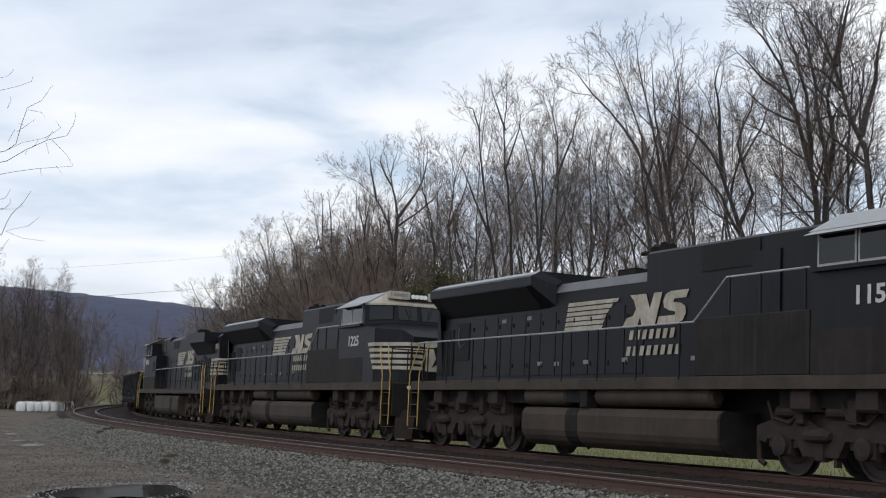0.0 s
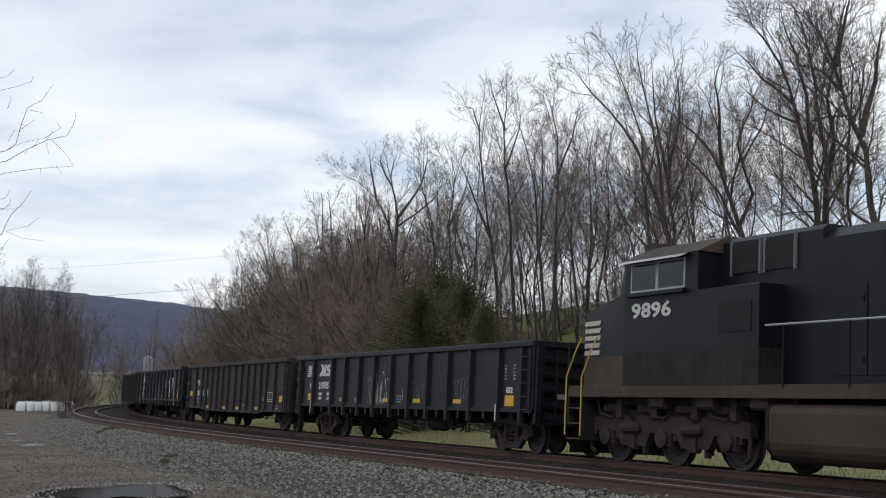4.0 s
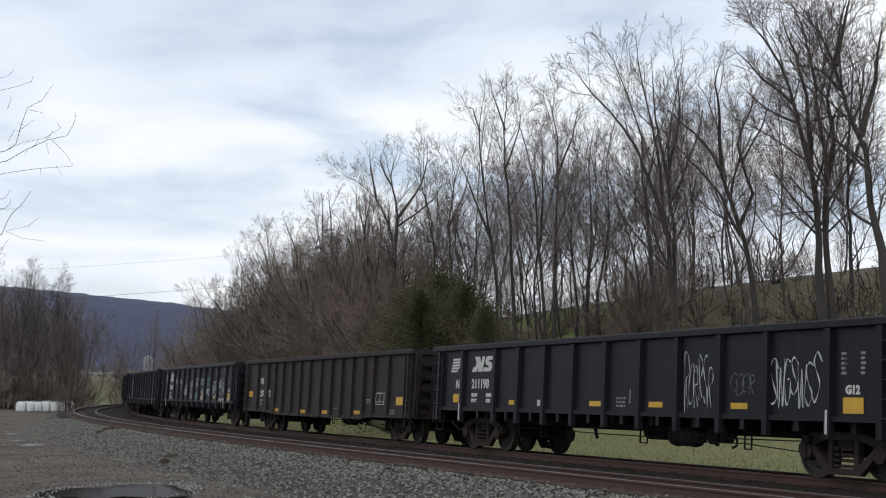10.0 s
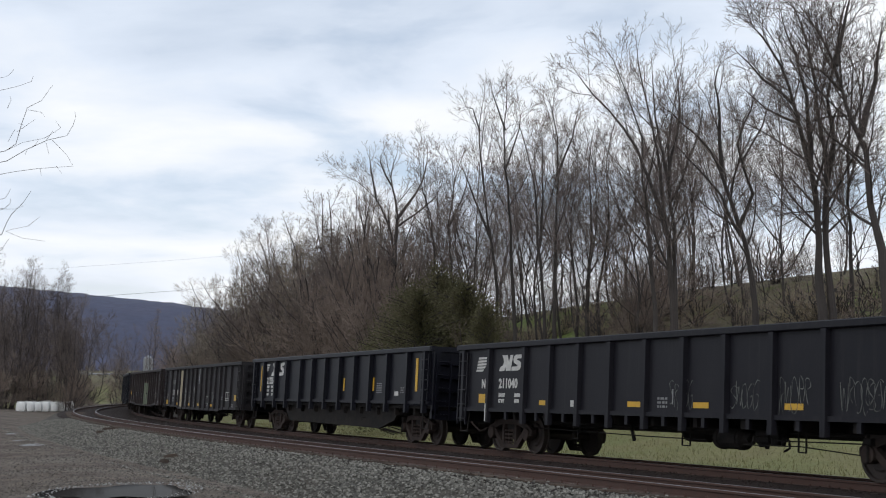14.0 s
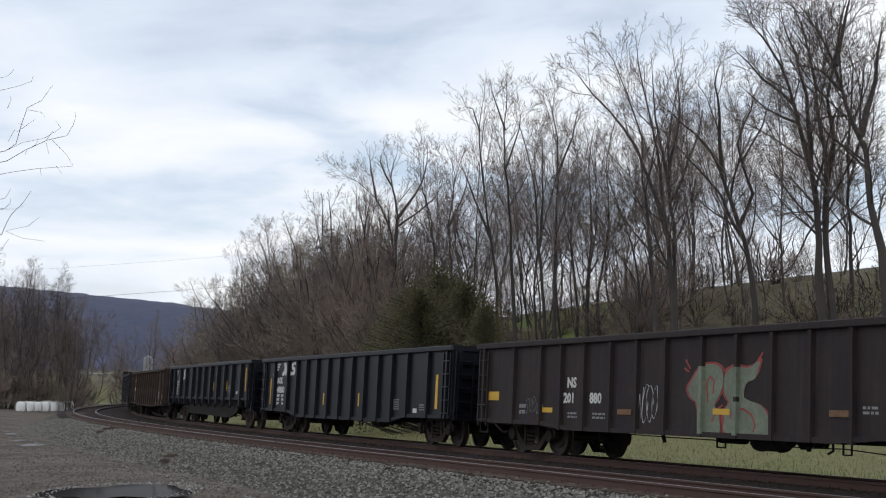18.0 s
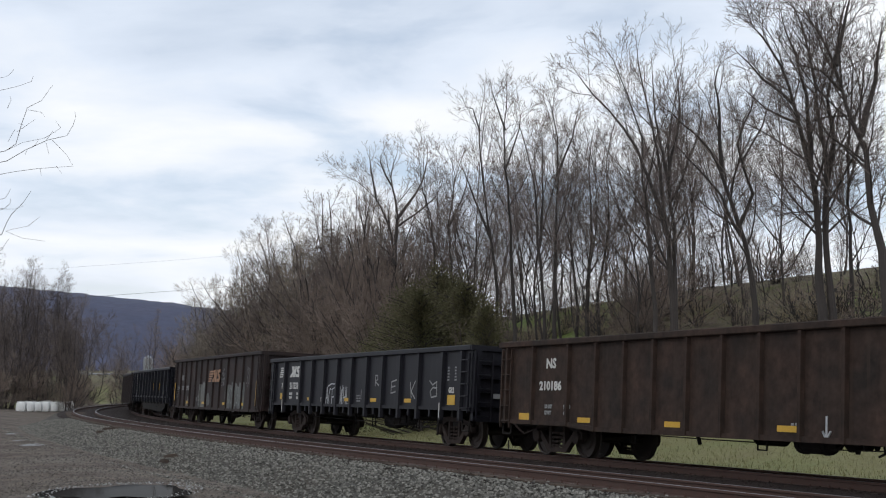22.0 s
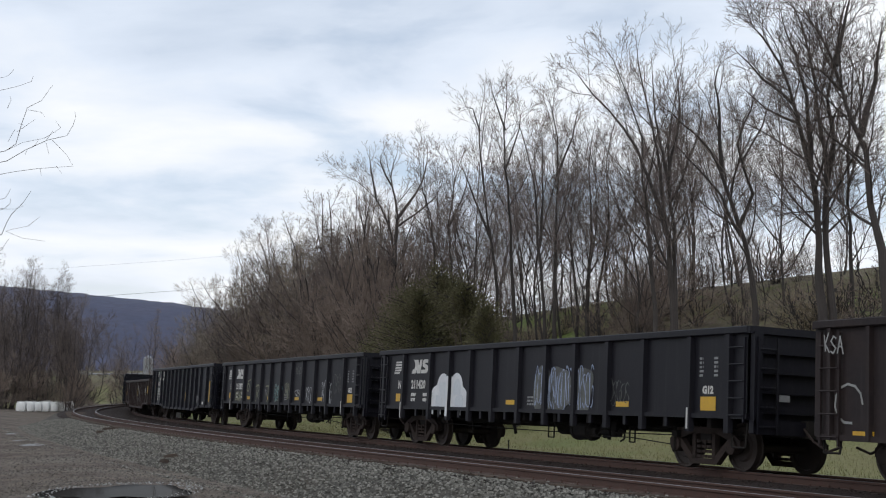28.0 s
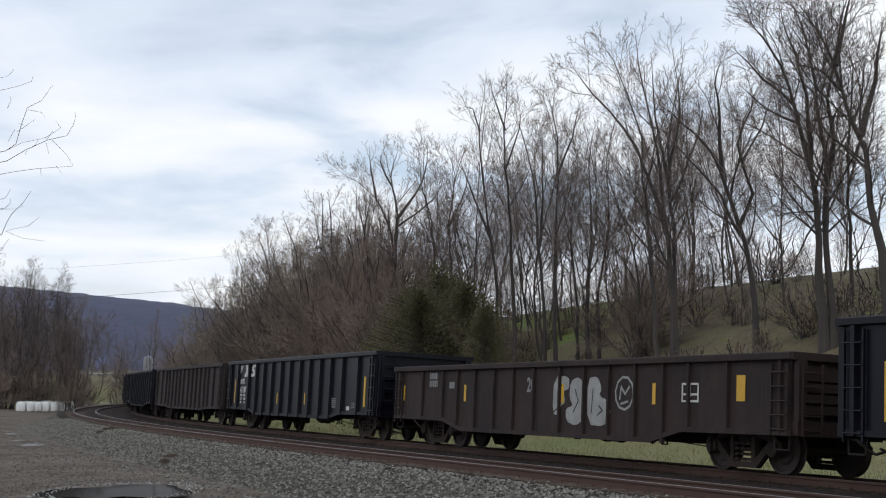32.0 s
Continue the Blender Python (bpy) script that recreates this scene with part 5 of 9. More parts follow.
def plate_mark(parent, x0, x1, z0, z1, y, mat, name="reflector", label="yellow reflective strip"):
    part(name, Shape().box(x0, x1, y - 0.006, y, z0, z1), M[mat], parent, label)


def scribble(parent, x, z, w, h, y, mat, seed, strokes=5, width=0.035, name="graffiti", label="spray-painted scrawl"):
    """A sprayed tag: looping ribbons of paint."""
    rng = random.Random(seed)
    sh = Shape()
    strokes, width = strokes + 1, width * 0.62
    cell = w / strokes
    for k in range(strokes):
        cx, cz = x + cell * (k + 0.5), z + h * rng.uniform(0.42, 0.58)
        rx, rz = cell * rng.uniform(0.5, 0.72), h * rng.uniform(0.34, 0.5)
        form = rng.randrange(5)
        tilt = rng.uniform(-0.15, 0.35)
        if form == 0:      # a loop
            a0 = rng.uniform(0, 6.28)
            raw = [(math.cos(a0 + i * 0.85), math.sin(a0 + i * 0.85)) for i in range(8)]
        elif form == 1:    # an S bend
            raw = [(0.8, 0.75), (0.0, 1.0), (-0.8, 0.6), (0.0, 0.05), (0.8, -0.5), (0.1, -1.0), (-0.9, -0.7)]
        elif form == 2:    # a stem with a bowl
            raw = [(-0.6, -1.0), (-0.55, 0.0), (-0.6, 1.0), (0.4, 0.9), (0.7, 0.4), (-0.3, 0.0), (0.7, -1.0)]
        elif form == 3:    # a zigzag
            raw = [(-0.9, 0.9), (-0.5, -0.9), (0.0, 0.5), (0.5, -0.9), (0.95, 1.0)]
        else:              # a hook
            raw = [(0.8, 0.8), (0.0, 1.0), (-0.8, 0.2), (-0.3, -0.9), (0.7, -0.7), (0.8, 0.0), (0.1, 0.05)]
        pts = [Vector((cx + rx * (p + tilt * q) + rng.uniform(-0.1, 0.1) * cell, cz + rz * q + rng.uniform(-0.06, 0.06) * h, 0)) for p, q in raw]
        fine = []
        for i in range(len(pts) - 1):
            p0, p1, p2, p3 = pts[max(i - 1, 0)], pts[i], pts[i + 1], pts[min(i + 2, len(pts) - 1)]
            for j in range(7):
                t = j / 7
                fine.append(0.5 * ((2 * p1) + (p2 - p0) * t + (2 * p0 - 5 * p1 + 4 * p2 - p3) * t * t + (3 * p1 - p0 - 3 * p2 + p3) * t ** 3))
        for i in range(len(fine) - 1):
            p, q = fine[i], fine[i + 1]
            d = q - p
            if d.length < 1e-4:
                continue
            d.normalize()
            s = Vector((-d.y, d.x, 0)) * width * 0.5 * (0.7 + 0.5 * math.sin(i * 0.6 + k))
            e = d * width * 0.3
            yy = y - 0.0006 * k - 0.0001 * (i % 5)
            sh.add([(a.x, yy, a.y) for a in (p - s - e, q - s + e, q + s + e, p + s - e)], [(0, 1, 2, 3)])
    part(name, sh, M[mat], parent, label)


def stroke(parent, lines, y, mat, width=0.06, label="white sprayed letter stroke"):
    """Hand-sprayed flat strokes along the given lines of (x, z)."""
    for line in lines:
        sh = Shape()
        for k, ((xa, za), (xb, zb)) in enumerate(zip(line, line[1:])):
            d = Vector((xb - xa, zb - za))
            d.normalize()
            nx_, nz_, ex_, ez_ = -d.y * width / 2, d.x * width / 2, d.x * width / 3, d.y * width / 3
            yy = y - 0.0004 * (k % 4)
            sh.add([(xa + nx_ - ex_, yy, za + nz_ - ez_), (xa - nx_ - ex_, yy, za - nz_ - ez_), (xb - nx_ + ex_, yy, zb - nz_ + ez_), (xb + nx_ + ex_, yy, zb + nz_ + ez_)], [(0, 1, 2, 3)])
        part("graffiti", sh, M[mat], parent, label)


def blob(parent, outline, y, mat, name="graffiti", label="filled spray-painted letter"):
    """A filled patch of paint with rounded corners; outline in (x, z)."""
    if len(outline) < 30:
        outline = [(p[0] + (q[0] - p[0]) * f, p[1] + (q[1] - p[1]) * f) for p, q in zip(outline, outline[1:] + outline[:1]) for f in (0.22, 0.78)]
    sh = Shape().plate(outline, y - 0.004, y)
    part(name, sh, M[mat], parent, label)


def balloon(x, z, w, h, seed, lobes=3):
    """Outline of a fat sprayed letter."""
    rng = random.Random(seed)
    ph = rng.uniform(0, 6.28)
    pts = []
    for i in range(36):
        t = 2 * math.pi * i / 36
        k = 1 + 0.10 * math.sin(lobes * t + ph) + 0.05 * math.sin(5 * t + 2 * ph)
        c, s = math.cos(t), math.sin(t)
        pts.append((x + w / 2 * k * math.copysign(abs(c) ** 0.75, c), z + h / 2 * k * math.copysign(abs(s) ** 0.75, s)))
    return pts


EMBLEM = ([(0.0, 0.0), (0.75, 0.0), (0.86, 0.3), (0.98, 0.0), (1.6, 0.0), (1.82, 1.0), (1.44, 1.0), (1.3, 0.52), (1.05, 1.0), (0.28, 1.0), (0.5, 0.8), (0.62, 0.56), (0.5, 0.34), (0.2, 0.28)],
          [(1.7, 0.0), (2.62, 0.0), (2.86, 0.08), (2.98, 0.28), (2.92, 0.5), (2.72, 0.61), (2.36, 0.66), (2.4, 0.76), (2.94, 0.76), (3.02, 1.0), (2.22, 1.0), (2.0, 0.92), (1.9, 0.72), (1.97, 0.52), (2.2, 0.42), (2.5, 0.36), (2.5, 0.26), (1.75, 0.26)])


def emblem(parent, x, z, h, y, mat="white_mark", gap=3.3):
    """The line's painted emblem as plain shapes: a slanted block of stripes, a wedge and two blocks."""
    for i in range(5):
        z0, a, b = z + h * 0.2 * i, x + 0.07 * h * i, x + h * (0.9 + 0.3 * i)
        part("emblem_stripe", Shape().plate([(a, z0), (b, z0), (b + 0.18 * h, z0 + h * 0.135), (a + 0.05 * h, z0 + h * 0.135)], y - 0.004, y), M[mat], parent, "white painted stripe")
    ox = x + h * gap
    for pts in EMBLEM:
        part("emblem_block", Shape().plate([(ox + (a + 0.1 * b) * h * 0.97, z + b * h) for a, b in pts], y - 0.004, y), M[mat], parent, "white painted emblem block")


GLYPHS = {"A": [[(0, 0), (0.45, 1), (1, 0)], [(0.2, 0.4), (0.8, 0.4)]], "C": [[(1, 0.9), (0.4, 1), (0, 0.5), (0.3, 0.02), (1, 0.1)]], "E": [[(1, 1.05), (0.1, 0.95), (0.05, 0), (0.9, 0.05)], [(0.1, 0.5), (0.8, 0.55)]],
          "T": [[(0, 0.97), (1.05, 1)], [(0.5, 1), (0.5, 0)]], "W": [[(0, 1), (0.2, 0), (0.5, 0.8), (0.75, 0), (1, 1)]], "H": [[(0.1, 1), (0.05, 0)], [(0.9, 1), (0.95, 0)], [(0.05, 0.45), (0.95, 0.5)]],
          "U": [[(0, 1), (0.05, 0.15), (0.5, 0), (0.9, 0.2), (0.95, 1.05)]], "R": [[(0.15, 0.05), (0.1, 1), (0.65, 0.95), (0.7, 0.6), (0.15, 0.45), (1, 0)]], "K": [[(0.1, 1), (0.3, 0.3), (0.35, 0.05)], [(0.9, 1.05), (0.3, 0.45), (1.05, -0.1)]],
          "d": [[(0.0, 0.95), (0.4, 0.7), (0.95, 0.85), (1, 0.05), (0.3, 0.0), (0.1, 0.35), (0.45, 0.55), (0.95, 0.5)]], "O": [[(0.5, 1), (0.05, 0.6), (0.2, 0.05), (0.75, 0), (1, 0.5), (0.7, 0.95), (0.4, 1)]],
          "S": [[(0.95, 0.85), (0.5, 1), (0.1, 0.75), (0.5, 0.5), (0.95, 0.25), (0.5, 0), (0.05, 0.15)]], "N": [[(0.05, 0), (0.1, 1), (0.85, 0.05), (0.95, 1)]], "P": [[(0.15, -0.1), (0.1, 1), (0.8, 0.9), (0.85, 0.55), (0.15, 0.45)]]}


def hand_lettered(parent, text, x, z, w, h, y, mat, width=0.045):
    """Capitals sprayed by hand, each a stroke of its own."""
    step = w / len(text)
    for i, ch in enumerate(text):
        for line in GLYPHS.get(ch, []):
            stroke(parent, [[(x + step * i + a * step * 0.8, z + b * h + 0.03 * math.sin(5 * i + a)) for a, b in line]], y, mat, width)


def ladder(x0, x1, y, z0, z1, rungs, axis="x"):
    sh = Shape()
    if axis == "x":
        for x in (x0, x1):
            sh.box(x - 0.02, x + 0.02, y - 0.02, y + 0.03, z0, z1)
        for i in range(rungs):
            z = z0 + (z1 - z0) * (i + 0.4) / rungs
            sh.rod((x0, y - 0.03, z), (x1, y - 0.03, z), 0.014, sides=5)
    else:
        for yy in (x0, x1):
            sh.box(y - 0.02, y + 0.02, yy - 0.02, yy + 0.02, z0, z1)
        for i in range(rungs):
            z = z0 + (z1 - z0) * (i + 0.4) / rungs
            sh.rod((y, x0, z), (y, x1, z), 0.014, sides=5)
    return sh


# rib places along each kind of side
RIBS = {
    "post": [-8.3, -6.9, -5.1, -3.9, -2.65, -1.38, -0.05, 1.25, 2.55, 3.9, 5.25, 6.85, 8.05],
    "mill": [-8.3, -6.75, -5.45, -4.55, -3.55, -2.5, -1.5, -0.5, 0.7, 1.75, 2.75, 3.75, 4.75, 5.6, 6.8, 8.3],
    "tub": [-8.3, -7.05, -5.59, -4.24, -2.65, -1.35, 0.0, 1.37, 2.75, 4.1, 5.5, 7.05, 8.3],
    "aok": [-8.3, -7.05, -5.48, -4.43, -3.37, -2.28, -1.12, -0.02, 1.14, 2.22, 3.36, 4.44, 5.6, 7.05, 8.3],
    "wide": [-8.3, -7.04, -5.45, -4.29, -3.2, -2.13, -1.0, 0.1, 1.2, 2.28, 3.36, 4.44, 5.5, 7.04, 8.3],
    "sparse": [-8.3, -7.4, -6.17, -5.05, -3.87, -2.65, -1.45, -0.25, 0.95, 2.15, 3.35, 4.55, 5.75, 7.0, 8.3],
    "box": [-8.3, -7.07, -5.99, -4.78, -3.6, -2.42, -1.2, 0.2, 1.5, 2.9, 4.2, 5.6, 7.0, 8.3],
}
KIND = {   # top, foot of the side at the ends and the middle, half width, rib width, rib depth, ribs
    "post": dict(top=2.64, side=0.96, low=0.96, w=1.50, rw=0.17, rd=0.10, ribs="post", hang=0.70),
    "mill": dict(top=2.64, side=0.70, low=0.60, w=1.48, rw=0.10, rd=0.09, ribs="mill", hang=None),
    "tub": dict(top=2.68, side=1.10, low=1.10, w=1.50, rw=0.15, rd=0.13, ribs="tub", hang=0.86),
    "aok": dict(top=2.66, side=0.74, low=0.56, w=1.50, rw=0.13, rd=0.10, ribs="aok", hang=None),
    "tall": dict(top=2.99, side=0.66, low=0.64, w=1.50, rw=0.10, rd=0.08, ribs="box", hang=None),
    "wide": dict(top=2.64, side=0.70, low=0.60, w=1.48, rw=0.10, rd=0.09, ribs="wide", hang=None),
    "sparse": dict(top=2.64, side=0.66, low=0.58, w=1.48, rw=0.10, rd=0.09, ribs="sparse", hang=None),
    "low": dict(top=2.14, side=0.70, low=0.44, w=1.50, rw=0.08, rd=0.07, ribs="mill", hang=None),
}
HALF = 8.6


def gondola(kind, paint, place, label, group="gondola cars", length=17.2):
    k = KIND[kind]
    L, W, top, side, low = HALF, k["w"], k["top"], k["side"], k["low"]
    car = thing("gondola_car", label, "gondola car", group)
    tag = kind

    def body():
        sh = Shape()
        t = 0.05
        if low < side:
            foot = [(-L, side), (-L + 3.2, side - 0.02), (-L + 4.3, low), (L - 4.3, low), (L - 3.2, side - 0.02), (L, side)]
        else:
            foot = [(-L, side), (L, side)]
        for sy in (-1, 1):
            out = foot + [(L, top - 0.14), (-L, top - 0.14)]
            a, b = (-W, -W + t) if sy < 0 else (W - t, W)
            sh.plate(out, a, b)
        return sh

    def floor():
        sh = Shape().box(-L + 0.05, L - 0.05, -W + 0.06, W - 0.06, 0.98, 1.06)
        sh.box(-L - 0.2, L + 0.2, -0.32, 0.32, 0.66, 0.98)
        if kind == "tub":
            sh.plate([(-5.2, 1.1), (-4.4, 0.44), (4.4, 0.36), (5.6, 0.62), (6.2, 1.1)], -1.32, -1.24)
            sh.plate([(-5.2, 1.1), (-4.4, 0.44), (4.4, 0.36), (5.6, 0.62), (6.2, 1.1)], 1.24, 1.32)
            sh.box(-5.2, 6.0, -1.25, 1.25, 0.92, 1.0)
        for x in np.arange(-L + 1.4, L - 1, 1.45):
            sh.box(x - 0.06, x + 0.06, -W + 0.08, W - 0.08, 0.78, 0.98)
        return sh

    def end_wall(e):
        def make():
            a, b = (L - 0.06, L) if e > 0 else (-L, -L + 0.06)
            return Shape().box(a, b, -W, W, max(0.80, side - 0.02), top - 0.1)
        return make

    def end_bits(e):
        x0, x1 = (L, L + 0.11) if e > 0 else (-L - 0.11, -L)
        for i, z in enumerate(np.linspace(1.15, top - 0.42, 4)):
            part("end_rib", cached("end_rib/%s%d%d" % (tag, e, i), lambda: Shape().box(x0, x1, -W + 0.2, W - 0.2, z - 0.07, z + 0.08, 0.02), paint), None, car)
        x0, x1 = (L, L + 0.13) if e > 0 else (-L - 0.13, -L)
        for i, yy in enumerate((-W + 0.1, W - 0.1)):
            part("end_post", cached("end_post/%s%d%d" % (tag, e, i), lambda: Shape().box(x0, x1, yy - 0.09, yy + 0.09, 0.84, top - 0.1), paint), None, car)
        part("end_sill", cached("end_sill/%s%d" % (tag, e), lambda: Shape().box(x0, x1, -W, W, 0.70, 0.95, 0.02), paint), None, car)

    def chord():
        sh = Shape()
        h = 0.14
        for sy in (-1, 1):
            a, b = sorted((sy * (W + 0.10), sy * (W - 0.06)))
            sh.box(-L - 0.02, L + 0.02, a, b, top - h, top, 0.018)
        for e in (-1, 1):
            a, b = sorted((e * (L + 0.10), e * (L - 0.06)))
            sh.box(a, b, -W - 0.09, W + 0.09, top - h + 0.004, top - 0.004)
        return sh

    def sill():
        sh = Shape()
        for sy in (-1, 1):
            a, b = sorted((sy * (W + 0.06), sy * (W - 0.02)))
            if low < side:
                pts = [(-L, side), (-L + 3.2, side - 0.02), (-L + 4.3, low), (L - 4.3, low), (L - 3.2, side - 0.02), (L, side)]
                sh.plate(pts + [(x, z + 0.10) for x, z in pts[::-1]], a, b)
            else:
                sh.box(-L, L, a, b, side, side + 0.09)
        return sh

    part("side_wall", cached("side_wall/" + tag, body, paint), None, car, "tall riveted steel side sheets")
    part("floor", cached("floor/" + tag, floor, "underframe"), None, car)
    for e in (-1, 1):
        part("end_wall", cached("end_wall/%s%d" % (tag, e), end_wall(e), paint), None, car, "steel end wall")
        end_bits(e)
        part("coupler", cached("coupler/%d" % e, lambda: coupler(e), "truck_steel"), None, car, "rusty knuckle coupler with air hose").location = (e * (L + 0.0), 0, 0)
    part("top_chord", cached("top_chord/" + tag, chord, paint), None, car, "heavy steel top rim")
    part("side_sill", cached("side_sill/" + tag, sill, paint), None, car)
    z1 = top - 0.14
    ribs = RIBS[k["ribs"]]

    def rib_shape(foot):
        def make():
            sh = Shape()
            w, d = k["rw"] / 2, k["rd"]
            sh.add([(x, y, z) for z in (foot, z1) for x, y in ((-w, 0), (-w * 0.75, -d), (w * 0.75, -d), (w, 0))],
                   [(0, 1, 5, 4), (1, 2, 6, 5), (2, 3, 7, 6), (3, 2, 1, 0), (4, 5, 6, 7)])
            return sh
        return make

    for x in ribs:
        foot = k["hang"] or (side if abs(x) > L - 3.8 else low)
        for sy in (-1, 1):
            ob = part("rib", cached("rib/%s%.2f" % (tag, foot), rib_shape(foot), paint), None, car)
            ob.location = (x, sy * (W - 0.002), 0)
            if sy > 0:
                ob.rotation_euler = (0, 0, math.pi)
    if kind == "post":
        for x0, x1 in zip(ribs[1:-2], ribs[2:-1]):
            xm = (x0 + x1) / 2
            part("bracket", cached("bracket", lambda: Shape().box(-0.05, 0.05, -0.06, 0, 0.78, 0.98), paint), None, car).location = (xm, -W + 0.02, 0)
    # ladders at the left end of the side and on the right end's wall
    part("ladder", cached("ladder/a" + tag, lambda: ladder(-L + 0.08, -L + 0.52, -W - 0.06, 0.62 if kind == "post" else side - 0.1, top - 0.2, 5), paint), None, car, "side grab irons and steps")
    part("ladder", cached("ladder/b" + tag, lambda: ladder(-W + 0.08, -W + 0.5, L + 0.16, 0.7, top - 0.2, 5, "y"), paint), None, car, "end ladder")
    part("ladder", cached("ladder/c" + tag, lambda: ladder(L - 0.52, L - 0.08, -W - 0.06, 0.9 if kind == "post" else side, top - 0.2, 5), paint), None, car, "side grab irons")
    part("brake_wheel", cached("brake_wheel", lambda: Shape().turned([(0, 0.24), (0.03, 0.28), (0.06, 0.24), (0.03, 0.22)], (-HALF - 0.32, 0.7, 2.0), "x", 16), "underframe"), None, car)
    # brake gear slung under the floor
    def gear():
        sh = Shape()
        sh.turned([(-0.55, 0.12), (-0.46, 0.2), (0.3, 0.2), (0.36, 0.13), (0.5, 0.1)], (1.95, -0.8, 0.60), "x", 14)
        for x in (1.6, 2.15):
            sh.turned([(-0.02, 0.215), (0.02, 0.215)], (x, -0.8, 0.60), "x", 14).box(x - 0.03, x + 0.03, -0.84, -0.76, 0.78, 0.98)
        # control valve with its pipe bracket
        sh.box(2.72, 3.08, -0.95, -0.6, 0.52, 0.9, 0.05).box(3.08, 3.3, -0.9, -0.65, 0.58, 0.86, 0.04)
        for x, r, z in ((2.8, 0.07, 0.47), (2.95, 0.05, 0.44), (3.18, 0.08, 0.50), (3.4, 0.05, 0.52)):
            sh.turned([(0, r * 0.7), (0.05, r), (0.14, r)], (x, -0.86, z), "z", 8)
        sh.path([(3.3, -0.8, 0.7), (3.55, -0.85, 0.6), (3.62, -0.9, 0.48), (3.5, -0.92, 0.42)], 0.022, 5)
        sh.path([(2.7, -0.9, 0.62), (2.5, -0.92, 0.5), (2.4, -0.9, 0.62)], 0.02, 5)
        # the second reservoir, further in
        sh.turned([(-0.45, 0.1), (-0.38, 0.17), (0.38, 0.17), (0.45, 0.1)], (-0.75, 0.35, 0.66), "x", 12)
        # brake rods and the train pipe
        sh.path([(-5.6, -0.9, 0.62), (-1.0, -0.92, 0.56), (1.2, -0.92, 0.55)], 0.016, 4)
        sh.path([(3.3, -0.92, 0.6), (5.9, -0.94, 0.62)], 0.016, 4)
        sh.path([(2.5, -1.05, 0.50), (4.1, -1.05, 0.52), (5.75, -1.05, 0.42)], 0.014, 4)
        sh.path([(-6.0, -0.55, 0.74), (6.0, -0.55, 0.74)], 0.03, 5)
        # safety loops that carry the rods
        for x, w in ((-3.6, 0.2), (0.62, 0.26), (4.05, 0.2)):
            sh.path([(x - w / 2, -0.98, 0.92), (x - w / 2, -0.98, 0.42), (x + w / 2, -0.98, 0.42), (x + w / 2, -0.98, 0.92)], 0.018, 4)
        sh.path([(5.8, -1.1, 0.9), (5.8, -1.12, 0.55), (5.82, -1.14, 0.34), (5.78, -1.14, 0.3)], 0.03, 5).box(5.72, 5.9, -1.15, -1.02, 0.6, 0.72, 0.02)
        # slack adjuster lever and the release rod
        sh.plate([(-1.9, 0.92), (-1.82, 0.92), (-1.6, 0.46), (-1.68, 0.44)], -0.72, -0.68)
        sh.path([(3.2, -1.0, 0.66), (3.3, -1.45, 0.66), (3.3, -1.47, 0.58)], 0.012, 4)
        return sh
    part("brake_gear", cached("brake_gear", gear, "underframe"), None, car, "brake cylinder, valve and rods")
    part("step", cached("step", lambda: Shape().path([(HALF - 0.55, -1.46, 0.9), (HALF - 0.5, -1.48, 0.45), (HALF - 0.12, -1.48, 0.45), (HALF - 0.08, -1.46, 0.9)], 0.02, 5), "underframe"), None, car, "sill step")
    part("step", cached("step_rear", lambda: Shape().path([(-HALF + 0.55, -1.46, 0.9), (-HALF + 0.5, -1.48, 0.45), (-HALF + 0.12, -1.48, 0.45), (-HALF + 0.08, -1.46, 0.9)], 0.02, 5), "underframe"), None, car, "sill step")
    for x in (-6.65, 6.65):
        freight_truck(car, x, place)
    FLEET.append((car, place, 6.65))
    return car


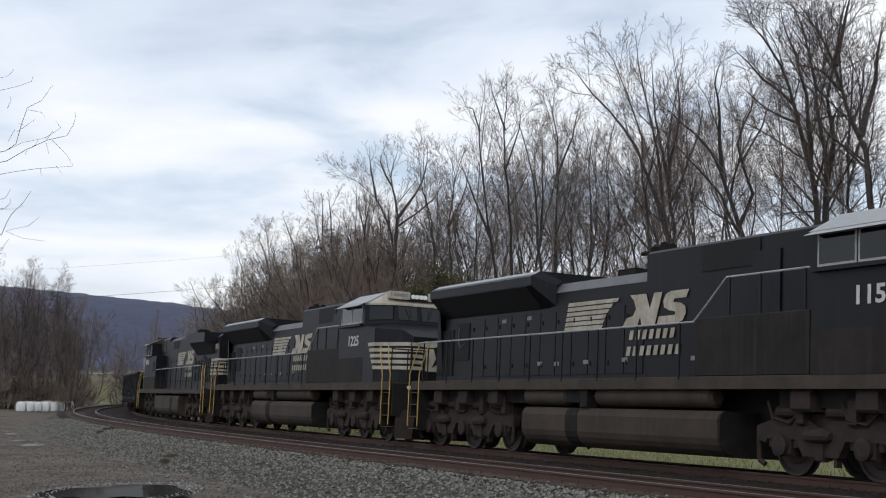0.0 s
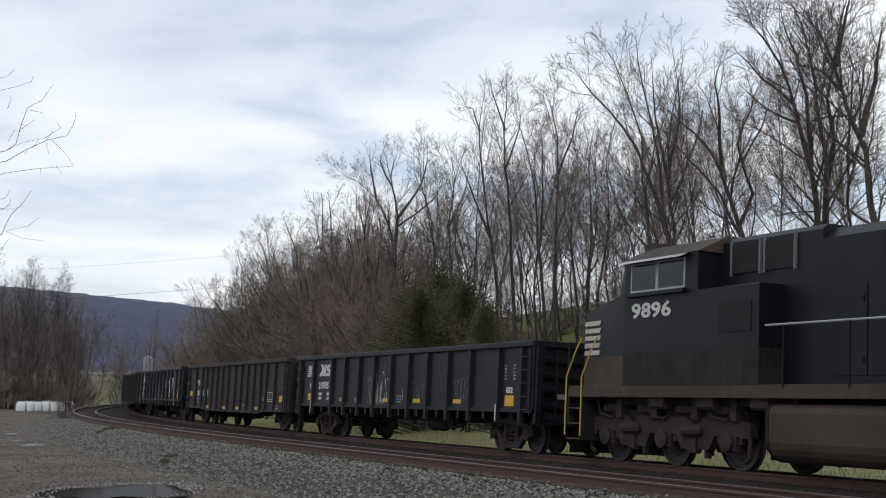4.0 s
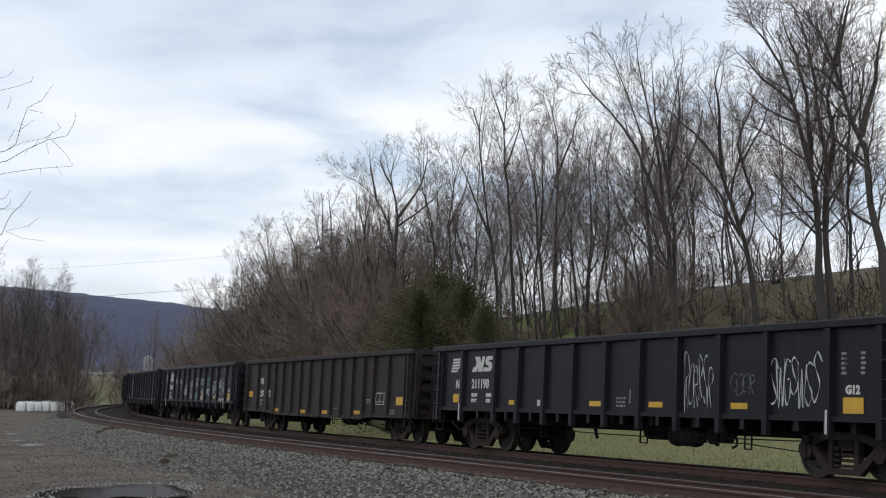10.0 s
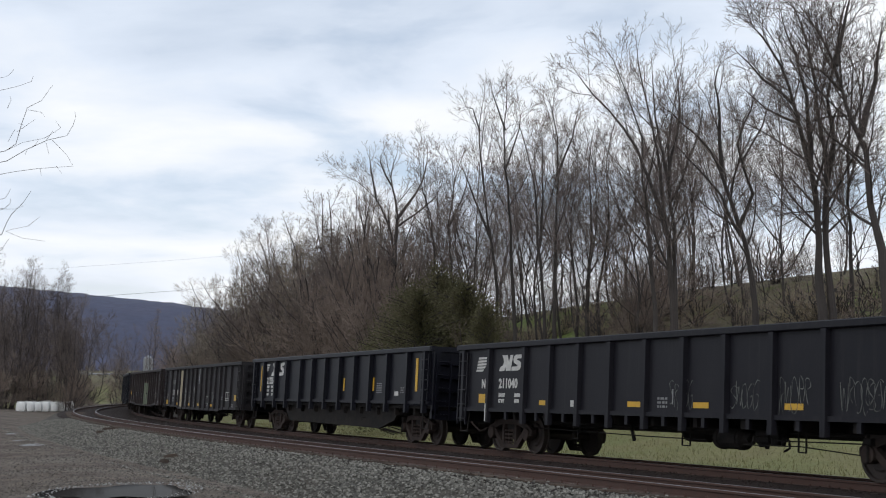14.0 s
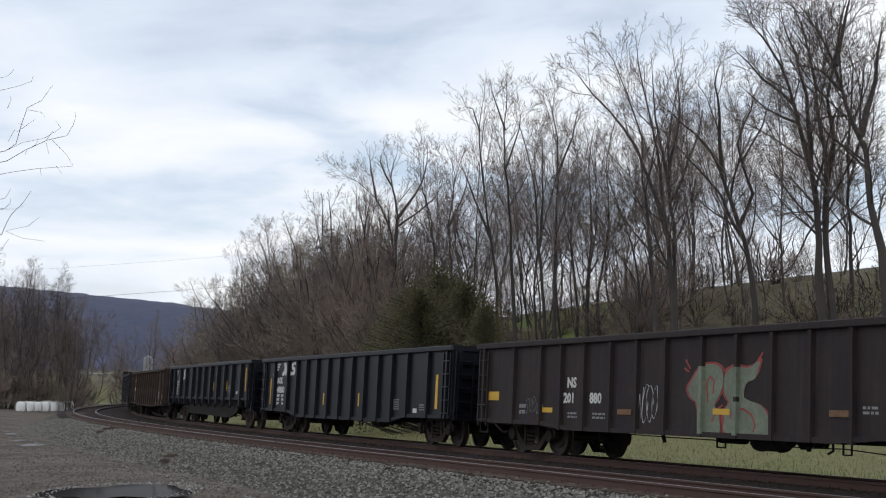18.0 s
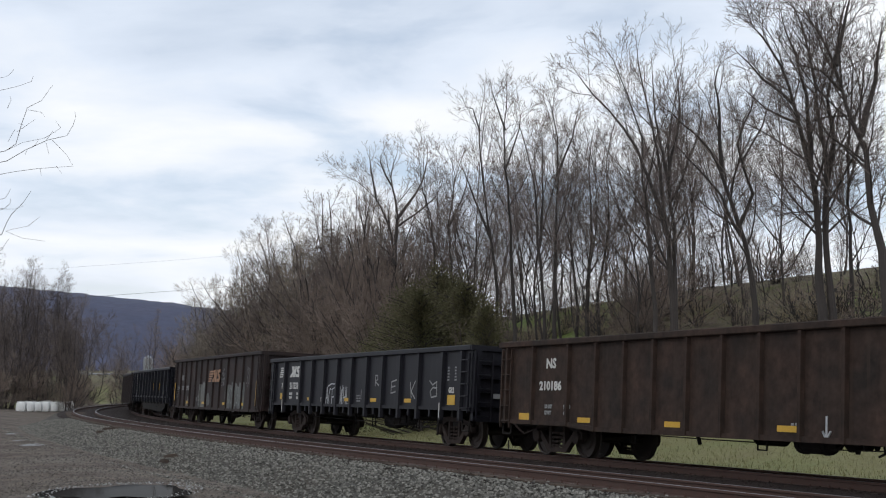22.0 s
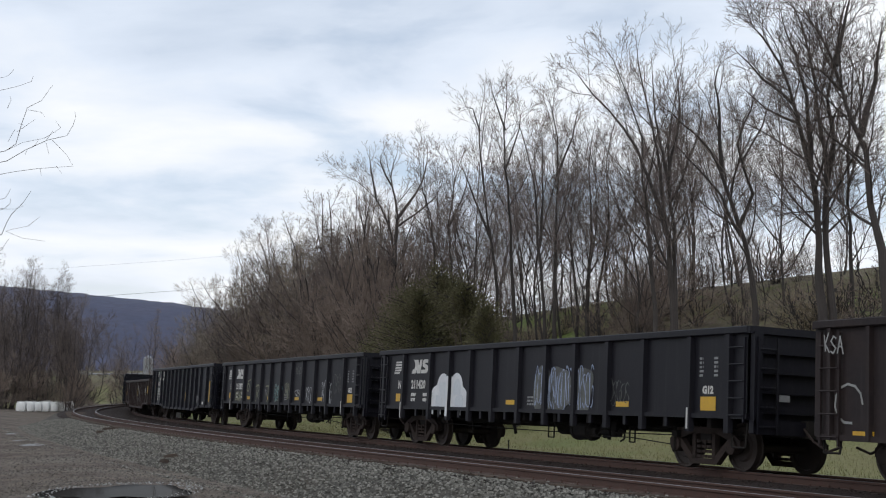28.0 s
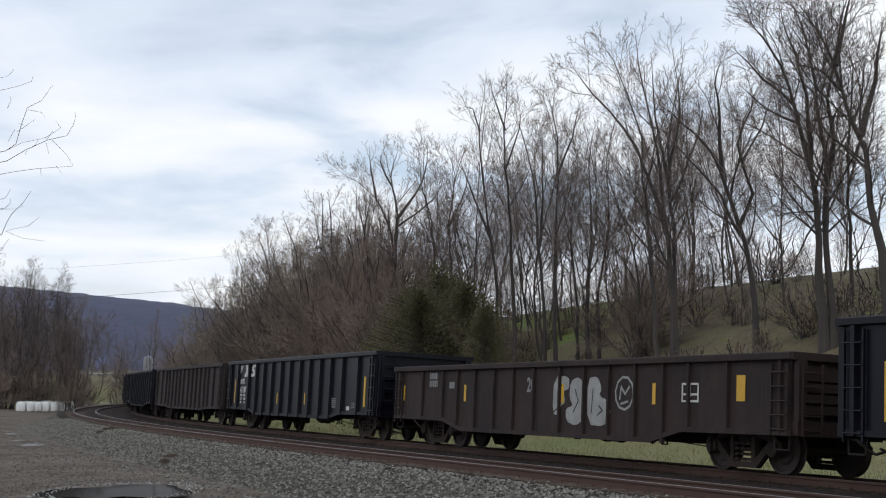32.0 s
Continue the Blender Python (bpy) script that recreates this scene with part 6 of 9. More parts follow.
def dress_post(car, number, seed, strips=(-4.4, -0.72, 1.55, 4.2)):
    """White emblem, number and yellow strips of the black post-side cars."""
    y = -1.505
    if number:
        emblem(car, -7.68, 1.95, 0.38, y, gap=3.22)
        letters("NS", 0.22, -7.36, 1.54, y, car, "white_mark", squeeze=0.9)
        letters(number, 0.23, -6.44, 1.54, y, car, "white_mark", "car_number", squeeze=1.0, label="white painted car number")
    for zz, ta, tb in ((1.33, "LD LMT", "224300"), (1.19, "LT WT", "61700")):
        letters(ta, 0.075, -6.42, zz, y, car, "white_mark", "stencil", squeeze=0.9)
        letters(tb, 0.075, -5.62, zz, y, car, "white_mark", "stencil", squeeze=0.9)
    plate_mark(car, -7.48, -7.02, 1.17, 1.39, y, "yellow_mark", "placard", "yellow reflective placard")
    for x in strips:
        plate_mark(car, x, x + 0.48, 1.14, 1.25, y, "yellow_mark")
    plate_mark(car, -3.0, -2.75, 1.12, 1.26, y, "white_mark", "label_plate", "small white label")
    plate_mark(car, 7.15, 7.62, 1.10, 1.36, y, "yellow_mark", "placard", "yellow reflective placard")
    letters("G12", 0.14, 7.2, 1.42, y, car, "white_mark", "class_mark", label="white class lettering")
    bars(car, 7.1, 2.1, y, 0.12, 5, seed=seed + 2)
    bars(car, 7.55, 2.1, y, 0.12, 5, seed=seed + 3)
    bars(car, 0.35, 1.34, y, 0.34, 3, seed=seed + 4)
    plate_mark(car, -6.95, -6.9, 0.72, 1.15, y - 0.1, "white_mark", "stripe", "thin white stripe")
    plate_mark(car, 6.83, 6.88, 0.75, 1.15, y - 0.1, "white_mark", "stripe", "thin white stripe")
    plate_mark(car, 1.0, 1.03, 1.2, 1.5, y - 0.1, "grey_mark", "stripe", "thin white stripe")
    part("end_label", Shape().box(HALF + 0.13, HALF + 0.137, -0.95, -0.7, 1.3, 1.42), M["grey_mark"], car, "small white label")


def dress_mill(car, front, back, seed, tail="", strips=((-4.32, 0.72), (-1.22, 0.71), (1.12, 0.72), (4.18, 0.75)), faded=(), head=(-8.1, 1.24), foot=(7.38, 1.06), box=5.75, small=-6.5):
    """Marks of the thin-ribbed cars; strips: middle and foot of each reflector; head, foot: the two placards."""
    y = -1.485
    if front:
        letters(front, 0.24, -6.5, 1.26, y, car, "white_mark", "car_number", squeeze=0.92, label="worn white car number")
        letters(back, 0.24, -5.65, 1.26, y, car, "white_mark", "car_number", squeeze=0.92, label="worn white car number")
        letters("NS", 0.23, -6.55, 1.74, y, car, "white_mark", "initial", squeeze=1.05)
    if tail:
        letters(tail, 0.36, -4.5, 1.21, y, car, "white_mark", "mark", squeeze=0.75)
    for zz, ta, tb in ((1.08, "LD LMT", "219300"), (0.94, "LT WT", "66700")):
        letters(ta, 0.075, small, zz, y, car, "grey_mark", "stencil", squeeze=0.9)
        letters(tb, 0.075, small + 0.84, zz, y, car, "grey_mark", "stencil", squeeze=0.9)
    plate_mark(car, head[0], head[0] + 0.55, head[1], head[1] + 0.21, y, "yellow_mark", "placard", "yellow reflective placard")
    for i, (x, z) in enumerate(strips):
        plate_mark(car, x - 0.26, x + 0.26, z, z + 0.11, y - (0.016 if i in faded else 0.0), "faded_mark" if i in faded else "yellow_mark", label="grimy orange reflective strip" if i in faded else "yellow reflective strip")
    plate_mark(car, foot[0], foot[0] + 0.53, foot[1], foot[1] + 0.23, y, "yellow_mark", "placard", "yellow reflective placard")
    plate_mark(car, 8.05, 8.2, 1.0, 1.12, y, "grey_mark", "label_plate", "small pale label")
    for a, b, c, d in ((0, 0.68, 1.39, 1.41), (0, 0.68, 1.06, 1.08), (0, 0.02, 1.06, 1.41), (0.66, 0.68, 1.06, 1.41), (0.33, 0.35, 1.14, 1.41), (0, 0.68, 1.13, 1.15)):
        plate_mark(car, box + a, box + b, c, d, y, "white_mark", "stencil_box", "white stencilled frame")
    bars(car, 4.95, 1.22, y, 0.35, 2, seed=seed + 2)
    bars(car, 2.0, 0.92, y, 0.3, 1, seed=seed + 5)
    bars(car, 6.9, 0.92, y, 0.4, 2, seed=seed + 6)


def dress_tub(car, line1, line2, seed, tub=True):
    y = -1.507
    z0, h = 2.02, 0.47
    for i in range(5):
        za, zb = z0 + h * 0.2 * i, z0 + h * (0.2 * i + 0.135)
        part("emblem_stripe", Shape().plate([(-7.42 + 0.035 * i, za), (-7.06, za), (-7.06, zb), (-7.4 + 0.035 * i, zb)], y - 0.004, y), M["white_mark"], car, "white painted stripe")
        if i > 1:
            part("emblem_stripe", Shape().plate([(-6.94, za), (-6.86 + 0.08 * (i - 1), za), (-6.82 + 0.09 * (i - 1), zb), (-6.94, zb)], y - 0.004, y), M["white_mark"], car, "white painted stripe")
    for ox, wide, pts in ((-6.34, 0.84, EMBLEM[0]), (-6.05, 0.88, EMBLEM[1])):
        part("emblem_block", Shape().plate([(ox + (a + 0.08 * b) * h * wide, z0 + b * h) for a, b in pts], y - 0.004, y), M["white_mark"], car, "white painted emblem block")
    if line1:
        letters(line1, 0.22, -6.84, 1.74, y, car, "white_mark", "initial", squeeze=0.95)
    letters(line2, 0.23, -6.85, 1.40 if line1 else 1.74, y, car, "white_mark", "car_number", squeeze=1.12 if line1 else 1.0, label="white painted car number")
    if not line1:
        letters("NS", 0.23, -7.5, 1.74, y, car, "white_mark", "initial", squeeze=0.8)
    for i, (ta, tb) in enumerate((("LD LMT", "224500"), ("LT WT", "61500"), ("CU FT", "2791")) if line1 else (("LD LMT", "231800"), ("LT WT", "64000"), ("CU FT", "2796"))):
        zz = (1.26 if line1 else 1.58) - 0.14 * i
        letters(ta, 0.075, -6.8, zz, y, car, "white_mark", "stencil", squeeze=0.85)
        letters(tb, 0.075, -6.03, zz, y, car, "white_mark", "stencil", squeeze=0.85, align="RIGHT")
    lo = 1.45 if tub else 0.98
    plate_mark(car, -7.66, -7.56, lo, lo + 0.95, y, "yellow_mark")
    plate_mark(car, 7.5, 7.66, lo, lo + 0.92, y, "yellow_mark")
    for x in (-4.5, -1.66, 1.62, 4.22):
        plate_mark(car, x, x + 0.11, lo + 0.02, lo + 0.42, y, "yellow_mark")
    plate_mark(car, 6.0, 6.28, lo - 0.12, lo, y, "white_mark", "label_plate", "small white label")
    bars(car, 4.55, lo + 0.25, y, 0.42, 5, h=0.035, gap=0.03, seed=seed + 1)
    bars(car, 6.45, lo + 0.12, y, 0.42, 3, h=0.035, gap=0.03, seed=seed + 2)


# front to back: kind, paint, middle of the car along the train, then its own marks
BLACK = "black steel gondola car with white emblem"
BROWN = "weathered brown-black gondola car with thin ribs"
NEWER = "newer black gondola car with upright yellow strips"
c = gondola("post", "paint_black", -62.80, BLACK + ", small white scrawl")
dress_post(c, "210705", 1)
scribble(c, -1.95, 1.0, 1.6, 1.0, -1.51, "spray_white", 4, 6, 0.04)
scribble(c, 1.4, 1.1, 1.0, 0.6, -1.51, "spray_grey", 5, 4)
scribble(c, 4.3, 1.2, 0.9, 0.6, -1.51, "spray_grey", 6, 4)
c = gondola("mill", "paint_brownblack", -81.05, BROWN + " and worn white numbers")
dress_mill(c, "201", "145", 2, "P")
scribble(c, -2.9, 1.3, 0.6, 0.35, -1.488, "spray_grey", 8, 3, 0.05)
c = gondola("post", "paint_black", -99.70, BLACK + " and large white sprayed letters")
dress_post(c, "210617", 3)
for pts in ([(2.9, 1.7), (3.3, 2.0)], [(2.9, 1.7), (3.7, 1.62)], [(3.9, 1.85), (4.25, 1.95), (4.6, 1.35)], [(4.3, 2.1), (4.5, 1.3), (4.85, 1.45), (4.95, 2.0)], [(5.3, 1.15), (5.35, 2.15), (5.75, 1.95), (5.4, 1.6)], [(6.6, 2.1), (6.1, 1.9), (5.95, 1.25), (6.55, 1.2)]):
    part("graffiti", Shape().path([(x, -1.512, z) for x, z in pts], 0.022, 4), M["spray_white"], c, "thin white sprayed letter stroke")
scribble(c, 2.0, 1.2, 0.35, 0.9, -1.51, "spray_white", 13, 2, 0.04)
scribble(c, -7.9, 1.6, 0.3, 0.7, -1.51, "spray_olive", 14, 3, 0.04)
c = gondola("mill", "paint_charcoal", -118.33, BROWN + " and white patches")
dress_mill(c, "", "", 4, strips=((-6.02, 1.07), (-3.01, 1.03), (0.2, 0.94), (2.3, 0.92)), faded=(3,), small=-5.25)
for x0, x1, z0, z1 in ((-6.6, -5.67, 1.68, 1.96), (-6.44, -5.65, 1.25, 1.52), (-5.24, -4.82, 1.25, 1.52)):
    plate_mark(c, x0, x1, z0, z1, -1.486, "white_mark", "number_patch", "white painted patch")
for t, x, z in (("NS", -6.38, 1.71), ("2100", -6.4, 1.28), ("37", -5.2, 1.28)):
    letters(t, 0.21, x, z, -1.494, c, "underframe", "car_number", 0.95, label="black stencilled number")
plate_mark(c, 0.56, 0.63, 1.42, 2.0, -1.486, "white_mark", "stripe", "thin sprayed stripe")
scribble(c, 6.0, 1.0, 0.8, 0.5, -1.488, "spray_grey", 15, 3)
c = gondola("post", "paint_black", -136.90, BLACK + " and white sprayed tags")
dress_post(c, "211198", 5)
scribble(c, 2.75, 1.05, 0.9, 1.1, -1.51, "spray_white", 17, 5, 0.035)
scribble(c, 5.3, 1.15, 1.3, 1.0, -1.51, "spray_white", 18, 6, 0.05)
scribble(c, 4.2, 1.4, 0.7, 0.4, -1.51, "spray_grey", 19, 3)
c = gondola("mill", "paint_brownblack", -155.60, BROWN + " and worn white numbers")
dress_mill(c, "201", "142", 6)
c = gondola("post", "paint_black", -174.27, BLACK + " and white and teal tags")
dress_post(c, "210611", 7)
for i, (x, z, w, h, mat, n) in enumerate(((-4.85, 1.75, 0.7, 0.35, "spray_white", 4), (-3.78, 1.8, 0.86, 0.24, "spray_white", 4), (-3.76, 1.4, 0.82, 0.34, "spray_grey", 4), (-2.46, 1.21, 0.85, 0.55, "spray_white", 5),
                                          (-1.14, 1.49, 0.86, 0.45, "spray_white", 4), (-1.1, 1.05, 0.74, 0.38, "spray_white", 3), (0.22, 1.61, 0.74, 0.43, "spray_white", 3), (0.14, 1.04, 0.86, 0.37, "spray_teal", 4),
                                          (1.36, 1.73, 1.0, 0.29, "spray_white", 4), (1.5, 1.24, 0.8, 0.37, "spray_white", 4), (1.42, 1.03, 0.96, 0.14, "spray_white", 7), (2.74, 1.66, 0.92, 0.46, "spray_teal", 4), (2.8, 1.25, 0.88, 0.35, "spray_white", 4),
                                          (4.1, 1.12, 0.72, 0.82, "spray_white", 3), (5.3, 1.29, 1.1, 0.7, "spray_white", 4), (5.4, 1.0, 1.22, 0.16, "spray_white", 9), (7.05, 1.01, 0.72, 0.18, "spray_white", 5), (6.46, 1.44, 0.12, 0.35, "spray_white", 1), (-6.3, 1.0, 0.9, 0.14, "spray_white", 6))):
    scribble(c, x, z, w, h, -1.51, mat, 40 + i, n, 0.06)
c = gondola("post", "paint_black", -193.15, BLACK + " and faint sprayed tags")
dress_post(c, "211040", 9)
for i, x in enumerate((0.75, 2.7, 4.05, 5.6, 6.2)):
    scribble(c, x, 1.1, 0.8, 0.6, -1.51, "spray_grey", 70 + i, 4, 0.03)
c = gondola("tub", "paint_newblack", -212.10, NEWER + " and recessed side")
dress_tub(c, "", "212254", 10)
c = gondola("mill", "paint_charcoal", -231.15, BROWN + ", white letters, pale panel")
dress_mill(c, "", "", 11, strips=((-5.06, 0.78), (-2.06, 0.78), (0.12, 0.78), (2.9, 0.78)), head=(-8.3, 0.8))
letters("2008", 0.26, -6.52, 1.27, -1.487, c, "spray_dull", "car_number", 1.1, label="white painted car number")
letters("00", 0.26, -5.3, 1.27, -1.487, c, "white_mark", "car_number", 1.0, label="white painted car number")
bars(c, -6.6, 2.0, -1.487, 0.7, 1, "spray_grey", 0.2, seed=44, name="initial")
part("panel", Shape().box(-4.47, -3.62, -1.5, -1.486, 0.68, 2.45), M["peeling"], c, "pale peeling replacement panel")
stroke(c, [[(-3.20, 0.78), (-3.16, 1.58)], [(-2.86, 1.62), (-3.15, 1.15), (-3.08, 1.12), (-2.80, 0.8)], [(-3.40, 0.85), (-3.30, 0.98)],
           [(-0.96, 1.58), (-0.92, 0.78)], [(-1.08, 1.5), (-0.96, 1.62), (-0.68, 1.6), (-0.54, 1.42), (-0.68, 1.22), (-0.94, 1.2)], [(-1.08, 0.95), (-0.92, 0.72), (-0.76, 0.95)]], -1.49, "spray_dull", 0.055)
stroke(c, [[(-2.03, 1.4), (-2.13, 1.1), (-1.98, 0.88), (-1.80, 0.95), (-1.76, 1.3), (-1.90, 1.5), (-2.06, 1.42)], [(-2.08, 1.15), (-1.78, 1.2)], [(-1.92, 1.5), (-1.96, 0.9)],
           [(0.50, 1.25), (0.48, 0.85), (0.68, 0.88), (0.74, 1.05), (0.54, 1.2)], [(2.12, 1.2), (1.87, 1.22), (1.80, 0.95), (1.97, 0.8), (2.22, 0.85)],
           [(3.07, 1.4), (3.17, 0.98), (3.30, 1.25), (3.42, 0.98), (3.54, 1.42)], [(4.37, 0.85), (4.42, 1.3), (4.57, 1.0), (4.72, 1.32), (4.78, 0.85)], [(-7.93, 1.05), (-7.88, 1.35), (-7.73, 1.25), (-7.88, 1.15)], [(-7.38, 1.1), (-7.28, 0.9), (-7.18, 1.05), (-7.08, 0.9), (-6.98, 1.12)]], -1.49, "spray_dull", 0.035)
plate_mark(c, 0.02, 0.07, 1.8, 2.45, -1.49, "spray_white", "stripe", "thin sprayed stripe")
c = gondola("mill", "paint_brownblack", -249.80, BROWN + " and pale red-edged graffiti")
dress_mill(c, "", "", 12, strips=((-5.2, 0.98), (-1.97, 0.98), (4.45, 1.04)), faded=(1, 2), foot=(7.6, 0.93), box=5.97)
for t, x, z in (("NS", -4.32, 1.55), ("201", -4.46, 1.21), ("880", -3.36, 1.21)):
    letters(t, 0.22, x, z, -1.488, c, "white_mark", "car_number", 1.05, label="worn white painted car number")
bars(c, -4.26, 1.0, -1.487, 0.4, 2, seed=61)
bars(c, -3.22, 1.0, -1.487, 0.5, 2, seed=62)
P_FORM = [(0.57, 0.64), (0.54, 1.25), (0.30, 1.34), (0.21, 1.53), (0.38, 1.70), (0.52, 1.86), (0.75, 1.97), (1.06, 1.97), (1.28, 1.88), (1.34, 1.62), (1.20, 1.36), (1.03, 1.2), (1.18, 1.11), (1.28, 0.64)]
S_FORM = [(1.30, 0.64), (1.32, 1.10), (1.53, 1.26), (1.40, 1.35), (1.32, 1.55), (1.38, 1.83), (1.70, 1.94), (2.06, 1.86), (2.40, 2.06), (2.27, 1.68), (1.98, 1.62), (1.90, 1.36), (2.05, 1.30), (2.43, 1.22), (2.67, 0.97), (2.71, 0.64)]
for form in (P_FORM, S_FORM):
    mx, mz = sum(a for a, b in form) / len(form), sum(b for a, b in form) / len(form)
    blob(c, [(mx + (a - mx) * 1.13, max(0.64, mz + (b - mz) * 1.08)) for a, b in form], -1.484, "spray_red", label="red sprayed outline")
    blob(c, form, -1.489, "spray_mint", label="pale green sprayed letter")
for x, spans in ((0.7, ((0.66, 1.93),)), (1.75, ((0.66, 1.27), (1.36, 1.9)))):
    for z0, z1 in spans:
        part("graffiti", Shape().box(x - 0.053, x + 0.053, -1.576, -1.489, z0, z1), M["spray_mint"], c, "pale green spray paint on the rib")
stroke(c, [[(0.86, 1.25), (0.82, 1.62), (0.92, 1.74), (1.04, 1.66), (1.02, 1.42)], [(1.0, 0.9), (1.12, 1.12), (1.3, 1.2)], [(1.55, 0.98), (1.62, 1.12), (1.92, 1.14), (2.16, 1.04), (2.26, 0.86), (2.2, 0.74)], [(1.75, 1.7), (1.62, 1.55), (1.66, 1.4)], [(1.32, 0.7), (1.34, 1.0)], [(0.14, 2.06), (0.28, 1.9)], [(0.1, 1.9), (0.24, 1.84)], [(2.44, 2.14), (2.3, 2.0)]], -1.4935, "spray_red", 0.04, "red sprayed stroke")
plate_mark(c, 1.03, 1.53, 1.03, 1.14, -1.496, "yellow_mark")
scribble(c, -1.5, 0.85, 0.7, 0.8, -1.488, "spray_white", 81, 3, 0.03)
scribble(c, -6.2, 0.95, 0.6, 0.4, -1.488, "spray_grey", 82, 3, 0.04)
c = gondola("aok", "paint_newblack", -268.50, NEWER)
dress_tub(c, "AOK", "40800", 13, False)
c = gondola("tub", "paint_newblack", -287.32, NEWER + " and recessed side")
dress_tub(c, "", "212291", 14)
c = gondola("wide", "paint_brown", -306.30, "rusty brown steel gondola car with thin ribs and white number")
dress_mill(c, "", "", 15, strips=((-4.78, 0.78), (-1.49, 0.76), (1.9, 0.76), (4.9, 0.78)), head=(-7.7, 0.74))
letters("210186", 0.2, -6.78, 1.49, -1.487, c, "white_mark", "car_number", 1.2, label="white painted car number")
letters("NS", 0.22, -6.5, 1.99, -1.487, c, "white_mark", "initial", 1.2)
part("graffiti", Shape().path([(2.9, -1.49, 1.05), (2.9, -1.49, 0.66), (2.8, -1.49, 0.8), (2.9, -1.49, 0.66), (3.0, -1.49, 0.8)], 0.02, 4), M["spray_white"], c, "white sprayed arrow")
c = gondola("post", "paint_black", -325.10, BLACK + " and white sprayed letters")
dress_post(c, "211333", 16)
hand_lettered(c, "ACET", -2.5, 0.99, 1.15, 0.58, -1.508, "spray_white", 0.04)
stroke(c, [[(-2.3, 1.62), (-2.0, 1.7), (-1.6, 1.68)]], -1.508, "spray_white", 0.04)
hand_lettered(c, "WHU", -1.15, 1.0, 0.9, 0.6, -1.508, "spray_white", 0.04)
for ch, x, z, w, h in (("R", 1.85, 1.6, 0.42, 0.32), ("E", 3.15, 1.4, 0.5, 0.34), ("K", 4.55, 1.24, 0.55, 0.45), ("d", 5.95, 1.28, 0.62, 0.48)):
    hand_lettered(c, ch, x, z, w, h, -1.508, "spray_dull", 0.042)
c = gondola("tall", "paint_darkbrown", -343.60, "tall dark brown steel gondola car with grey sprayed letters")
y = -1.508
letters("189", 0.22, -6.9, 1.5, y, c, "grey_mark", "car_number", 1.25, label="faded painted car number")
letters("890", 0.22, -5.74, 1.5, y, c, "grey_mark", "car_number", 1.25, label="faded painted car number")
letters("NS", 0.25, -6.93, 1.98, y, c, "grey_mark", "initial", 1.05, label="faded painted initials")
for x in (-5.53, -1.98, 2.2, 5.4):
    plate_mark(c, x, x + 0.5, 0.88, 0.98, y - 0.012, "yellow_mark")
stroke(c, [[(-5.66, 1.02), (-5.56, 0.72), (-5.48, 1.08), (-5.38, 0.70), (-5.30, 1.2), (-5.24, 0.68), (-5.14, 1.26), (-5.08, 0.7), (-4.96, 1.24), (-4.94, 0.72)]], y, "spray_dull", 0.03)
plate_mark(c, -8.1, -7.98, 1.0, 1.85, y - 0.1, "yellow_mark")
plate_mark(c, 7.75, 7.9, 0.9, 1.85, y, "yellow_mark")
emblem(c, -0.5, 1.85, 0.52, y - 0.09, "orange_mark", 1.45)
blob(c, [(-2.5, 0.70), (-2.62, 1.1), (-2.66, 1.6), (-2.45, 1.78), (-2.2, 1.72), (-1.8, 1.92), (-1.62, 1.8), (-1.3, 1.85), (-1.25, 1.2), (-1.3, 0.7)], y, "spray_ash", label="mottled pale grey painted patch")
part("graffiti", Shape().box(-2.473, -2.367, -1.586, -1.509, 0.72, 1.76), M["spray_ash"], c, "pale grey spray paint on the rib")
blob(c, [(-1.15, 0.8), (-1.1, 1.25), (-0.85, 1.42), (-0.55, 1.3), (-0.35, 0.85)], y, "spray_grey")
blob(c, balloon(3.1, 1.22, 1.1, 1.1, 20), y, "spray_grey")
blob(c, balloon(4.2, 1.25, 1.2, 1.2, 21), y, "spray_grey")
blob(c, [(4.72, 0.72), (4.8, 1.4), (5.0, 1.85), (5.35, 1.75), (5.9, 1.86), (6.0, 1.3), (5.9, 0.7), (5.3, 0.66)], y, "spray_grey")
scribble(c, 2.75, 0.8, 3.1, 0.95, y - 0.006, "spray_dull", 101, 9, 0.04)
scribble(c, 1.7, 1.6, 0.6, 0.8, y - 0.006, "grey_mark", 102, 4, 0.04)
scribble(c, 6.2, 1.6, 0.7, 0.8, y - 0.006, "grey_mark", 103, 4, 0.04)
scribble(c, -7.98, 1.5, 0.8, 0.25, y, "spray_dull", 104, 5, 0.028)
scribble(c, -8.15, 1.1, 0.5, 0.4, y, "spray_dull", 106, 4, 0.028)
scribble(c, -3.36, 1.0, 0.66, 0.25, y, "spray_dull", 107, 3, 0.028)
c = gondola("tub", "paint_newblack", -362.30, NEWER + " and recessed side")
dress_tub(c, "", "212320", 18)
c = gondola("sparse", "paint_brownblack", -381.00, BROWN + " and greenish graffiti")
y = -1.486
letters("190", 0.2, -7.02, 1.65, y, c, "white_mark", "car_number", 1.0, label="white painted car number")
letters("059", 0.2, -5.88, 1.65, y, c, "white_mark", "car_number", 1.15, label="white painted car number")
letters("NS", 0.22, -7.04, 2.12, y, c, "white_mark", "initial", 1.1)
for x in (-7.8, -4.63, -2.1, 1.2, 4.2, 7.0):
    plate_mark(c, x, x + 0.48, 0.71, 0.82, y, "yellow_mark")
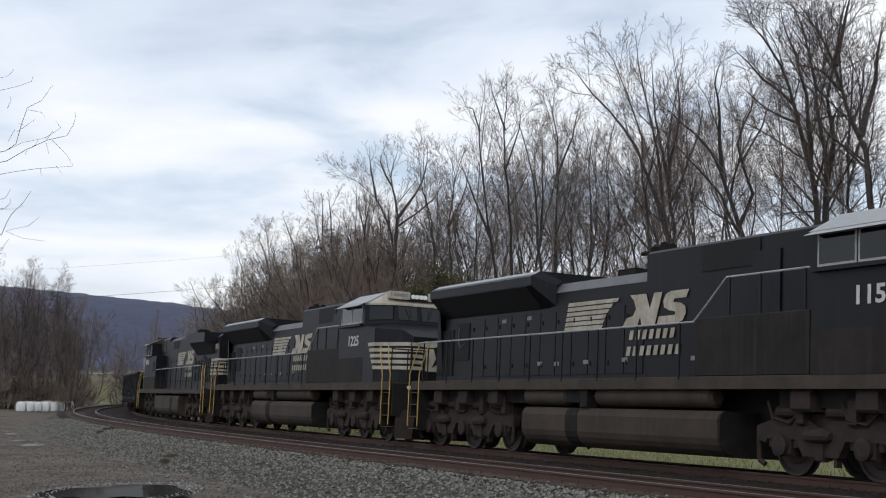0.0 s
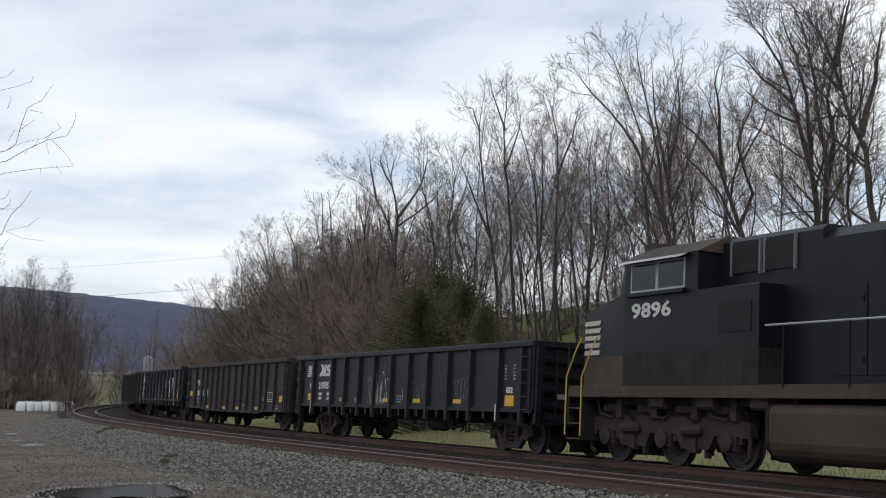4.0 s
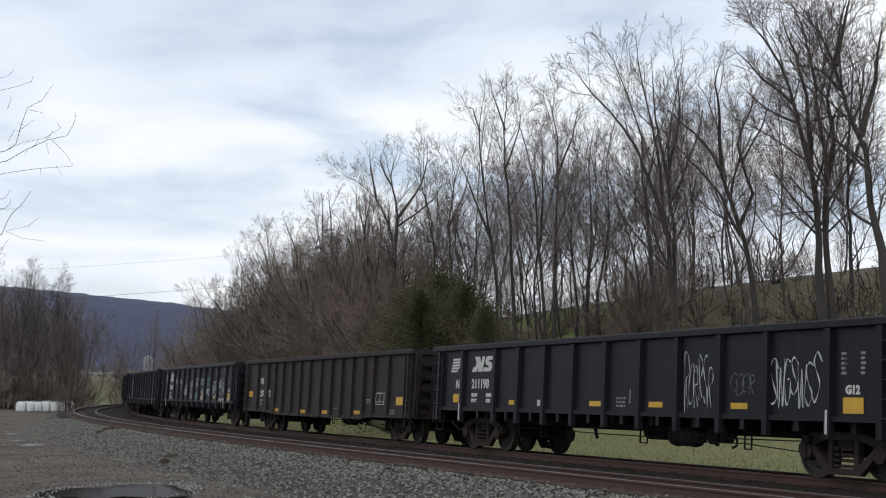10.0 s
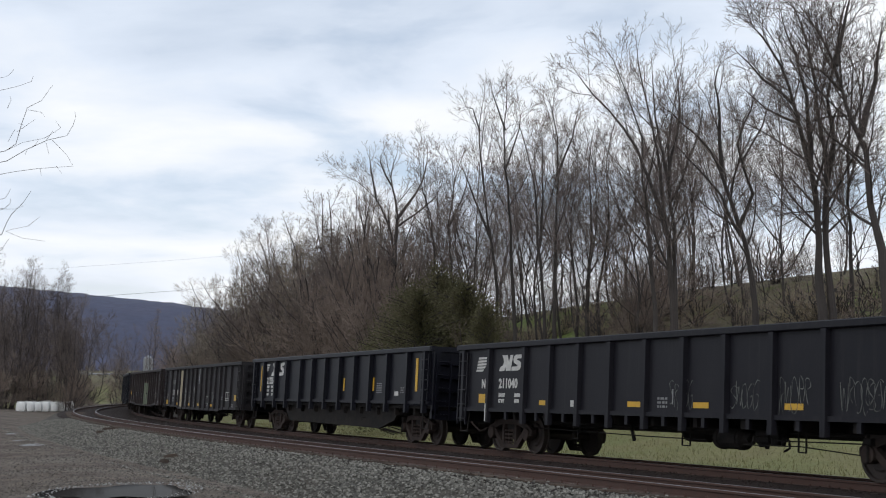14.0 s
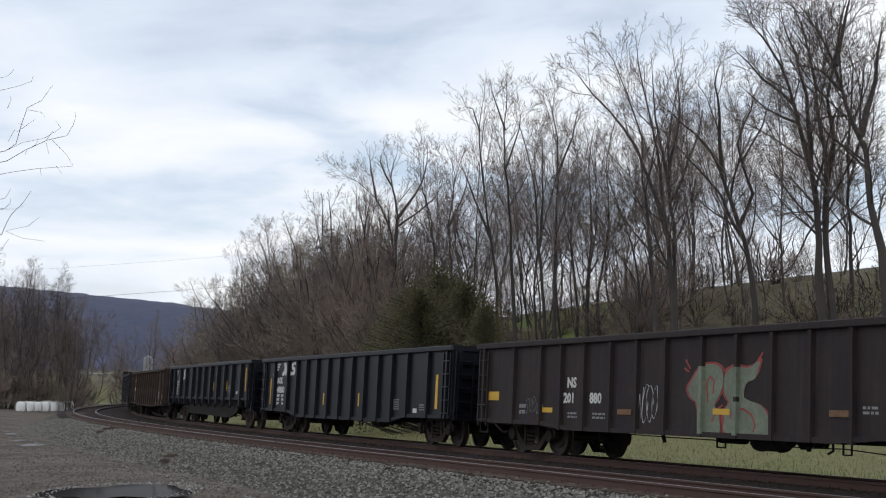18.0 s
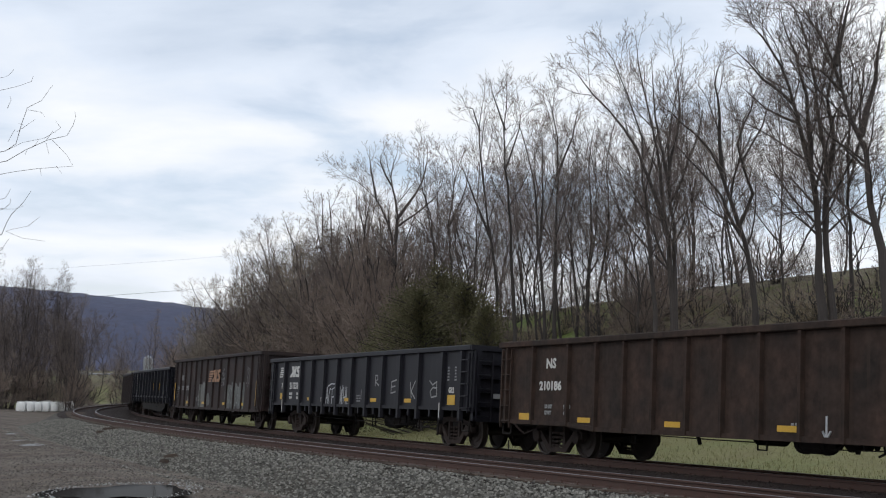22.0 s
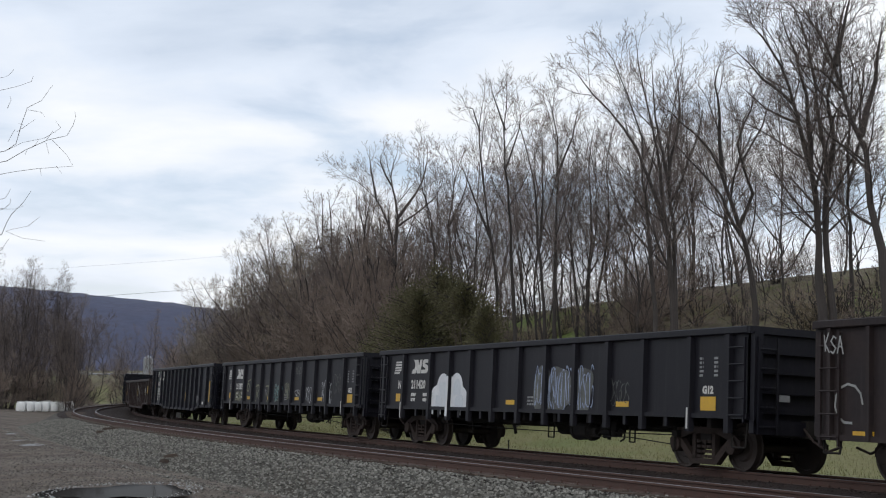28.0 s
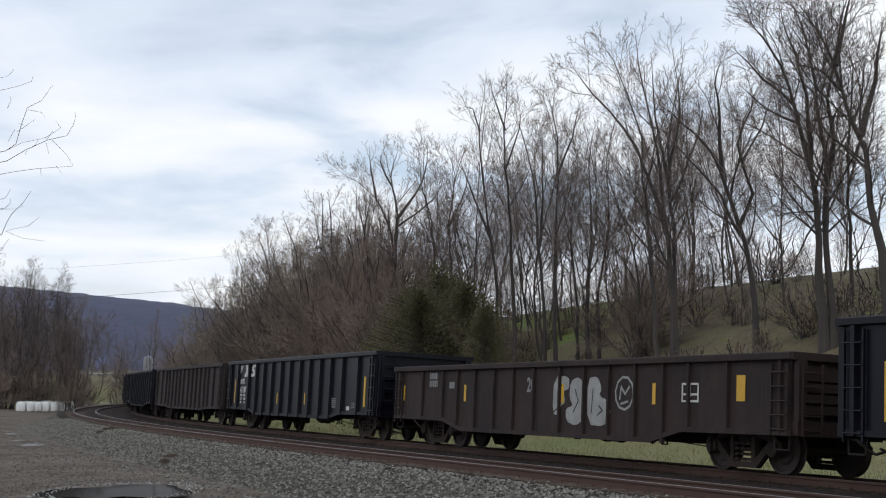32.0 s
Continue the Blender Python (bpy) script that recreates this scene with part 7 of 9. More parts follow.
for i, x in enumerate((-3.15, -1.75, -0.35, 1.05)):
    blob(c, balloon(x, 1.28, 1.2, 1.1, 30 + i, 2), y, "spray_moss")
    scribble(c, x - 0.5, 0.8, 1.0, 0.95, y - 0.008, "paint_black", 110 + i, 4, 0.12)
    scribble(c, x - 0.58, 0.74, 1.15, 1.1, y - 0.012, "spray_pale", 120 + i, 3, 0.04)
stroke(c, [[(-7.9 + 0.32 * math.cos(q * 0.55), 1.26 + 0.32 * math.sin(q * 0.55)) for q in range(10)]], y - 0.006, "spray_dull", 0.04)
hand_lettered(c, "KSA", -8.4, 2.1, 0.5, 0.28, y - 0.1, "spray_dull", 0.03)
scribble(c, -5.93, 1.07, 0.63, 0.47, y - 0.006, "spray_lime", 132, 3, 0.05)
c = gondola("post", "paint_black", -400.00, BLACK + " and big white blob")
dress_post(c, "211420", 20)
y = -1.51
cloud = [(-5.02, 1.0)]
for cx, cz, r, a0, a1 in ((-4.74, 1.24, 0.36, 205, 95), (-4.32, 1.55, 0.38, 165, 45), (-3.5, 1.56, 0.37, 130, 10), (-3.18, 1.2, 0.37, 75, -30)):
    cloud += [(cx + r * math.cos(radians(a0 + (a1 - a0) * q / 9)), cz + r * math.sin(radians(a0 + (a1 - a0) * q / 9))) for q in range(10)]
cloud.append((-2.82, 1.0))
blob(c, cloud, y, "spray_cloud", label="big white painted blob")
for cx, cz, w_, h_ in ((-4.3, 1.5, 0.5, 0.45), (-4.55, 1.2, 0.4, 0.3), (-3.45, 1.55, 0.42, 0.42), (-3.3, 1.2, 0.5, 0.32), (-4.1, 1.18, 0.3, 0.25)):
    blob(c, balloon(cx, cz, w_, h_, int(-10 * cx)), y - 0.006, "spray_haze", label="thin bluish spray inside the blob")
for x, z1 in ((-3.9, 1.85),):
    plate_mark(c, x - 0.063, x + 0.063, 0.8, z1, -1.6, "spray_cloud", "overspray", "white paint carried over the rib")
for x in (-4.97, -4.5, -3.3):
    plate_mark(c, x, x + 0.1, 0.84, 1.0, y, "spray_white", "drip", "run of white paint")
for i, x in enumerate((0.9, 1.7, 2.6)):
    blob(c, balloon(x + 0.2, 1.5, 0.9, 1.0, 50 + i), y, "spray_grey")
    scribble(c, x - 0.2, 1.0, 0.9, 1.05, y - 0.006, "spray_blue", 140 + i, 5, 0.05)
scribble(c, 3.9, 1.2, 0.8, 0.5, y, "spray_grey", 145, 4, 0.03)
c = gondola("post", "paint_black", -418.60, BLACK + " and sprayed letters")
dress_post(c, "211392", 22, (-4.7, -1.84, 1.62, 4.2))
stroke(c, [[(-4.30, 1.90), (-4.62, 1.86), (-4.72, 1.72), (-4.78, 1.52), (-4.62, 1.44), (-4.46, 1.56), (-4.48, 1.72), (-4.66, 1.74)],
           [(-3.40, 0.95), (-3.32, 1.70), (-3.50, 1.62)], [(-3.34, 1.66), (-3.10, 1.70), (-3.02, 1.52), (-3.24, 1.36), (-3.02, 1.14), (-2.94, 0.92)],
           [(-2.10, 1.64), (-1.40, 1.66)], [(-1.80, 1.64), (-1.78, 1.30), (-1.86, 1.08)]], -1.508, "spray_olive", 0.045, "pale olive sprayed letter stroke")
stroke(c, [[(-2.15, 1.52), (-2.0, 1.30), (-1.92, 1.50)], [(-1.36, 1.48), (-1.52, 1.50), (-1.6, 1.34), (-1.5, 1.18), (-1.34, 1.2)]], -1.5095, "spray_dull", 0.035)
for i, (x, z, w, h, mat, n) in enumerate(((-0.93, 1.1, 0.98, 0.6, "spray_teal", 5), (-0.88, 1.06, 0.9, 0.66, "spray_pale", 4), (0.33, 1.18, 0.68, 0.6, "spray_olive", 4), (0.4, 1.24, 0.5, 0.5, "spray_grey", 4), (1.62, 1.14, 0.8, 0.42, "spray_white", 2),
                                          (1.6, 2.0, 0.75, 0.33, "spray_grey", 4), (2.9, 1.05, 0.9, 0.6, "spray_white", 4), (4.6, 1.0, 1.0, 0.8, "spray_white", 4), (5.8, 1.4, 0.8, 0.6, "spray_grey", 4), (-6.5, 1.06, 0.95, 0.44, "spray_olive", 6))):
    scribble(c, x, z, w, h, -1.508 - 0.001 * (i % 3), mat, 150 + i, n, 0.045)
c = gondola("aok", "paint_newblack", -437.40, NEWER)
dress_tub(c, "AOK", "41293", 24, False)
c = gondola("low", "paint_darkbrown", -455.80, "low-sided dark brown steel gondola car with white sprayed letters")
y = -1.508
bars(c, -6.35, 1.95, y, 0.5, 2, "grey_mark", 0.17, seed=6, name="initial")
bars(c, -5.1, 1.7, y, 0.3, 1, "grey_mark", 0.17, seed=7, name="initial")
letters("20", 0.34, -0.87, 1.45, y, c, "grey_mark", "graffiti", 0.8, label="faint sprayed numerals")
for x in (-8.1, -4.2, 0.75, 4.35):
    plate_mark(c, x, x + 0.11, 1.2, 1.62, y, "yellow_mark")
plate_mark(c, 7.05, 7.3, 1.28, 1.75, y, "yellow_mark", "placard", "yellow reflective placard")
for form in ([(0.38, 0.95), (0.4, 1.78), (1.05, 1.8), (1.1, 1.52), (0.82, 1.46), (0.95, 1.22), (0.72, 1.12), (0.7, 0.92)],
             [(1.0, 0.8), (0.96, 1.08), (1.28, 1.14), (1.1, 1.32), (1.14, 1.68), (1.45, 1.78), (1.74, 1.62), (1.6, 1.42), (1.8, 1.18), (1.74, 0.85), (1.4, 0.7)],
             [(1.9, 0.74), (1.86, 1.74), (2.26, 1.78), (2.45, 1.52), (2.34, 1.36), (2.72, 1.26), (2.82, 0.98), (2.6, 0.72)]):
    blob(c, form, y, "spray_dull", label="dull white sprayed letter")
stroke(c, [[(0.6, 1.3), (0.75, 1.6)], [(1.3, 1.0), (1.5, 1.25), (1.35, 1.5)], [(2.05, 1.0), (2.1, 1.5)], [(2.3, 0.95), (2.5, 1.05), (2.35, 1.15)], [(0.45, 1.0), (0.65, 1.1)]], y - 0.006, "paint_black", 0.035, "dark sprayed stroke")
stroke(c, [[(3.32 + 0.34 * math.cos(q * 0.6), 1.42 + 0.34 * math.sin(q * 0.6)) for q in range(12)], [(3.15, 1.3), (3.2, 1.55), (3.35, 1.4), (3.5, 1.55)], [(3.2, 1.2), (3.45, 1.25)]], y, "spray_dull", 0.05)
for a, b, z0, z1 in ((5.35, 5.9, 1.58, 1.62), (5.35, 5.9, 1.25, 1.29), (5.35, 5.39, 1.25, 1.62), (5.86, 5.9, 1.25, 1.62), (5.6, 5.64, 1.35, 1.62), (5.35, 5.9, 1.38, 1.42)):
    plate_mark(c, a, b, z0, z1, y, "white_mark", "stencil_box", "white stencilled frame")
c = gondola("aok", "paint_newblack", -474.50, NEWER)
dress_tub(c, "AOK", "41187", 26, False)
for k, (kind, paint, lab) in enumerate((("mill", "paint_brownblack", BROWN), ("aok", "paint_newblack", NEWER), ("post", "paint_black", BLACK), ("mill", "paint_brownblack", BROWN), ("post", "paint_black", BLACK))):
    gondola(kind, paint, -492.9 - 18.7 * k, lab)

def loco_frame():
    """Side frame of a three-axle truck at y = -1.05, middle at x = 0."""
    sh = Shape()
    y0, y1 = -1.16, -0.98
    sh.plate([(-2.75, 0.62), (-2.75, 0.86), (-2.3, 0.98), (-1.35, 0.98), (-1.05, 0.84), (-0.75, 0.98), (0.75, 0.98), (1.05, 0.84), (1.35, 0.98), (2.3, 0.98), (2.75, 0.86), (2.75, 0.62), (2.5, 0.60),
              (2.45, 0.64), (1.7, 0.64), (1.5, 0.36), (0.62, 0.36), (0.45, 0.64), (-0.45, 0.64), (-0.62, 0.36), (-1.5, 0.36), (-1.7, 0.64), (-2.45, 0.64), (-2.5, 0.56)], y0, y1)
    for x in (-2.08, 0.0, 2.08):
        sh.box(x - 0.24, x + 0.24, -1.14, -0.9, 0.34, 0.74, 0.04)
        sh.turned([(-0.08, 0.12), (-0.06, 0.19), (0.1, 0.19)], (x, -1.16, 0.53), "y", 14)
        for e in (-0.33, 0.33):
            sh.turned([(0, 0.07), (0.3, 0.07)], (x + e, -1.06, 0.5), "z", 8)
    sh.box(-2.5, 2.5, -1.05, -0.75, 0.55, 1.1)
    for x in (-1.9, -0.6, 0.75, 1.95):
        sh.turned([(-0.28, 0.1), (0.28, 0.1)], (x, -1.12, 1.12), "x", 10)
        sh.box(x + 0.3, x + 0.5, -1.25, -1.0, 0.9, 1.35, 0.03)
    for x in (-2.4, -0.5, 1.5):
        sh.path([(x, -1.2, 1.3), (x + 0.2, -1.25, 1.0), (x + 0.6, -1.2, 0.92), (x + 0.9, -1.15, 1.2)], 0.025, 5)
    for x in (-1.05, 1.05):
        sh.turned([(-0.3, 0.09), (-0.28, 0.12), (0.2, 0.12), (0.3, 0.06)], (x, -1.2, 0.72), "x", 10)
        sh.box(x - 0.1, x + 0.1, -1.2, -1.05, 0.28, 0.62, 0.03)
        sh.box(x + 0.28, x + 0.36, -1.12, -1.0, 0.2, 0.62)
    for x in (-2.62, 2.62):
        sh.path([(x, -1.1, 0.9), (x * 1.04, -1.12, 0.62), (x * 1.03, -1.12, 0.25), (x * 0.98, -1.1, 0.18)], 0.05, 6)
    return sh


def loco(style, number, place, label):
    sd = style == "sd"
    f = 1 if sd else -1
    eng = thing("locomotive", label, "locomotive", "locomotives")
    y_side = -0.955

    def lp(name, sh, mat, lab="", parent=eng, smooth_=False):
        if f < 0:
            sh.v = [(-a, b, c_) for a, b, c_ in sh.v]
            sh.f = [q[::-1] for q in sh.f]
        return part(name, sh, M[mat], parent, lab, smooth_)

    def hood(x0, x1, top, half=0.95, low=1.56, shoulder=0.16):
        return Shape().prism([(-half, low), (half, low), (half, top - shoulder), (half - shoulder * 1.2, top), (-half + shoulder * 1.2, top), (-half, top - shoulder)], x0, x1)

    deck = 1.74 if sd else 1.58
    fl, fr = (-11.2, 10.05) if sd else (-10.6, 11.45)
    # frame and walkway
    sh = Shape().box(fl, fr, -1.5, 1.5, deck - 0.07, deck, 0.01)
    lp("walkway", sh, "loco_dusty", "dusty steel walkway")
    lp("side_sill", Shape().box(fl, fr, -1.52, -1.44, deck - 0.24, deck - 0.06).box(fl, fr, 1.44, 1.52, deck - 0.24, deck - 0.06), "loco_dusty", "dusty frame edge")
    lp("frame", Shape().box(fl, fr, -0.55, 0.55, 0.95, deck - 0.07).box(-10.2, -4.6, -1.2, 1.2, 1.2, deck - 0.1).box(4.2, 9.8, -1.2, 1.2, 1.2, deck - 0.1), "underframe")
    if sd:
        lp("radiator_hood", Shape().prism([(-0.95, deck), (0.95, deck), (0.95, 3.46), (1.46, 3.98), (1.46, 4.2), (1.2, 4.34), (-1.2, 4.34), (-1.46, 4.2), (-1.46, 3.98), (-0.95, 3.46)], -10.3, -4.6), "loco_black", "flared radiator hood")
        lp("radiator_end", Shape().add([(-10.75, -0.95, deck), (-10.75, 0.95, deck), (-10.75, 0.95, 3.9), (-10.75, -0.95, 3.9), (-10.3, -0.95, deck), (-10.3, 0.95, deck), (-10.3, 1.2, 4.3), (-10.3, -1.2, 4.3)],
                                       [(0, 1, 2, 3), (0, 3, 7, 4), (1, 5, 6, 2), (3, 2, 6, 7)]), "loco_black")
        for sy in (-1, 1):
            lp("radiator_grille", Shape().add([(-9.8, sy * 0.99, 3.47), (-4.8, sy * 0.99, 3.47), (-4.8, sy * 1.47, 3.955), (-9.8, sy * 1.47, 3.955), (-9.8, sy * 0.97, 3.5), (-4.8, sy * 0.97, 3.5), (-4.8, sy * 1.44, 3.98), (-9.8, sy * 1.44, 3.98)],
                                              [(0, 1, 2, 3), (7, 6, 5, 4), (0, 4, 5, 1), (3, 2, 6, 7)]), "grille", "dark radiator grille")
            # highlight along the chamfer, painted light grey over the black hood
            lp("radiator_lip", Shape().add([(-10.3, sy * 1.47, 4.19), (-4.6, sy * 1.47, 4.19), (-4.6, sy * 1.2, 4.346), (-10.3, sy * 1.2, 4.346)], [(0, 1, 2, 3)]), "grey_rail", "upper edge with a light grey highlight put into its colour")
        lp("radiator_shoulder", Shape().add([(-4.6, -1.46, 3.98), (-4.6, -1.46, 4.2), (-4.6, -1.2, 4.34), (-4.6, -0.95, 3.46), (-4.25, -0.95, 3.5), (-4.25, -0.95, 4.0), (-4.25, -0.8, 4.1)],
                                            [(0, 4, 3), (0, 1, 5, 4), (1, 2, 6, 5)]), "loco_black")
        lp("engine_hood", hood(-4.6, -0.45, 4.06, shoulder=0.26), "loco_black", "engine hood with sloped shoulders")
        # upper slope coloured paler than the hood sides
        lp("hood_shoulder", Shape().add([(-4.5, -0.955, 3.805), (-0.5, -0.955, 3.805), (-0.5, -0.64, 4.066), (-4.5, -0.64, 4.066)], [(0, 1, 2, 3)]), "loco_pale", "pale grey upper hood slope")
        lp("equipment_hood", hood(-0.45, 5.35, 4.44, shoulder=0.06), "loco_black", "tall equipment hood")
        lp("intake_grille", Shape().box(1.5, 3.3, -0.975, -0.94, 3.85, 4.36), "grille", "dark air intake")
        lp("exhaust_stack", Shape().box(-2.6, -1.9, -0.3, 0.3, 4.0, 4.28), "underframe")
        horn = Shape()
        for i in range(5):
            horn.turned([(0, 0.05), (0.35, 0.06), (0.5, 0.13)], (-1.25 + 0.12 * (i % 3), -0.55 + 0.15 * i, 4.5 + 0.1 * (i % 2)), "x", 10)
        horn.box(-1.1, -0.95, -0.5, 0.1, 4.4, 4.58).box(-1.06, -0.98, -0.25, -0.15, 4.0, 4.45)
        lp("horn", horn, "underframe", "black cluster of air horns")
        lp("electrical_cabinet", Shape().box(2.05, 5.3, -1.49, -0.94, deck, 2.86, 0.02).box(2.05, 5.3, 0.94, 1.49, deck, 2.86, 0.02), "loco_grimy", "dusty full-width lower cabinet")
        for x0, x1 in ((3.1, 3.9), (4.0, 5.2)):
            lp("cabinet_door", Shape().box(x0, x1, -0.985, -0.94, 2.92, 4.1), "loco_black")
        lp("dark_panel", Shape().box(-10.7, -9.7, -0.975, -0.94, 1.9, 3.15), "grille", "dark vent panel")
        for i in range(7):
            lp("panel_bar", Shape().box(-10.66 + 0.15 * i, -10.64 + 0.15 * i, -0.985, -0.975, 1.9, 3.15), "underframe")
        # nothing is cut out; the hollow's shade is a near-black plate
        lp("recess_plate", Shape().box(-9.5, -8.75, -0.972, -0.94, 2.3, 3.3, 0.0), "grille", "flat dark plate with an opening's shade in its colour")
        lp("recess_hose", Shape().path([(-9.35, -0.98, 3.2), (-9.35, -1.0, 2.85), (-9.2, -1.02, 2.65), (-8.95, -1.0, 2.75)], 0.012, 6), "loco_pale", "pale looped hose")
        for x, z in ((-6.9, 3.2), (-5.6, 3.22), (-5.0, 2.1), (-4.2, 2.08), (-2.9, 2.1), (-1.3, 2.12), (1.2, 2.1)):
            lp("notice", Shape().box(x, x + 0.22, -0.974, -0.968, z, z + 0.09), "grey_mark", "small pale notice")
        hood_spans, door_z = [(-8.6, -0.5, 11)], (1.86, 3.36)
        cab_x0, cab_x1, cab_eave, cab_top = 5.35, 7.62, 4.18, 4.56
    else:
        lp("engine_hood", hood(-4.9, 3.9, 4.36, shoulder=0.2), "loco_black", "long engine hood")
        # upper slope coloured browner and paler than the hood sides
        lp("hood_shoulder", Shape().add([(-4.8, -0.955, 4.165), (0.4, -0.955, 4.165), (0.4, -0.72, 4.366), (-4.8, -0.72, 4.366)], [(0, 1, 2, 3)]), "loco_dusty", "paler brown upper hood slope")
        lp("equipment_hood", hood(3.9, 6.8, 4.44, shoulder=0.1), "loco_black", "tall equipment hood")
        lp("radiator_hood", hood(-9.7, -4.9, 3.74, shoulder=0.02), "loco_black", "radiator end hood")
        lp("hood_end", hood(-10.7, -9.7, 4.08, shoulder=0.16), "loco_black", "tall hood end")
        lp("radiator_wing", Shape().plate([(-9.75, 4.14), (-5.3, 4.2), (-4.7, 4.16), (-4.7, 3.84), (-5.4, 3.76), (-9.75, 3.7)], -1.5, 1.5), "loco_black", "wide overhanging radiator wing")
        for sy in (-1, 1):
            lp("radiator_grille", Shape().add([(-9.7, sy * 0.98, 3.2), (-5.3, sy * 0.98, 3.2), (-5.3, sy * 1.42, 3.75), (-9.7, sy * 1.42, 3.7), (-9.7, sy * 0.96, 3.7), (-5.3, sy * 0.96, 3.75)],
                                              [(0, 1, 2, 3), (3, 2, 5, 4), (0, 3, 4), (1, 5, 2)]), "grille", "dark radiator grille")
        lp("intake_grille", Shape().box(0.78, 2.43, -0.975, -0.94, 3.72, 4.15), "grille", "dark air intake")
        for x in (4.62, 5.6):
            w_ = lp("opening", Shape().box(x, x + 0.8, -0.985, -0.94, 3.72, 4.28), "grille", "dark framed opening")
            lp("opening_frame", Shape().box(x - 0.05, x, -1.0, -0.95, 3.68, 4.32).box(x + 0.8, x + 0.85, -1.0, -0.95, 3.68, 4.32), "loco_pale", "pale frame edge", w_)
        for x0, x1, z0_, z1_ in ((-5.05, -4.5, 1.95, 2.4), (-5.05, -4.5, 2.5, 2.95), (-5.8, -5.25, 1.95, 2.4), (-5.8, -5.25, 2.5, 2.95), (-6.5, -6.15, 2.0, 3.0), (-7.4, -6.7, 1.75, 2.3), (-7.4, -6.7, 2.4, 3.15), (-7.9, -7.55, 1.9, 3.05), (-8.35, -8.05, 1.9, 3.0), (-8.75, -8.45, 1.9, 3.0)):
            vent = lp("vent_panel", Shape().box(x0, x1, -0.985, -0.94, z0_, z1_), "grille", "louvred vent")
            n_ = int((z1_ - z0_) / 0.11)
            for q in range(n_):
                lp("slat", Shape().box(x0 + 0.03, x1 - 0.03, -0.997, -0.98, z0_ + (q + 0.3) * (z1_ - z0_) / n_, z0_ + (q + 0.55) * (z1_ - z0_) / n_), "loco_black", parent=vent)
        lp("exhaust_stack", Shape().box(-1.6, -0.9, -0.3, 0.3, 4.3, 4.55), "underframe")
        horn = Shape()
        for i in range(5):
            horn.turned([(0, 0.03), (0.25, 0.04), (0.34, 0.09)], (-2.8, -0.5 + 0.1 * i, 4.55 + 0.05 * (i % 2)), "x", 8)
        horn.box(-2.75, -2.65, -0.4, 0.0, 4.3, 4.6)
        lp("horn", horn, "underframe", "black cluster of air horns")
        lp("electrical_cabinet", Shape().box(4.93, 6.78, -1.5, 1.5, deck, 3.42, 0.02), "loco_black", "stepped side cabinet")
        lp("cabinet_foot", Shape().box(4.92, 6.78, -1.506, 1.506, deck, 2.25), "loco_grimy", "dust-stained foot of the cabinet")
        hood_spans, door_z = [(-4.7, 3.6, 10)], (1.75, 3.3)
        cab_x0, cab_x1, cab_eave, cab_top = 6.78, 9.3, 4.16, 4.5
    # hood doors with latches, both sides
    for x0, x1, n in hood_spans:
        w = (x1 - x0) / n
        for i in range(n):
            for sy in (-1, 1):
                a, b = sorted((sy * 0.948, sy * 0.966))
                d = lp("hood_door", Shape().box(x0 + i * w + 0.02, x0 + (i + 1) * w - 0.02, a, b, *door_z, 0.006), "loco_black")
                if sy < 0:
                    for zz in (door_z[0] + 0.25, door_z[1] - 0.25):
                        lp("latch", Shape().box(x0 + i * w + 0.08, x0 + i * w + 0.13, -0.985, -0.966, zz - 0.05, zz + 0.05), "underframe", parent=d)
    # cab
    cw = 1.5
    lp("cab", Shape().prism([(-cw, deck), (cw, deck), (cw, cab_eave), (-cw, cab_eave)], cab_x0, cab_x1), "loco_black", "wide steel cab")
    lp("cab_lower", Shape().box(cab_x0 - 0.0, cab_x1, -cw - 0.006, -cw + 0.05, deck, 2.5 if sd else 2.25), "loco_grimy", "dust-stained lower cab side")
    roof = Shape().prism([(-cw - 0.04, cab_eave), (cw + 0.04, cab_eave), (0.85, cab_top), (-0.85, cab_top)], cab_x0 - 0.05, cab_x1 + 0.1)
    lp("cab_roof", roof, "grey_rail" if sd else "loco_dusty", "pale sloped cab roof")
    for sy in (-1, 1):
        yy = sy * (cw + 0.008)
        a, b = sorted((yy, sy * (cw - 0.02)))
        wx0 = cab_x0 + (0.2 if sd else 0.45)
        wz0, wz1 = (3.6, 4.1) if sd else (3.52, 4.04)
        for k in range(2):
            x0 = wx0 + k * (0.98 if sd else 0.95)
            win = lp("window", Shape().box(x0, x0 + 0.86, a, b, wz0, wz1), "glass", "dark side window")
            fr_ = Shape()
            for q in ((x0 - 0.04, x0, wz0 - 0.04, wz1 + 0.04), (x0 + 0.86, x0 + 0.9, wz0 - 0.04, wz1 + 0.04), (x0, x0 + 0.86, wz0 - 0.04, wz0), (x0, x0 + 0.86, wz1, wz1 + 0.04)):
                fr_.box(q[0], q[1], a - 0.008, b + 0.008, q[2], q[3])
            lp("window_frame", fr_, "grey_rail", "pale aluminium window frame", win)
        lp("armrest", Shape().box(wx0 - 0.1, wx0 + 1.95, a - (0.1 if sy < 0 else 0), b + (0.1 if sy > 0 else 0), wz0 - 0.13, wz0 - 0.06), "loco_black")
        lp("sunshade", Shape().add([(wx0 - 0.15, sy * cw, cab_eave - 0.02), (wx0 + 2.05, sy * cw, cab_eave - 0.02), (wx0 + 2.05, sy * (cw + 0.24), cab_eave - 0.1), (wx0 - 0.15, sy * (cw + 0.24), cab_eave - 0.1), (wx0 - 0.15, sy * cw, cab_eave + 0.01), (wx0 + 2.05, sy * cw, cab_eave + 0.01)],
                                   [(0, 1, 2, 3), (3, 2, 5, 4)]), "grey_rail", "pale metal sunshade")
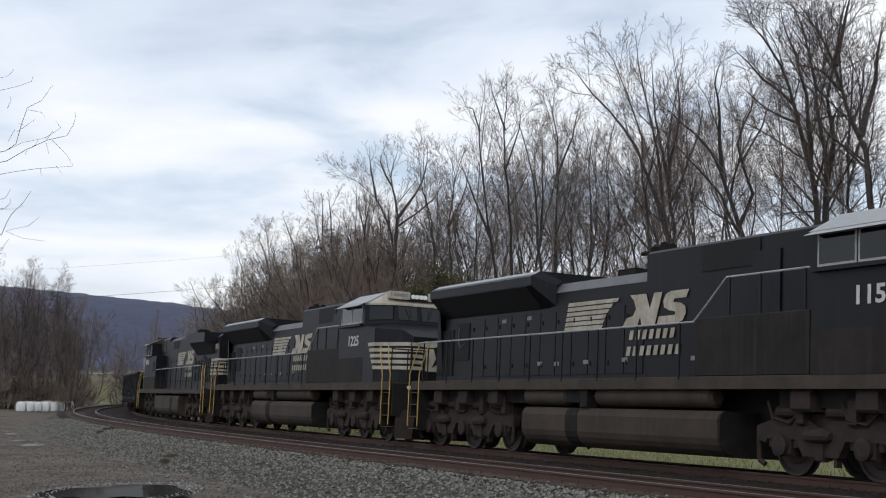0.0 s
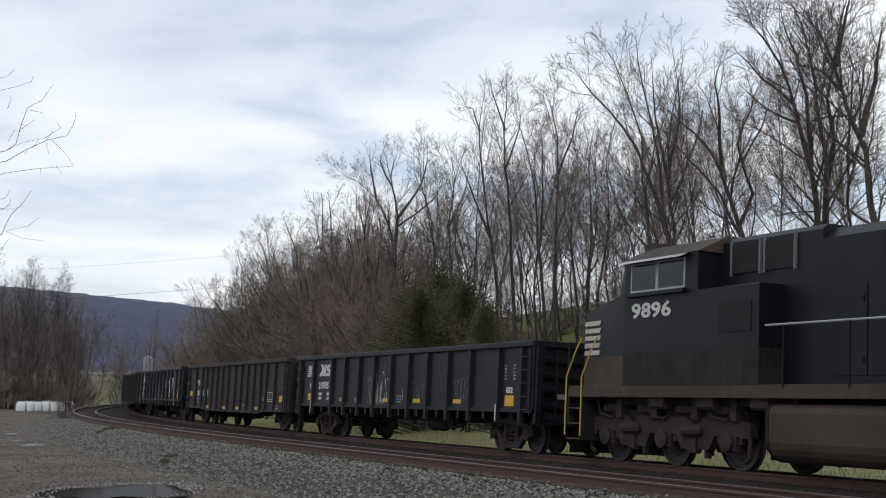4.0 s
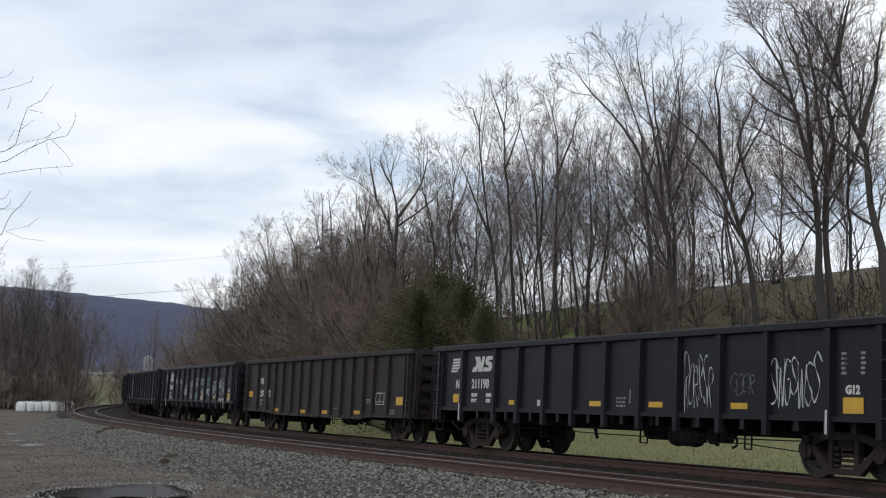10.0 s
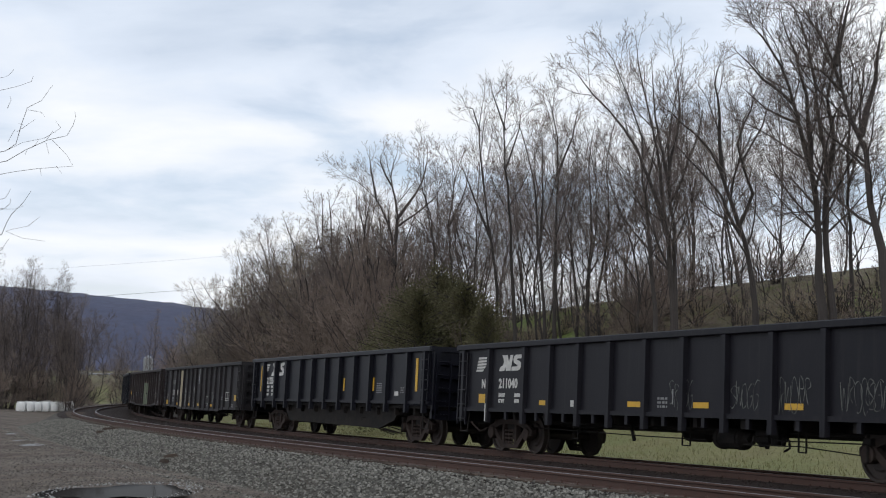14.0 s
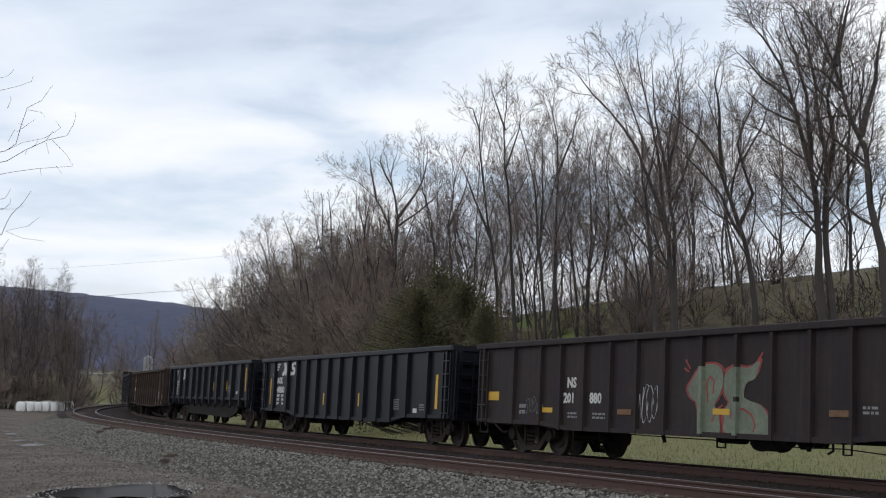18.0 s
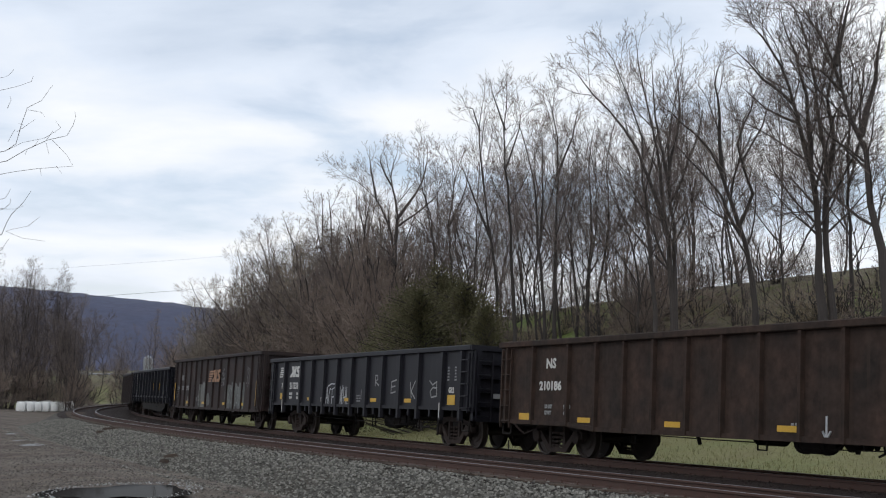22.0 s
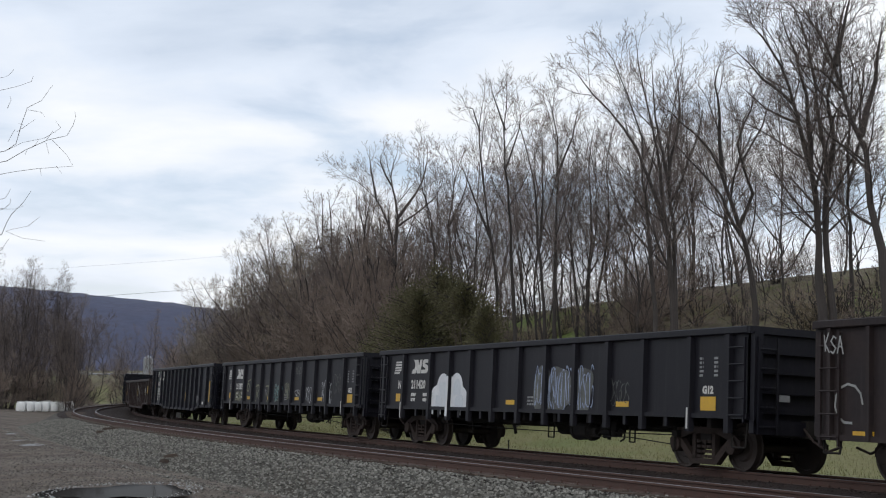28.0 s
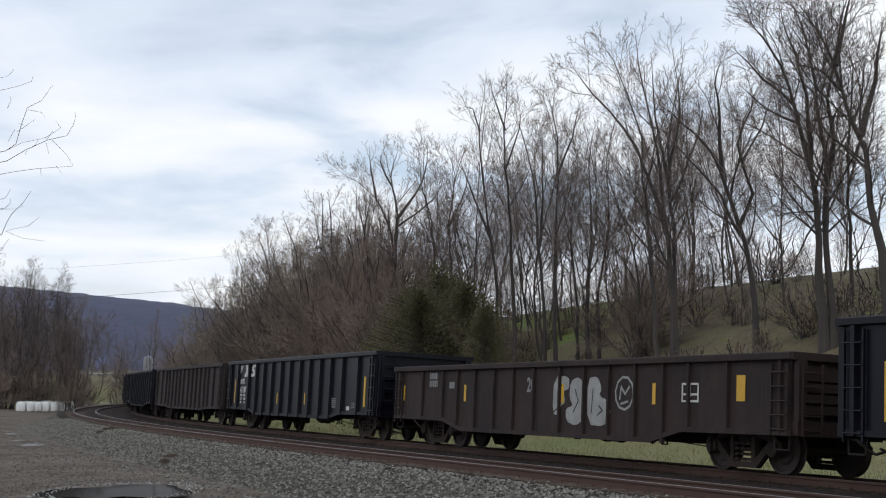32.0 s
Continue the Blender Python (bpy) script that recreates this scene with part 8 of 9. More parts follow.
    # nose: windscreen slope, tapering to the front
    nx = 9.95 if sd else 11.35
    nt = 3.5
    if sd:
        bx = 8.62
        nose = [(cab_x1, -cw, deck), (cab_x1, cw, deck), (cab_x1, cw, nt), (cab_x1, -cw, nt), (bx, -cw, deck), (bx, cw, deck), (bx, cw, 3.36), (bx, -cw, 3.36), (nx - 0.35, -1.08, deck), (nx - 0.35, 1.08, deck), (nx - 0.35, 1.0, 3.3), (nx - 0.35, -1.0, 3.3),
                (nx, -0.85, deck), (nx, 0.85, deck), (nx, 0.78, 3.1), (nx, -0.78, 3.1), (8.45, -0.75, nt + 0.1), (8.45, 0.75, nt + 0.1)]
        lp("nose", Shape().add(nose, [(0, 4, 7, 3), (1, 2, 6, 5), (4, 8, 11, 7), (5, 6, 10, 9), (8, 12, 15, 11), (9, 10, 14, 13), (12, 13, 14, 15), (3, 7, 16), (2, 17, 6), (7, 11, 16), (6, 17, 10), (16, 11, 10, 17), (11, 15, 14, 10)]), "loco_black", "broad tapered nose")
        front = [(cab_x1, -cw, nt), (cab_x1, cw, nt), (cab_x1, cw, cab_eave), (cab_x1, -cw, cab_eave), (8.45, -0.75, nt + 0.1), (8.45, 0.75, nt + 0.1), (8.3, 0.75, cab_eave), (8.3, -0.75, cab_eave)]
        lp("cab_front", Shape().add(front, [(0, 4, 7, 3), (1, 2, 6, 5), (4, 5, 6, 7)]), "loco_black", "faceted cab front")
        for sy in (-1, 1):
            lp("windscreen", Shape().add([(8.45, sy * 0.08, 3.68), (8.45, sy * 0.7, 3.68), (8.325, sy * 0.7, 4.1), (8.325, sy * 0.08, 4.1)], [(0, 1, 2, 3)]), "glass", "cab windscreen")
            lp("corner_window", Shape().add([(7.76, sy * 1.4, 3.66), (8.36, sy * 0.86, 3.68), (8.28, sy * 0.84, 4.1), (7.74, sy * 1.4, 4.08)], [(0, 1, 2, 3)]), "glass", "angled corner window")
            lp("wiper", Shape().path([(8.47, sy * 0.4, 4.12), (8.49, sy * 0.3, 3.75)], 0.012, 4), "underframe")
            lp("seam", Shape().box(bx - 0.012, bx + 0.012, min(sy * 1.506, sy * 1.49), max(sy * 1.506, sy * 1.49), deck, 3.34), "underframe")
        for sy in (-1, 1):
            a, b = sorted((sy * 0.3, sy * 0.95))
            lp("number_box", Shape().box(8.02, 8.32, a, b, 4.32, 4.56, 0.03), "cream_mark", "white number board with a grey number")
            lp("number_bar", Shape().box(8.32, 8.326, a + 0.1, b - 0.1, 4.4, 4.49), "grey_mark")
        for yy in (-0.2, -0.07, 0.07, 0.2):
            lp("headlight", Shape().turned([(0, 0.075), (0.03, 0.07)], (8.3, yy, 4.42), "x", 10), "lens", "round headlight")
        for i in range(5):
            z0 = 2.12 + i * 0.175
            s_ = Shape()
            for sy in (-1, 1):
                e = 0.012 * sy
                k0 = 8.56 - 0.52 * (z0 - 2.12) / 0.8
                s_.add([(k0, sy * cw + e, z0), (bx, sy * cw + e, z0), (bx, sy * cw + e, z0 + 0.105), (k0 - 0.06, sy * cw + e, z0 + 0.105), (nx - 0.35, sy * 1.06 + e * 1.6, z0), (nx - 0.35, sy * 1.055 + e * 1.6, z0 + 0.105), (nx, sy * 0.845 + e * 1.6, z0), (nx, sy * 0.835 + e * 1.6, z0 + 0.105)],
                       [(0, 1, 2, 3), (1, 4, 5, 2), (4, 6, 7, 5)])
            s_.add([(nx + 0.012, -0.84, z0), (nx + 0.012, 0.84, z0), (nx + 0.012, 0.83, z0 + 0.105), (nx + 0.012, -0.83, z0 + 0.105)], [(0, 1, 2, 3)])
            lp("nose_stripe", s_, "cream_mark", "cream nose stripe")
        lp("headlight_box", Shape().box(8.0, 8.3, -0.29, 0.29, 4.3, 4.54, 0.02), "loco_black")
        lp("brow", Shape().add([(cab_x1, -1.52, cab_eave), (cab_x1, 1.52, cab_eave), (8.36, 0.8, cab_eave), (8.36, -0.8, cab_eave), (cab_x1 + 0.05, -0.85, cab_top), (cab_x1 + 0.05, 0.85, cab_top), (cab_x1, -1.52, cab_eave - 0.06), (cab_x1, 1.52, cab_eave - 0.06), (8.36, 0.8, cab_eave - 0.06), (8.36, -0.8, cab_eave - 0.06)],
                               [(0, 3, 4), (3, 2, 5, 4), (2, 1, 5), (6, 9, 3, 0), (9, 8, 2, 3), (8, 7, 1, 2)]), "cream_mark", "cream band over the windscreen")
        lp("nose_plaque", Shape().box(nx + 0.015, nx + 0.02, -0.42, 0.42, 2.1, 2.98), "cream_mark", "cream plaque on the nose")
        lp("nose_emblem", Shape().add([(nx + 0.026, a, b) for a, b in ((-0.18, 2.2), (-0.05, 2.5), (-0.15, 2.8), (0.1, 2.88), (0.2, 2.6), (0.12, 2.3), (0.2, 2.15), (0.05, 2.35))], [tuple(range(8))]), "underframe", "black emblem shape")
    else:
        nose = [(cab_x1, -1.48, deck), (cab_x1, 1.48, deck), (cab_x1, 1.48, 3.5), (cab_x1, -1.48, 3.5), (nx - 0.2, -1.3, deck), (nx - 0.2, 1.3, deck), (nx - 0.2, 1.26, 3.2), (nx - 0.2, -1.26, 3.2), (nx, -1.1, deck), (nx, 1.1, deck), (nx, 1.05, 3.1), (nx, -1.05, 3.1)]
        lp("nose", Shape().add(nose, [(0, 4, 7, 3), (1, 2, 6, 5), (3, 7, 6, 2), (4, 8, 11, 7), (5, 6, 10, 9), (7, 11, 10, 6), (8, 9, 10, 11)]), "loco_black", "long sloped nose")
        lp("nose_foot", Shape().add([(cab_x1, -1.487, deck), (nx - 0.2, -1.307, deck), (nx - 0.2, -1.3, 2.2), (cab_x1, -1.487, 2.2), (nx, -1.107, deck), (nx, -1.1, 2.2)], [(0, 1, 2, 3), (1, 4, 5, 2)]), "loco_dusty", "dust-stained foot of the nose")
        lp("cab_front", Shape().add([(cab_x1 + 0.35, -1.4, 3.46), (cab_x1 + 0.35, 1.4, 3.46), (cab_x1, 1.5, 4.16), (cab_x1, -1.5, 4.16), (cab_x1, -1.48, 3.4), (cab_x1, 1.48, 3.4), (cab_x1, 0.8, 4.5), (cab_x1, -0.8, 4.5)], [(0, 1, 2, 3), (4, 0, 3), (5, 2, 1), (3, 2, 6, 7)]), "loco_black", "sloped cab front")
        lp("windscreen", Shape().add([(cab_x1 + 0.33, -1.2, 3.54), (cab_x1 + 0.33, 1.2, 3.54), (cab_x1 + 0.06, 1.25, 4.08), (cab_x1 + 0.06, -1.25, 4.08)], [(0, 1, 2, 3)]), "glass", "cab windscreen")
        for i in range(5):
            z0 = 2.25 + i * 0.16
            lp("nose_stripe", Shape().add([(nx - 0.9, -1.375, z0), (nx - 0.2, -1.315, z0), (nx - 0.2, -1.312, z0 + 0.1), (nx - 0.96, -1.38, z0 + 0.1), (nx, -1.115, z0), (nx, -1.11, z0 + 0.1)], [(0, 1, 2, 3), (1, 4, 5, 2)]), "cream_mark", "cream nose stripe")
            # the long hood's end
            s_ = Shape().box(-10.715, -10.7, -0.95, 0.95, 2.22 + i * 0.16, 2.32 + i * 0.16)
            s_.box(-10.7, -8.72 - 0.04 * i, -0.962, -0.94, 2.22 + i * 0.16, 2.32 + i * 0.16)
            lp("end_stripe", s_, "cream_mark", "cream end stripe")
        for zz in (3.62, 3.85):
            lp("headlight", Shape().turned([(-0.04, 0.1), (0.0, 0.1)], (-10.75, 0, zz - 0.05), "x", 12), "lens", "round headlight")
        lp("vent_panel", Shape().box(5.15, 6.1, -1.515, -1.49, 2.55, 3.1), "grille", "louvred vent")
        lp("number_box", Shape().box(cab_x1 - 0.1, cab_x1 + 0.2, -0.9, 0.9, 4.42, 4.62, 0.02), "loco_dusty")
    # fuel tank, reservoirs
    tx0, tx1, tz0, tz1 = (-4.75, 2.85, 0.24, 1.1) if sd else (-3.4, 4.7, 0.22, 1.24)
    def tank_line(g):
        half = [(0.95, tz0)] + [(1.04 + 0.44 * math.sin(q), tz0 + 0.42 - 0.42 * math.cos(q)) for q in (0.2, 0.5, 0.8, 1.1, 1.4)] + [(1.48, tz1 - 0.16), (1.44, tz1 - 0.06), (1.36, tz1)]
        half = [(a + g, b) for a, b in half]
        return [(-a, b) for a, b in half] + half[::-1]
    lp("fuel_tank", Shape().prism(tank_line(0.0), tx0, tx1), "loco_dusty", "dusty brown fuel tank")
    lp("tank_band", Shape().prism(tank_line(0.008), tx0 + 2.0, tx0 + 2.5), "underframe", "oil-stained tank band")
    lp("tank_end", Shape().prism(tank_line(0.012), tx1 - 0.06, tx1 + 0.02), "underframe")
    if sd:
        for x0, x1 in ((-4.85, -2.9), (-1.7, 2.45)):
            lp("air_reservoir", Shape().turned([(x0, 0.12), (x0 + 0.08, 0.21), (x1 - 0.08, 0.21), (x1, 0.12)], (0, -1.22, 1.36), "x", 16), "loco_dusty", "brown cylindrical air reservoir", smooth_=True)
        lp("valve_gear", Shape().box(-2.9, -2.3, -1.4, -1.1, 1.2, 1.55, 0.03).path([(-3.1, -1.3, 1.4), (-1.7, -1.3, 1.35)], 0.03).box(-2.2, -1.9, -1.45, -1.2, 1.1, 1.5, 0.03), "underframe")
    for x in (-9.6, -8.1, -6.4, 5.0, 6.6, 8.2):
        lp("underfloor_box", Shape().box(x - 0.25, x + 0.25, -1.42, -0.9, 1.12, 1.5, 0.05), "truck_steel")
    # trucks
    for x in ((-8.5, 6.28) if sd else (-6.5, 8.3)):
        t = new("truck")
        t.parent, t.location, t.empty_display_size = eng, (f * x, 0, 0), 0.2
        for side in (1, -1):
            ob = part("side_frame", cached("loco_frame", loco_frame, "truck_steel"), None, t, "dusty cast side frame with axle boxes")
            if side < 0:
                ob.rotation_euler = (0, 0, math.pi)
        part("bolster", cached("loco_bolster", lambda: Shape().box(-2.4, 2.4, -0.5, 0.5, 0.75, 1.05).box(-0.4, 0.4, -1.0, 1.0, 0.8, 1.2), "underframe"), None, t)
        for dx in (-2.08, 0.0, 2.08):
            w = part("wheelset", cached("loco_wheelset", lambda: wheel_pair(0.53), "wheel_steel", True), None, t, "large worn steel wheels on an axle")
            w.location = (dx, 0, 0.53)
            TURNING.append((w, place, 0.53))
    # handrails
    hz = deck + 1.05
    r0, r1 = (-10.9, 2.0) if sd else (-9.4, 4.75)
    pts = [(r0, -1.5, hz), (r1, -1.5, hz)]
    if sd:
        pts += [(3.0, -1.5, 3.58), (5.3, -1.5, 3.58)]
    lp("handrail", Shape().path(pts, 0.02, 6), "grey_rail", "long pale handrail along the walkway")
    lp("handrail", Shape().path([(a, 1.5, c_) for a, b, c_ in pts], 0.02, 6), "grey_rail", "long pale handrail along the walkway")
    for i in range(9):
        x = r0 + (r1 - r0) * (i + 0.3) / 8.6
        for sy in (-1, 1):
            lp("stanchion", Shape().rod((x, sy * 1.5, deck - 0.15), (x, sy * 1.5, hz), 0.022, sides=6), "loco_black")
    if sd:
        for x in (3.1, 4.0, 5.2):
            lp("stanchion", Shape().rod((x, -1.5, 2.86), (x, -1.5, 3.58), 0.022, sides=6), "loco_black")
    # platforms, steps, pilots and their yellow rails at both ends
    for e in (-1, 1):
        xe = fr + 0.05 if e > 0 else fl - 0.05
        lp("pilot", Shape().box(min(xe, xe + 0.08 * e), max(xe, xe + 0.08 * e), -1.45, 1.45, 0.75, deck - 0.05), "underframe")
        plow = Shape().add([(xe, -1.3, 0.95), (xe, 1.3, 0.95), (xe + 0.45 * e, 0, 0.9), (xe + 0.1 * e, -1.35, 0.12), (xe + 0.1 * e, 1.35, 0.12), (xe + 0.7 * e, 0, 0.12)], [(0, 3, 5, 2), (2, 5, 4, 1)])
        lp("plow", plow, "truck_steel", "steel snowplow pilot")
        for sy in (-1, 1):
            a, b = sorted((sy * 1.5, sy * 1.05))
            for k in range(4):
                lp("step", Shape().box(min(xe, xe - 0.55 * e), max(xe, xe - 0.55 * e), a, b, 0.42 + k * 0.33, 0.45 + k * 0.33), "loco_dusty")
            lp("step_side", Shape().box(xe - 0.60 * e - 0.02, xe - 0.60 * e + 0.02, a, b, 0.4, deck), "underframe")
        for sy in (-1, 1):
            for dx in (0.02, -0.62):
                x = xe + dx * e
                lp("grab_rail", Shape().path([(x, sy * 1.53, 0.5), (x, sy * 1.53, deck + 0.2), (x - 0.3 * e, sy * 1.5, deck + 0.75), (x - 0.45 * e, sy * 1.45, deck + 1.05)], 0.017, 6), "yellow_rail", "yellow painted grab rail")
        for sy in (-1, 1):
            lp("end_rail", Shape().path([(xe, sy * 1.5, deck), (xe, sy * 1.5, deck + 0.95), (xe, sy * 0.45, deck + 0.95), (xe, sy * 0.45, deck)], 0.02, 6), "underframe", "end platform railing")
            lp("end_stanchion", Shape().rod((xe, sy * 1.0, deck), (xe, sy * 1.0, deck + 0.95), 0.02, sides=6), "underframe")
        for yy in (-0.7, -0.55, 0.55, 0.7):
            lp("air_hose", Shape().path([(xe, yy, 1.1), (xe + 0.15 * e, yy, 0.9), (xe + 0.2 * e, yy * 0.9, 0.55)], 0.025, 5), "rubber", "hanging rubber air hose")
        part("coupler", cached("coupler/%d" % (e * f), lambda: coupler(e * f), "truck_steel"), None, eng, "rusty knuckle coupler with air hose").location = (f * (xe - 0.35 * e), 0, 0)
        for yy in (-0.95, 0.95):
            lp("ditch_light", Shape().turned([(0, 0.065), (0.05 * e, 0.06)], (xe + 0.05 * e, yy, deck - 0.15), "x", 10), "lens", "round ditch light")
    # paint
    if sd:
        ex, ez, es = -3.8, 2.86, 0.68
        nx0, nz, nh, ny = 6.36, 2.88, 0.31, -1.512
    else:
        ex, ez, es = -0.75, 2.82, 0.68
        nx0, nz, nh, ny = -9.03, 2.96, 0.3, -1.512
    if number == "1225":
        ex, nx0 = ex - 0.22, nx0 - 0.16
    yl = -0.972
    k = 1.0
    for i in range(6):
        z0 = ez + es * (0.02 + 0.165 * i)
        a, b = ex + 0.03 * i, ex + (1.62, 1.68, 1.76, 1.86, 2.0, 2.25)[i] * (1.0 if sd else 1.12)
        part("emblem_stripe", Shape().plate([(a, z0), (b, z0), (b + 0.08, z0 + es * 0.125), (a + 0.05, z0 + es * 0.125)], yl - 0.004, yl), M["cream_mark"], eng, "cream painted stripe")
    ox = ex + (2.42 if sd else 2.6)
    wide = 1.14 if sd else 1.08
    for pts in EMBLEM:
        part("emblem_block", Shape().plate([(ox + (a + 0.1 * b) * es * wide + 0.05, ez + b * es) for a, b in pts], yl - 0.004, yl), M["cream_mark"], eng, "cream painted emblem block")
    rng = random.Random(3)
    for row, (n, z0, x0, wid) in enumerate(((7, ez - 0.28, ex + 2.75, 1.75), (8, ez - 0.62, ex + 2.65, 2.05))):
        w = wid / n
        for i in range(n):
            a = x0 + i * w
            part("name_block", Shape().plate([(a, z0), (a + w * 0.56, z0), (a + w * 0.56 + 0.05, z0 + 0.2), (a + 0.05, z0 + 0.2)], yl - 0.004, yl), M["cream_mark"], eng, "slanted cream painted block")
    letters(number, nh, nx0, nz, ny, eng, "white_mark", "road_number", 1.2 if sd else 1.7, label="cream painted road number")
    if not sd:
        letters(number, 0.27, 9.78, 3.36, -0.972, eng, "cream_mark", "road_number", 1.0, label="cream painted road number")
    FLEET.append((eng, place, 6.85))


loco("sd", "1150", 4.85, "black diesel locomotive with cream emblem and dusty tank")
loco("sd", "1225", -17.90, "black diesel locomotive with striped nose and dusty tank")
loco("ge", "9896", -41.20, "black diesel locomotive running backwards, dusty sloped nose")



def travel(t):
    """Metres the train has gone by t; it gathers a little speed at first."""
    ts = np.arange(0, 32.51, 0.05)
    v = np.interp(ts, [0, 2, 5, 9, 19, 29, 33], [13.4, 13.75, 14.2, 14.43, 14.45, 14.26, 14.2])
    return float(np.interp(t, ts, np.concatenate([[0], np.cumsum((v[1:] + v[:-1]) * 0.025)])))


def on_track(s, half):
    xa, ya, _ = at(s + half)
    xb, yb, _ = at(s - half)
    rz = math.degrees(math.atan2(ya - yb, xa - xb))
    return pose((xa + xb) / 2, (ya + yb) / 2, -0.04) @ pose(0, 0, 0, 0, 0, rz) @ pose(0, 0, 0, BANK, 0, 0)


def motions():
    for car, place, half in FLEET:
        rows = []
        for i in range(65):
            t = i * 0.5
            s = place + travel(t)
            if -165 < s < 45 or i % 8 == 0:
                rows.append((t, on_track(s, half)))
        walk(car, rows)
    # wheels turn while their car passes through the view
    for wheel, place, r in TURNING:
        x, y, z = wheel.location
        rows = []
        for i in range(0, 960):
            t = i / 30
            if -62 < place + travel(t) < 24:
                rows.append((t, pose(x, y, z) @ Matrix.Rotation(travel(t) / r, 4, "Y")))
        if not rows:
            rows = [(0, pose(x, y, z))]
        if rows[0][0] > 0:
            rows.insert(0, (0, rows[0][1]))
        if rows[-1][0] < 32:
            rows.append((32, rows[-1][1]))
        walk(wheel, rows)


# ---- sleepers and loose stone ----
def ties():
    rng = random.Random(31)
    shapes = []
    for k in range(4):
        L, W, H = 1.30, 0.115, 0.10
        j = lambda a: rng.uniform(-a, a)
        sh = Shape()
        vs = []
        for sx in (-1, 1):
            for y, z in ((-W, -H), (W, -H), (W, H - 0.02), (W - 0.02, H), (-W + 0.02, H), (-W, H - 0.02)):
                vs.append((sx * L + j(0.02), y + j(0.008), z + j(0.006)))
        sh.add(vs, [(5, 4, 3, 2, 1, 0), (6, 7, 8, 9, 10, 11)] + [(i, (i + 1) % 6, 6 + (i + 1) % 6, 6 + i) for i in range(6)])
        shapes.append(sh.mesh("tie", M["tie_wood"]))
    plates = [Shape() for _ in TRACKS]
    for (tr, centre, base), (s0, s1), pl in zip(TRACKS, ((-74, 12.5), (-40, 12.5)), plates):
        s = s0
        while s < s1:
            x, y, h = at(s, centre)
            m = Matrix.LocRotScale((float(x), float(y), base - 0.172 - 0.085), Euler((0, 0, 0)), None)
            # local x points to the camera's side
            rot = Matrix.Rotation(-float(h) + rng.uniform(-0.02, 0.02), 4, "Z") @ Matrix.Rotation(radians(BANK), 4, "Y")
            ob = new("tie", shapes[rng.randrange(4)])
            ob.parent = tr
            ob.matrix_basis = m @ rot @ Matrix.Translation((rng.uniform(-0.03, 0.03), 0, 0))
            for side in (-1, 1):
                for dx in (-0.11, 0.11):
                    c = (m @ rot) @ Vector((side * 0.7525 + dx, 0.06, 0.12))
                    pl.rod(c - Vector((0, 0, 0.05)), c + Vector((0, 0, 0.03)), 0.016, 0.02, 4)
            s += 0.5 + rng.uniform(-0.015, 0.015)
    for (tr, c, b), pl in zip(TRACKS, plates):
        tagged(part("spikes", pl, M["rail_side"], tr, "rusty track spikes"), kind="stuff")


ties()


def stones():
    """Loose ballast: small faceted stones on the shoulder, the bed and the yard's edge."""
    rng = np.random.default_rng(4)
    sh_v, sh_f = [], []
    base = np.array([(1, 0, -0.2), (-0.5, 0.87, -0.2), (-0.5, -0.87, -0.2), (0.45, 0.5, 0.6), (-0.6, 0.05, 0.65), (0.35, -0.55, 0.5)])
    tri = np.array([(0, 1, 3), (1, 4, 3), (1, 2, 4), (2, 5, 4), (2, 0, 5), (0, 3, 5), (3, 4, 5)])
    n = 38000
    s = 13 - 62 * rng.random(n) ** 1.25
    off = np.where(rng.random(n) < 0.8, rng.uniform(5.6, 9.4, n), rng.uniform(-1.6, 5.8, n))
    x, y, h = at(s, off)
    z = np.interp(off, [-3.4, -1.9, 5.7, 6.0, 7.0, 7.9, 8.6, 9.4], [-0.75, -0.28, -0.06, -0.07, -0.15, -0.37, -0.52, -0.43])
    size = rng.uniform(0.016, 0.042, n)
    ang = rng.uniform(0, 6.28, n)
    c, q = np.cos(ang), np.sin(ang)
    jit = rng.uniform(0.7, 1.3, (n, 6, 3))
    p = base[None] * jit * size[:, None, None]
    px = p[..., 0] * c[:, None] - p[..., 1] * q[:, None] + x[:, None]
    py = p[..., 0] * q[:, None] + p[..., 1] * c[:, None] + y[:, None]
    pz = p[..., 2] + z[:, None] + size[:, None] * 0.25
    v = np.stack([px, py, pz], -1).reshape(-1, 3)
    f = (tri[None] + (np.arange(n) * 6)[:, None, None]).reshape(-1, 3)
    me = bpy.data.meshes.new("loose_stone")
    me.from_pydata(v.tolist(), [], f.tolist())
    me.materials.append(M["stone"])
    tagged(new("loose_stone", me), "loose grey crushed stones on the railway shoulder", "stones", kind="stuff")


stones()


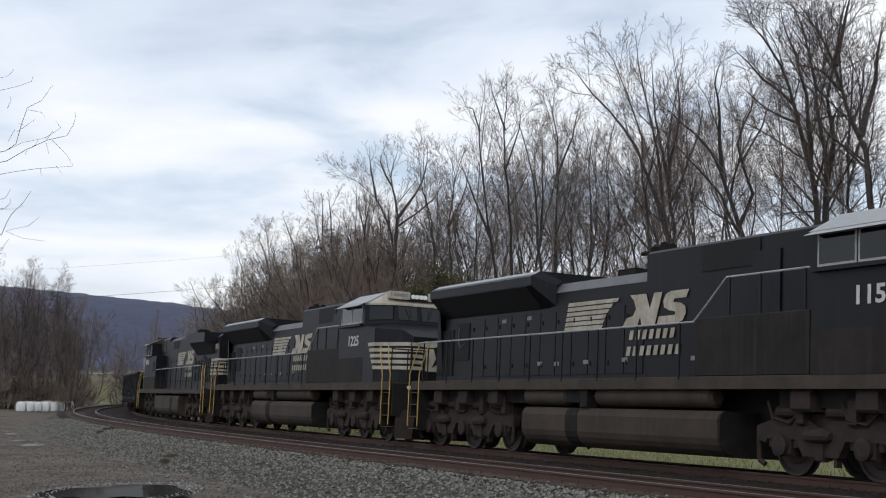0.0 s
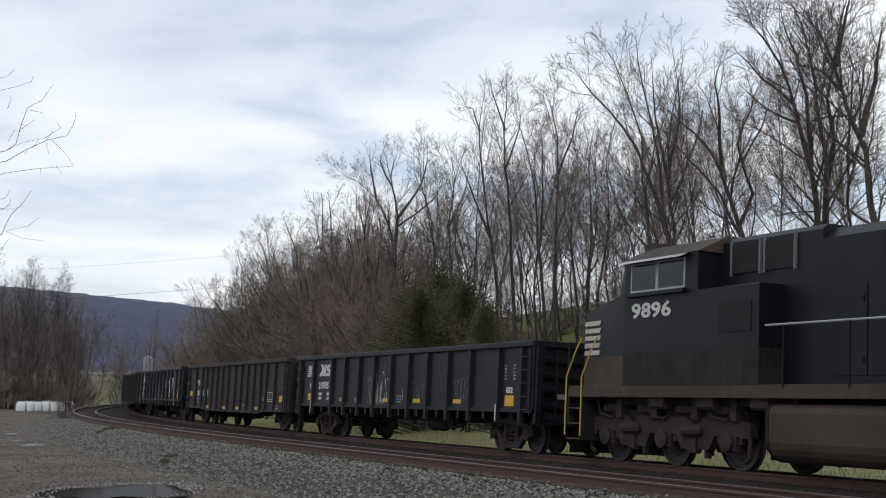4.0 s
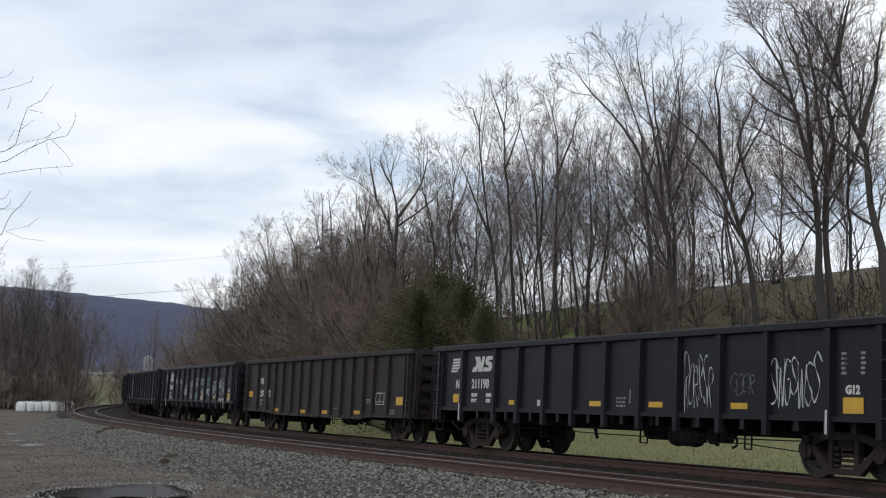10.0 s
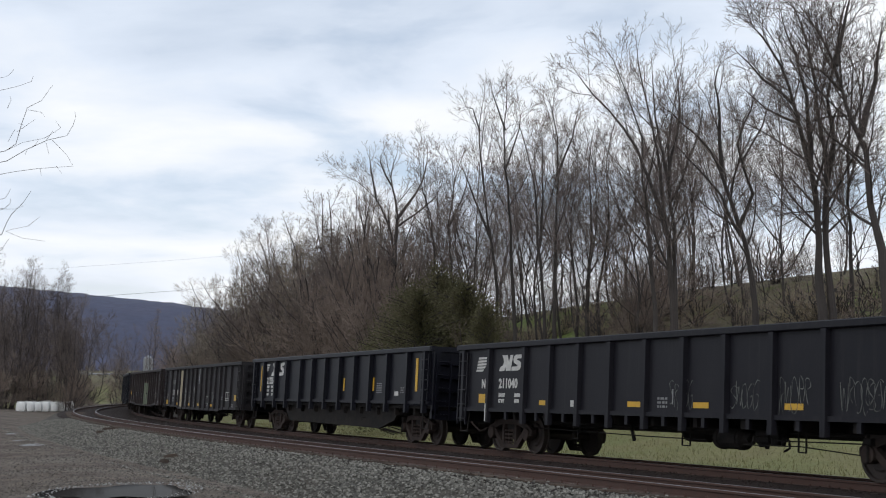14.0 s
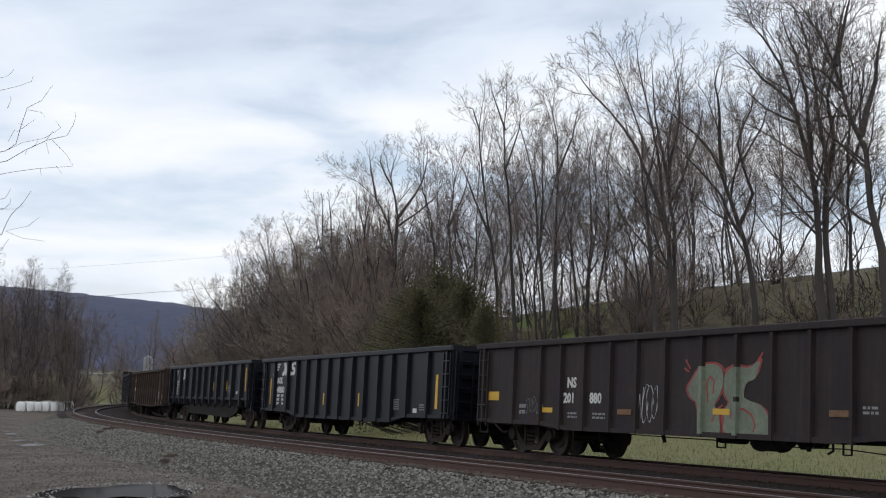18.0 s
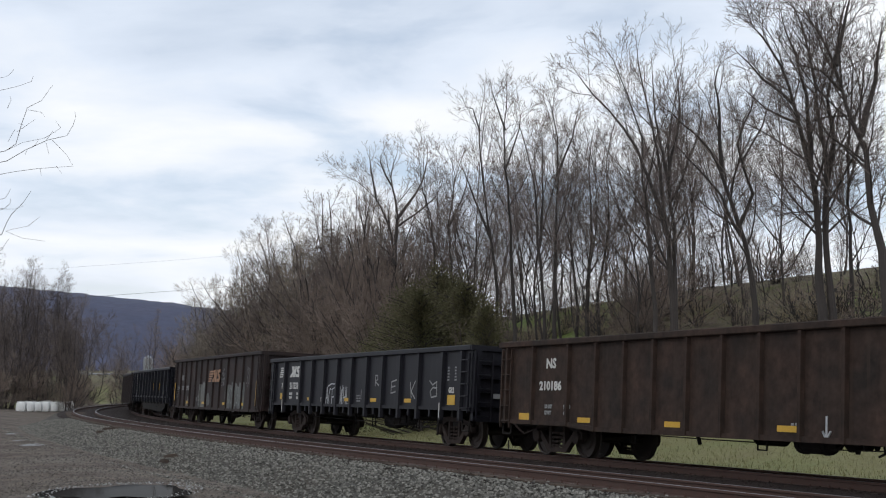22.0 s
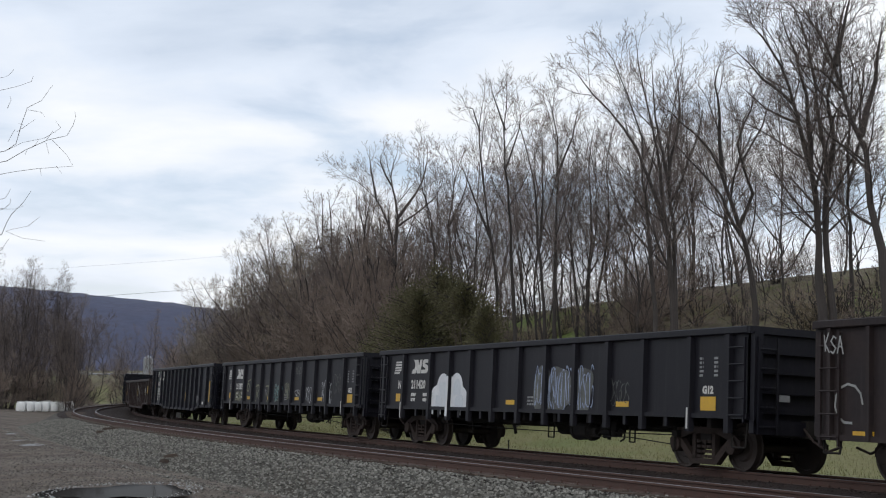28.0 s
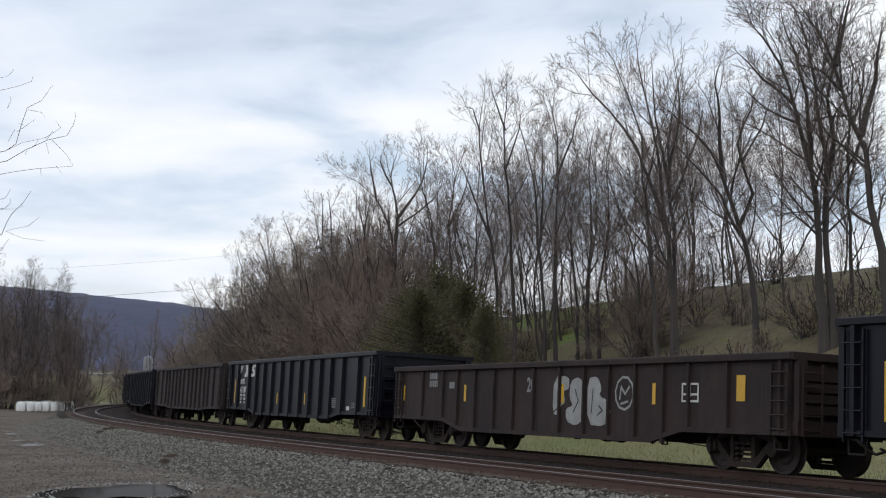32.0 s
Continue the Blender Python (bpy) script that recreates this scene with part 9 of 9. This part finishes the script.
def gravel():
    """Coarse gravel strewn over the yard, and fouled stone between the rails."""
    rng = np.random.default_rng(9)
    base = np.array([(1, 0, -0.2), (-0.5, 0.87, -0.2), (-0.5, -0.87, -0.2), (0.1, 0.05, 0.6)])
    tri = np.array([(0, 1, 3), (1, 2, 3), (2, 0, 3)])

    def strew(name, x, y, z, size, mat, label):
        n = len(x)
        p = base[None] * rng.uniform(0.6, 1.4, (n, 4, 3)) * size[:, None, None]
        v = np.stack([p[..., 0] + x[:, None], p[..., 1] + y[:, None], p[..., 2] + z[:, None]], -1).reshape(-1, 3)
        f = (tri[None] + (np.arange(n) * 4)[:, None, None]).reshape(-1, 3)
        me = bpy.data.meshes.new(name)
        me.from_pydata(v.tolist(), [], f.tolist())
        me.materials.append(M[mat])
        tagged(new(name, me), label, "stones", kind="stuff")

    n = 24000
    d = 21.5 + 60 * rng.random(n) ** 1.8
    x = (rng.uniform(-60, 760, n) - 784) / FOCAL * d
    z, w, st = relief(x, d)
    keep = (w > 8.9) & (((x + 5.95) / 1.35) ** 2 + ((d - 25.0) / 2.3) ** 2 > 1)
    strew("gravel", x[keep], d[keep], z[keep] + 0.004, rng.uniform(0.012, 0.04, n)[keep], "gravel_stone", "brown-grey gravel strewn over the yard")
    # pale washed grit round the puddle
    n = 420
    a = rng.uniform(0, 6.283, n)
    k = rng.uniform(0.98, 1.3, n)
    x, d = -5.95 + 1.16 * k * np.cos(a), 25.0 + 2.0 * k * np.sin(a)
    strew("grit", x, d, np.full(n, LOT + 0.085), rng.uniform(0.012, 0.034, n), "grit_stone", "pale washed grit at the puddle's edge")
    n = 12000
    s = 13 - 70 * rng.random(n) ** 1.2
    off = rng.uniform(-1.7, 6.0, n)
    x, y, h = at(s, off)
    z = np.interp(off, [-1.7, 1.4, 1.6, 2.9, 5.5, 6.0], [-0.25, -0.125, -0.12, -0.13, -0.06, -0.075])
    strew("fouled_stone", x, y, z, rng.uniform(0.02, 0.045, n), "bed_stone", "oily brown stones between the rails")


gravel()
motions()
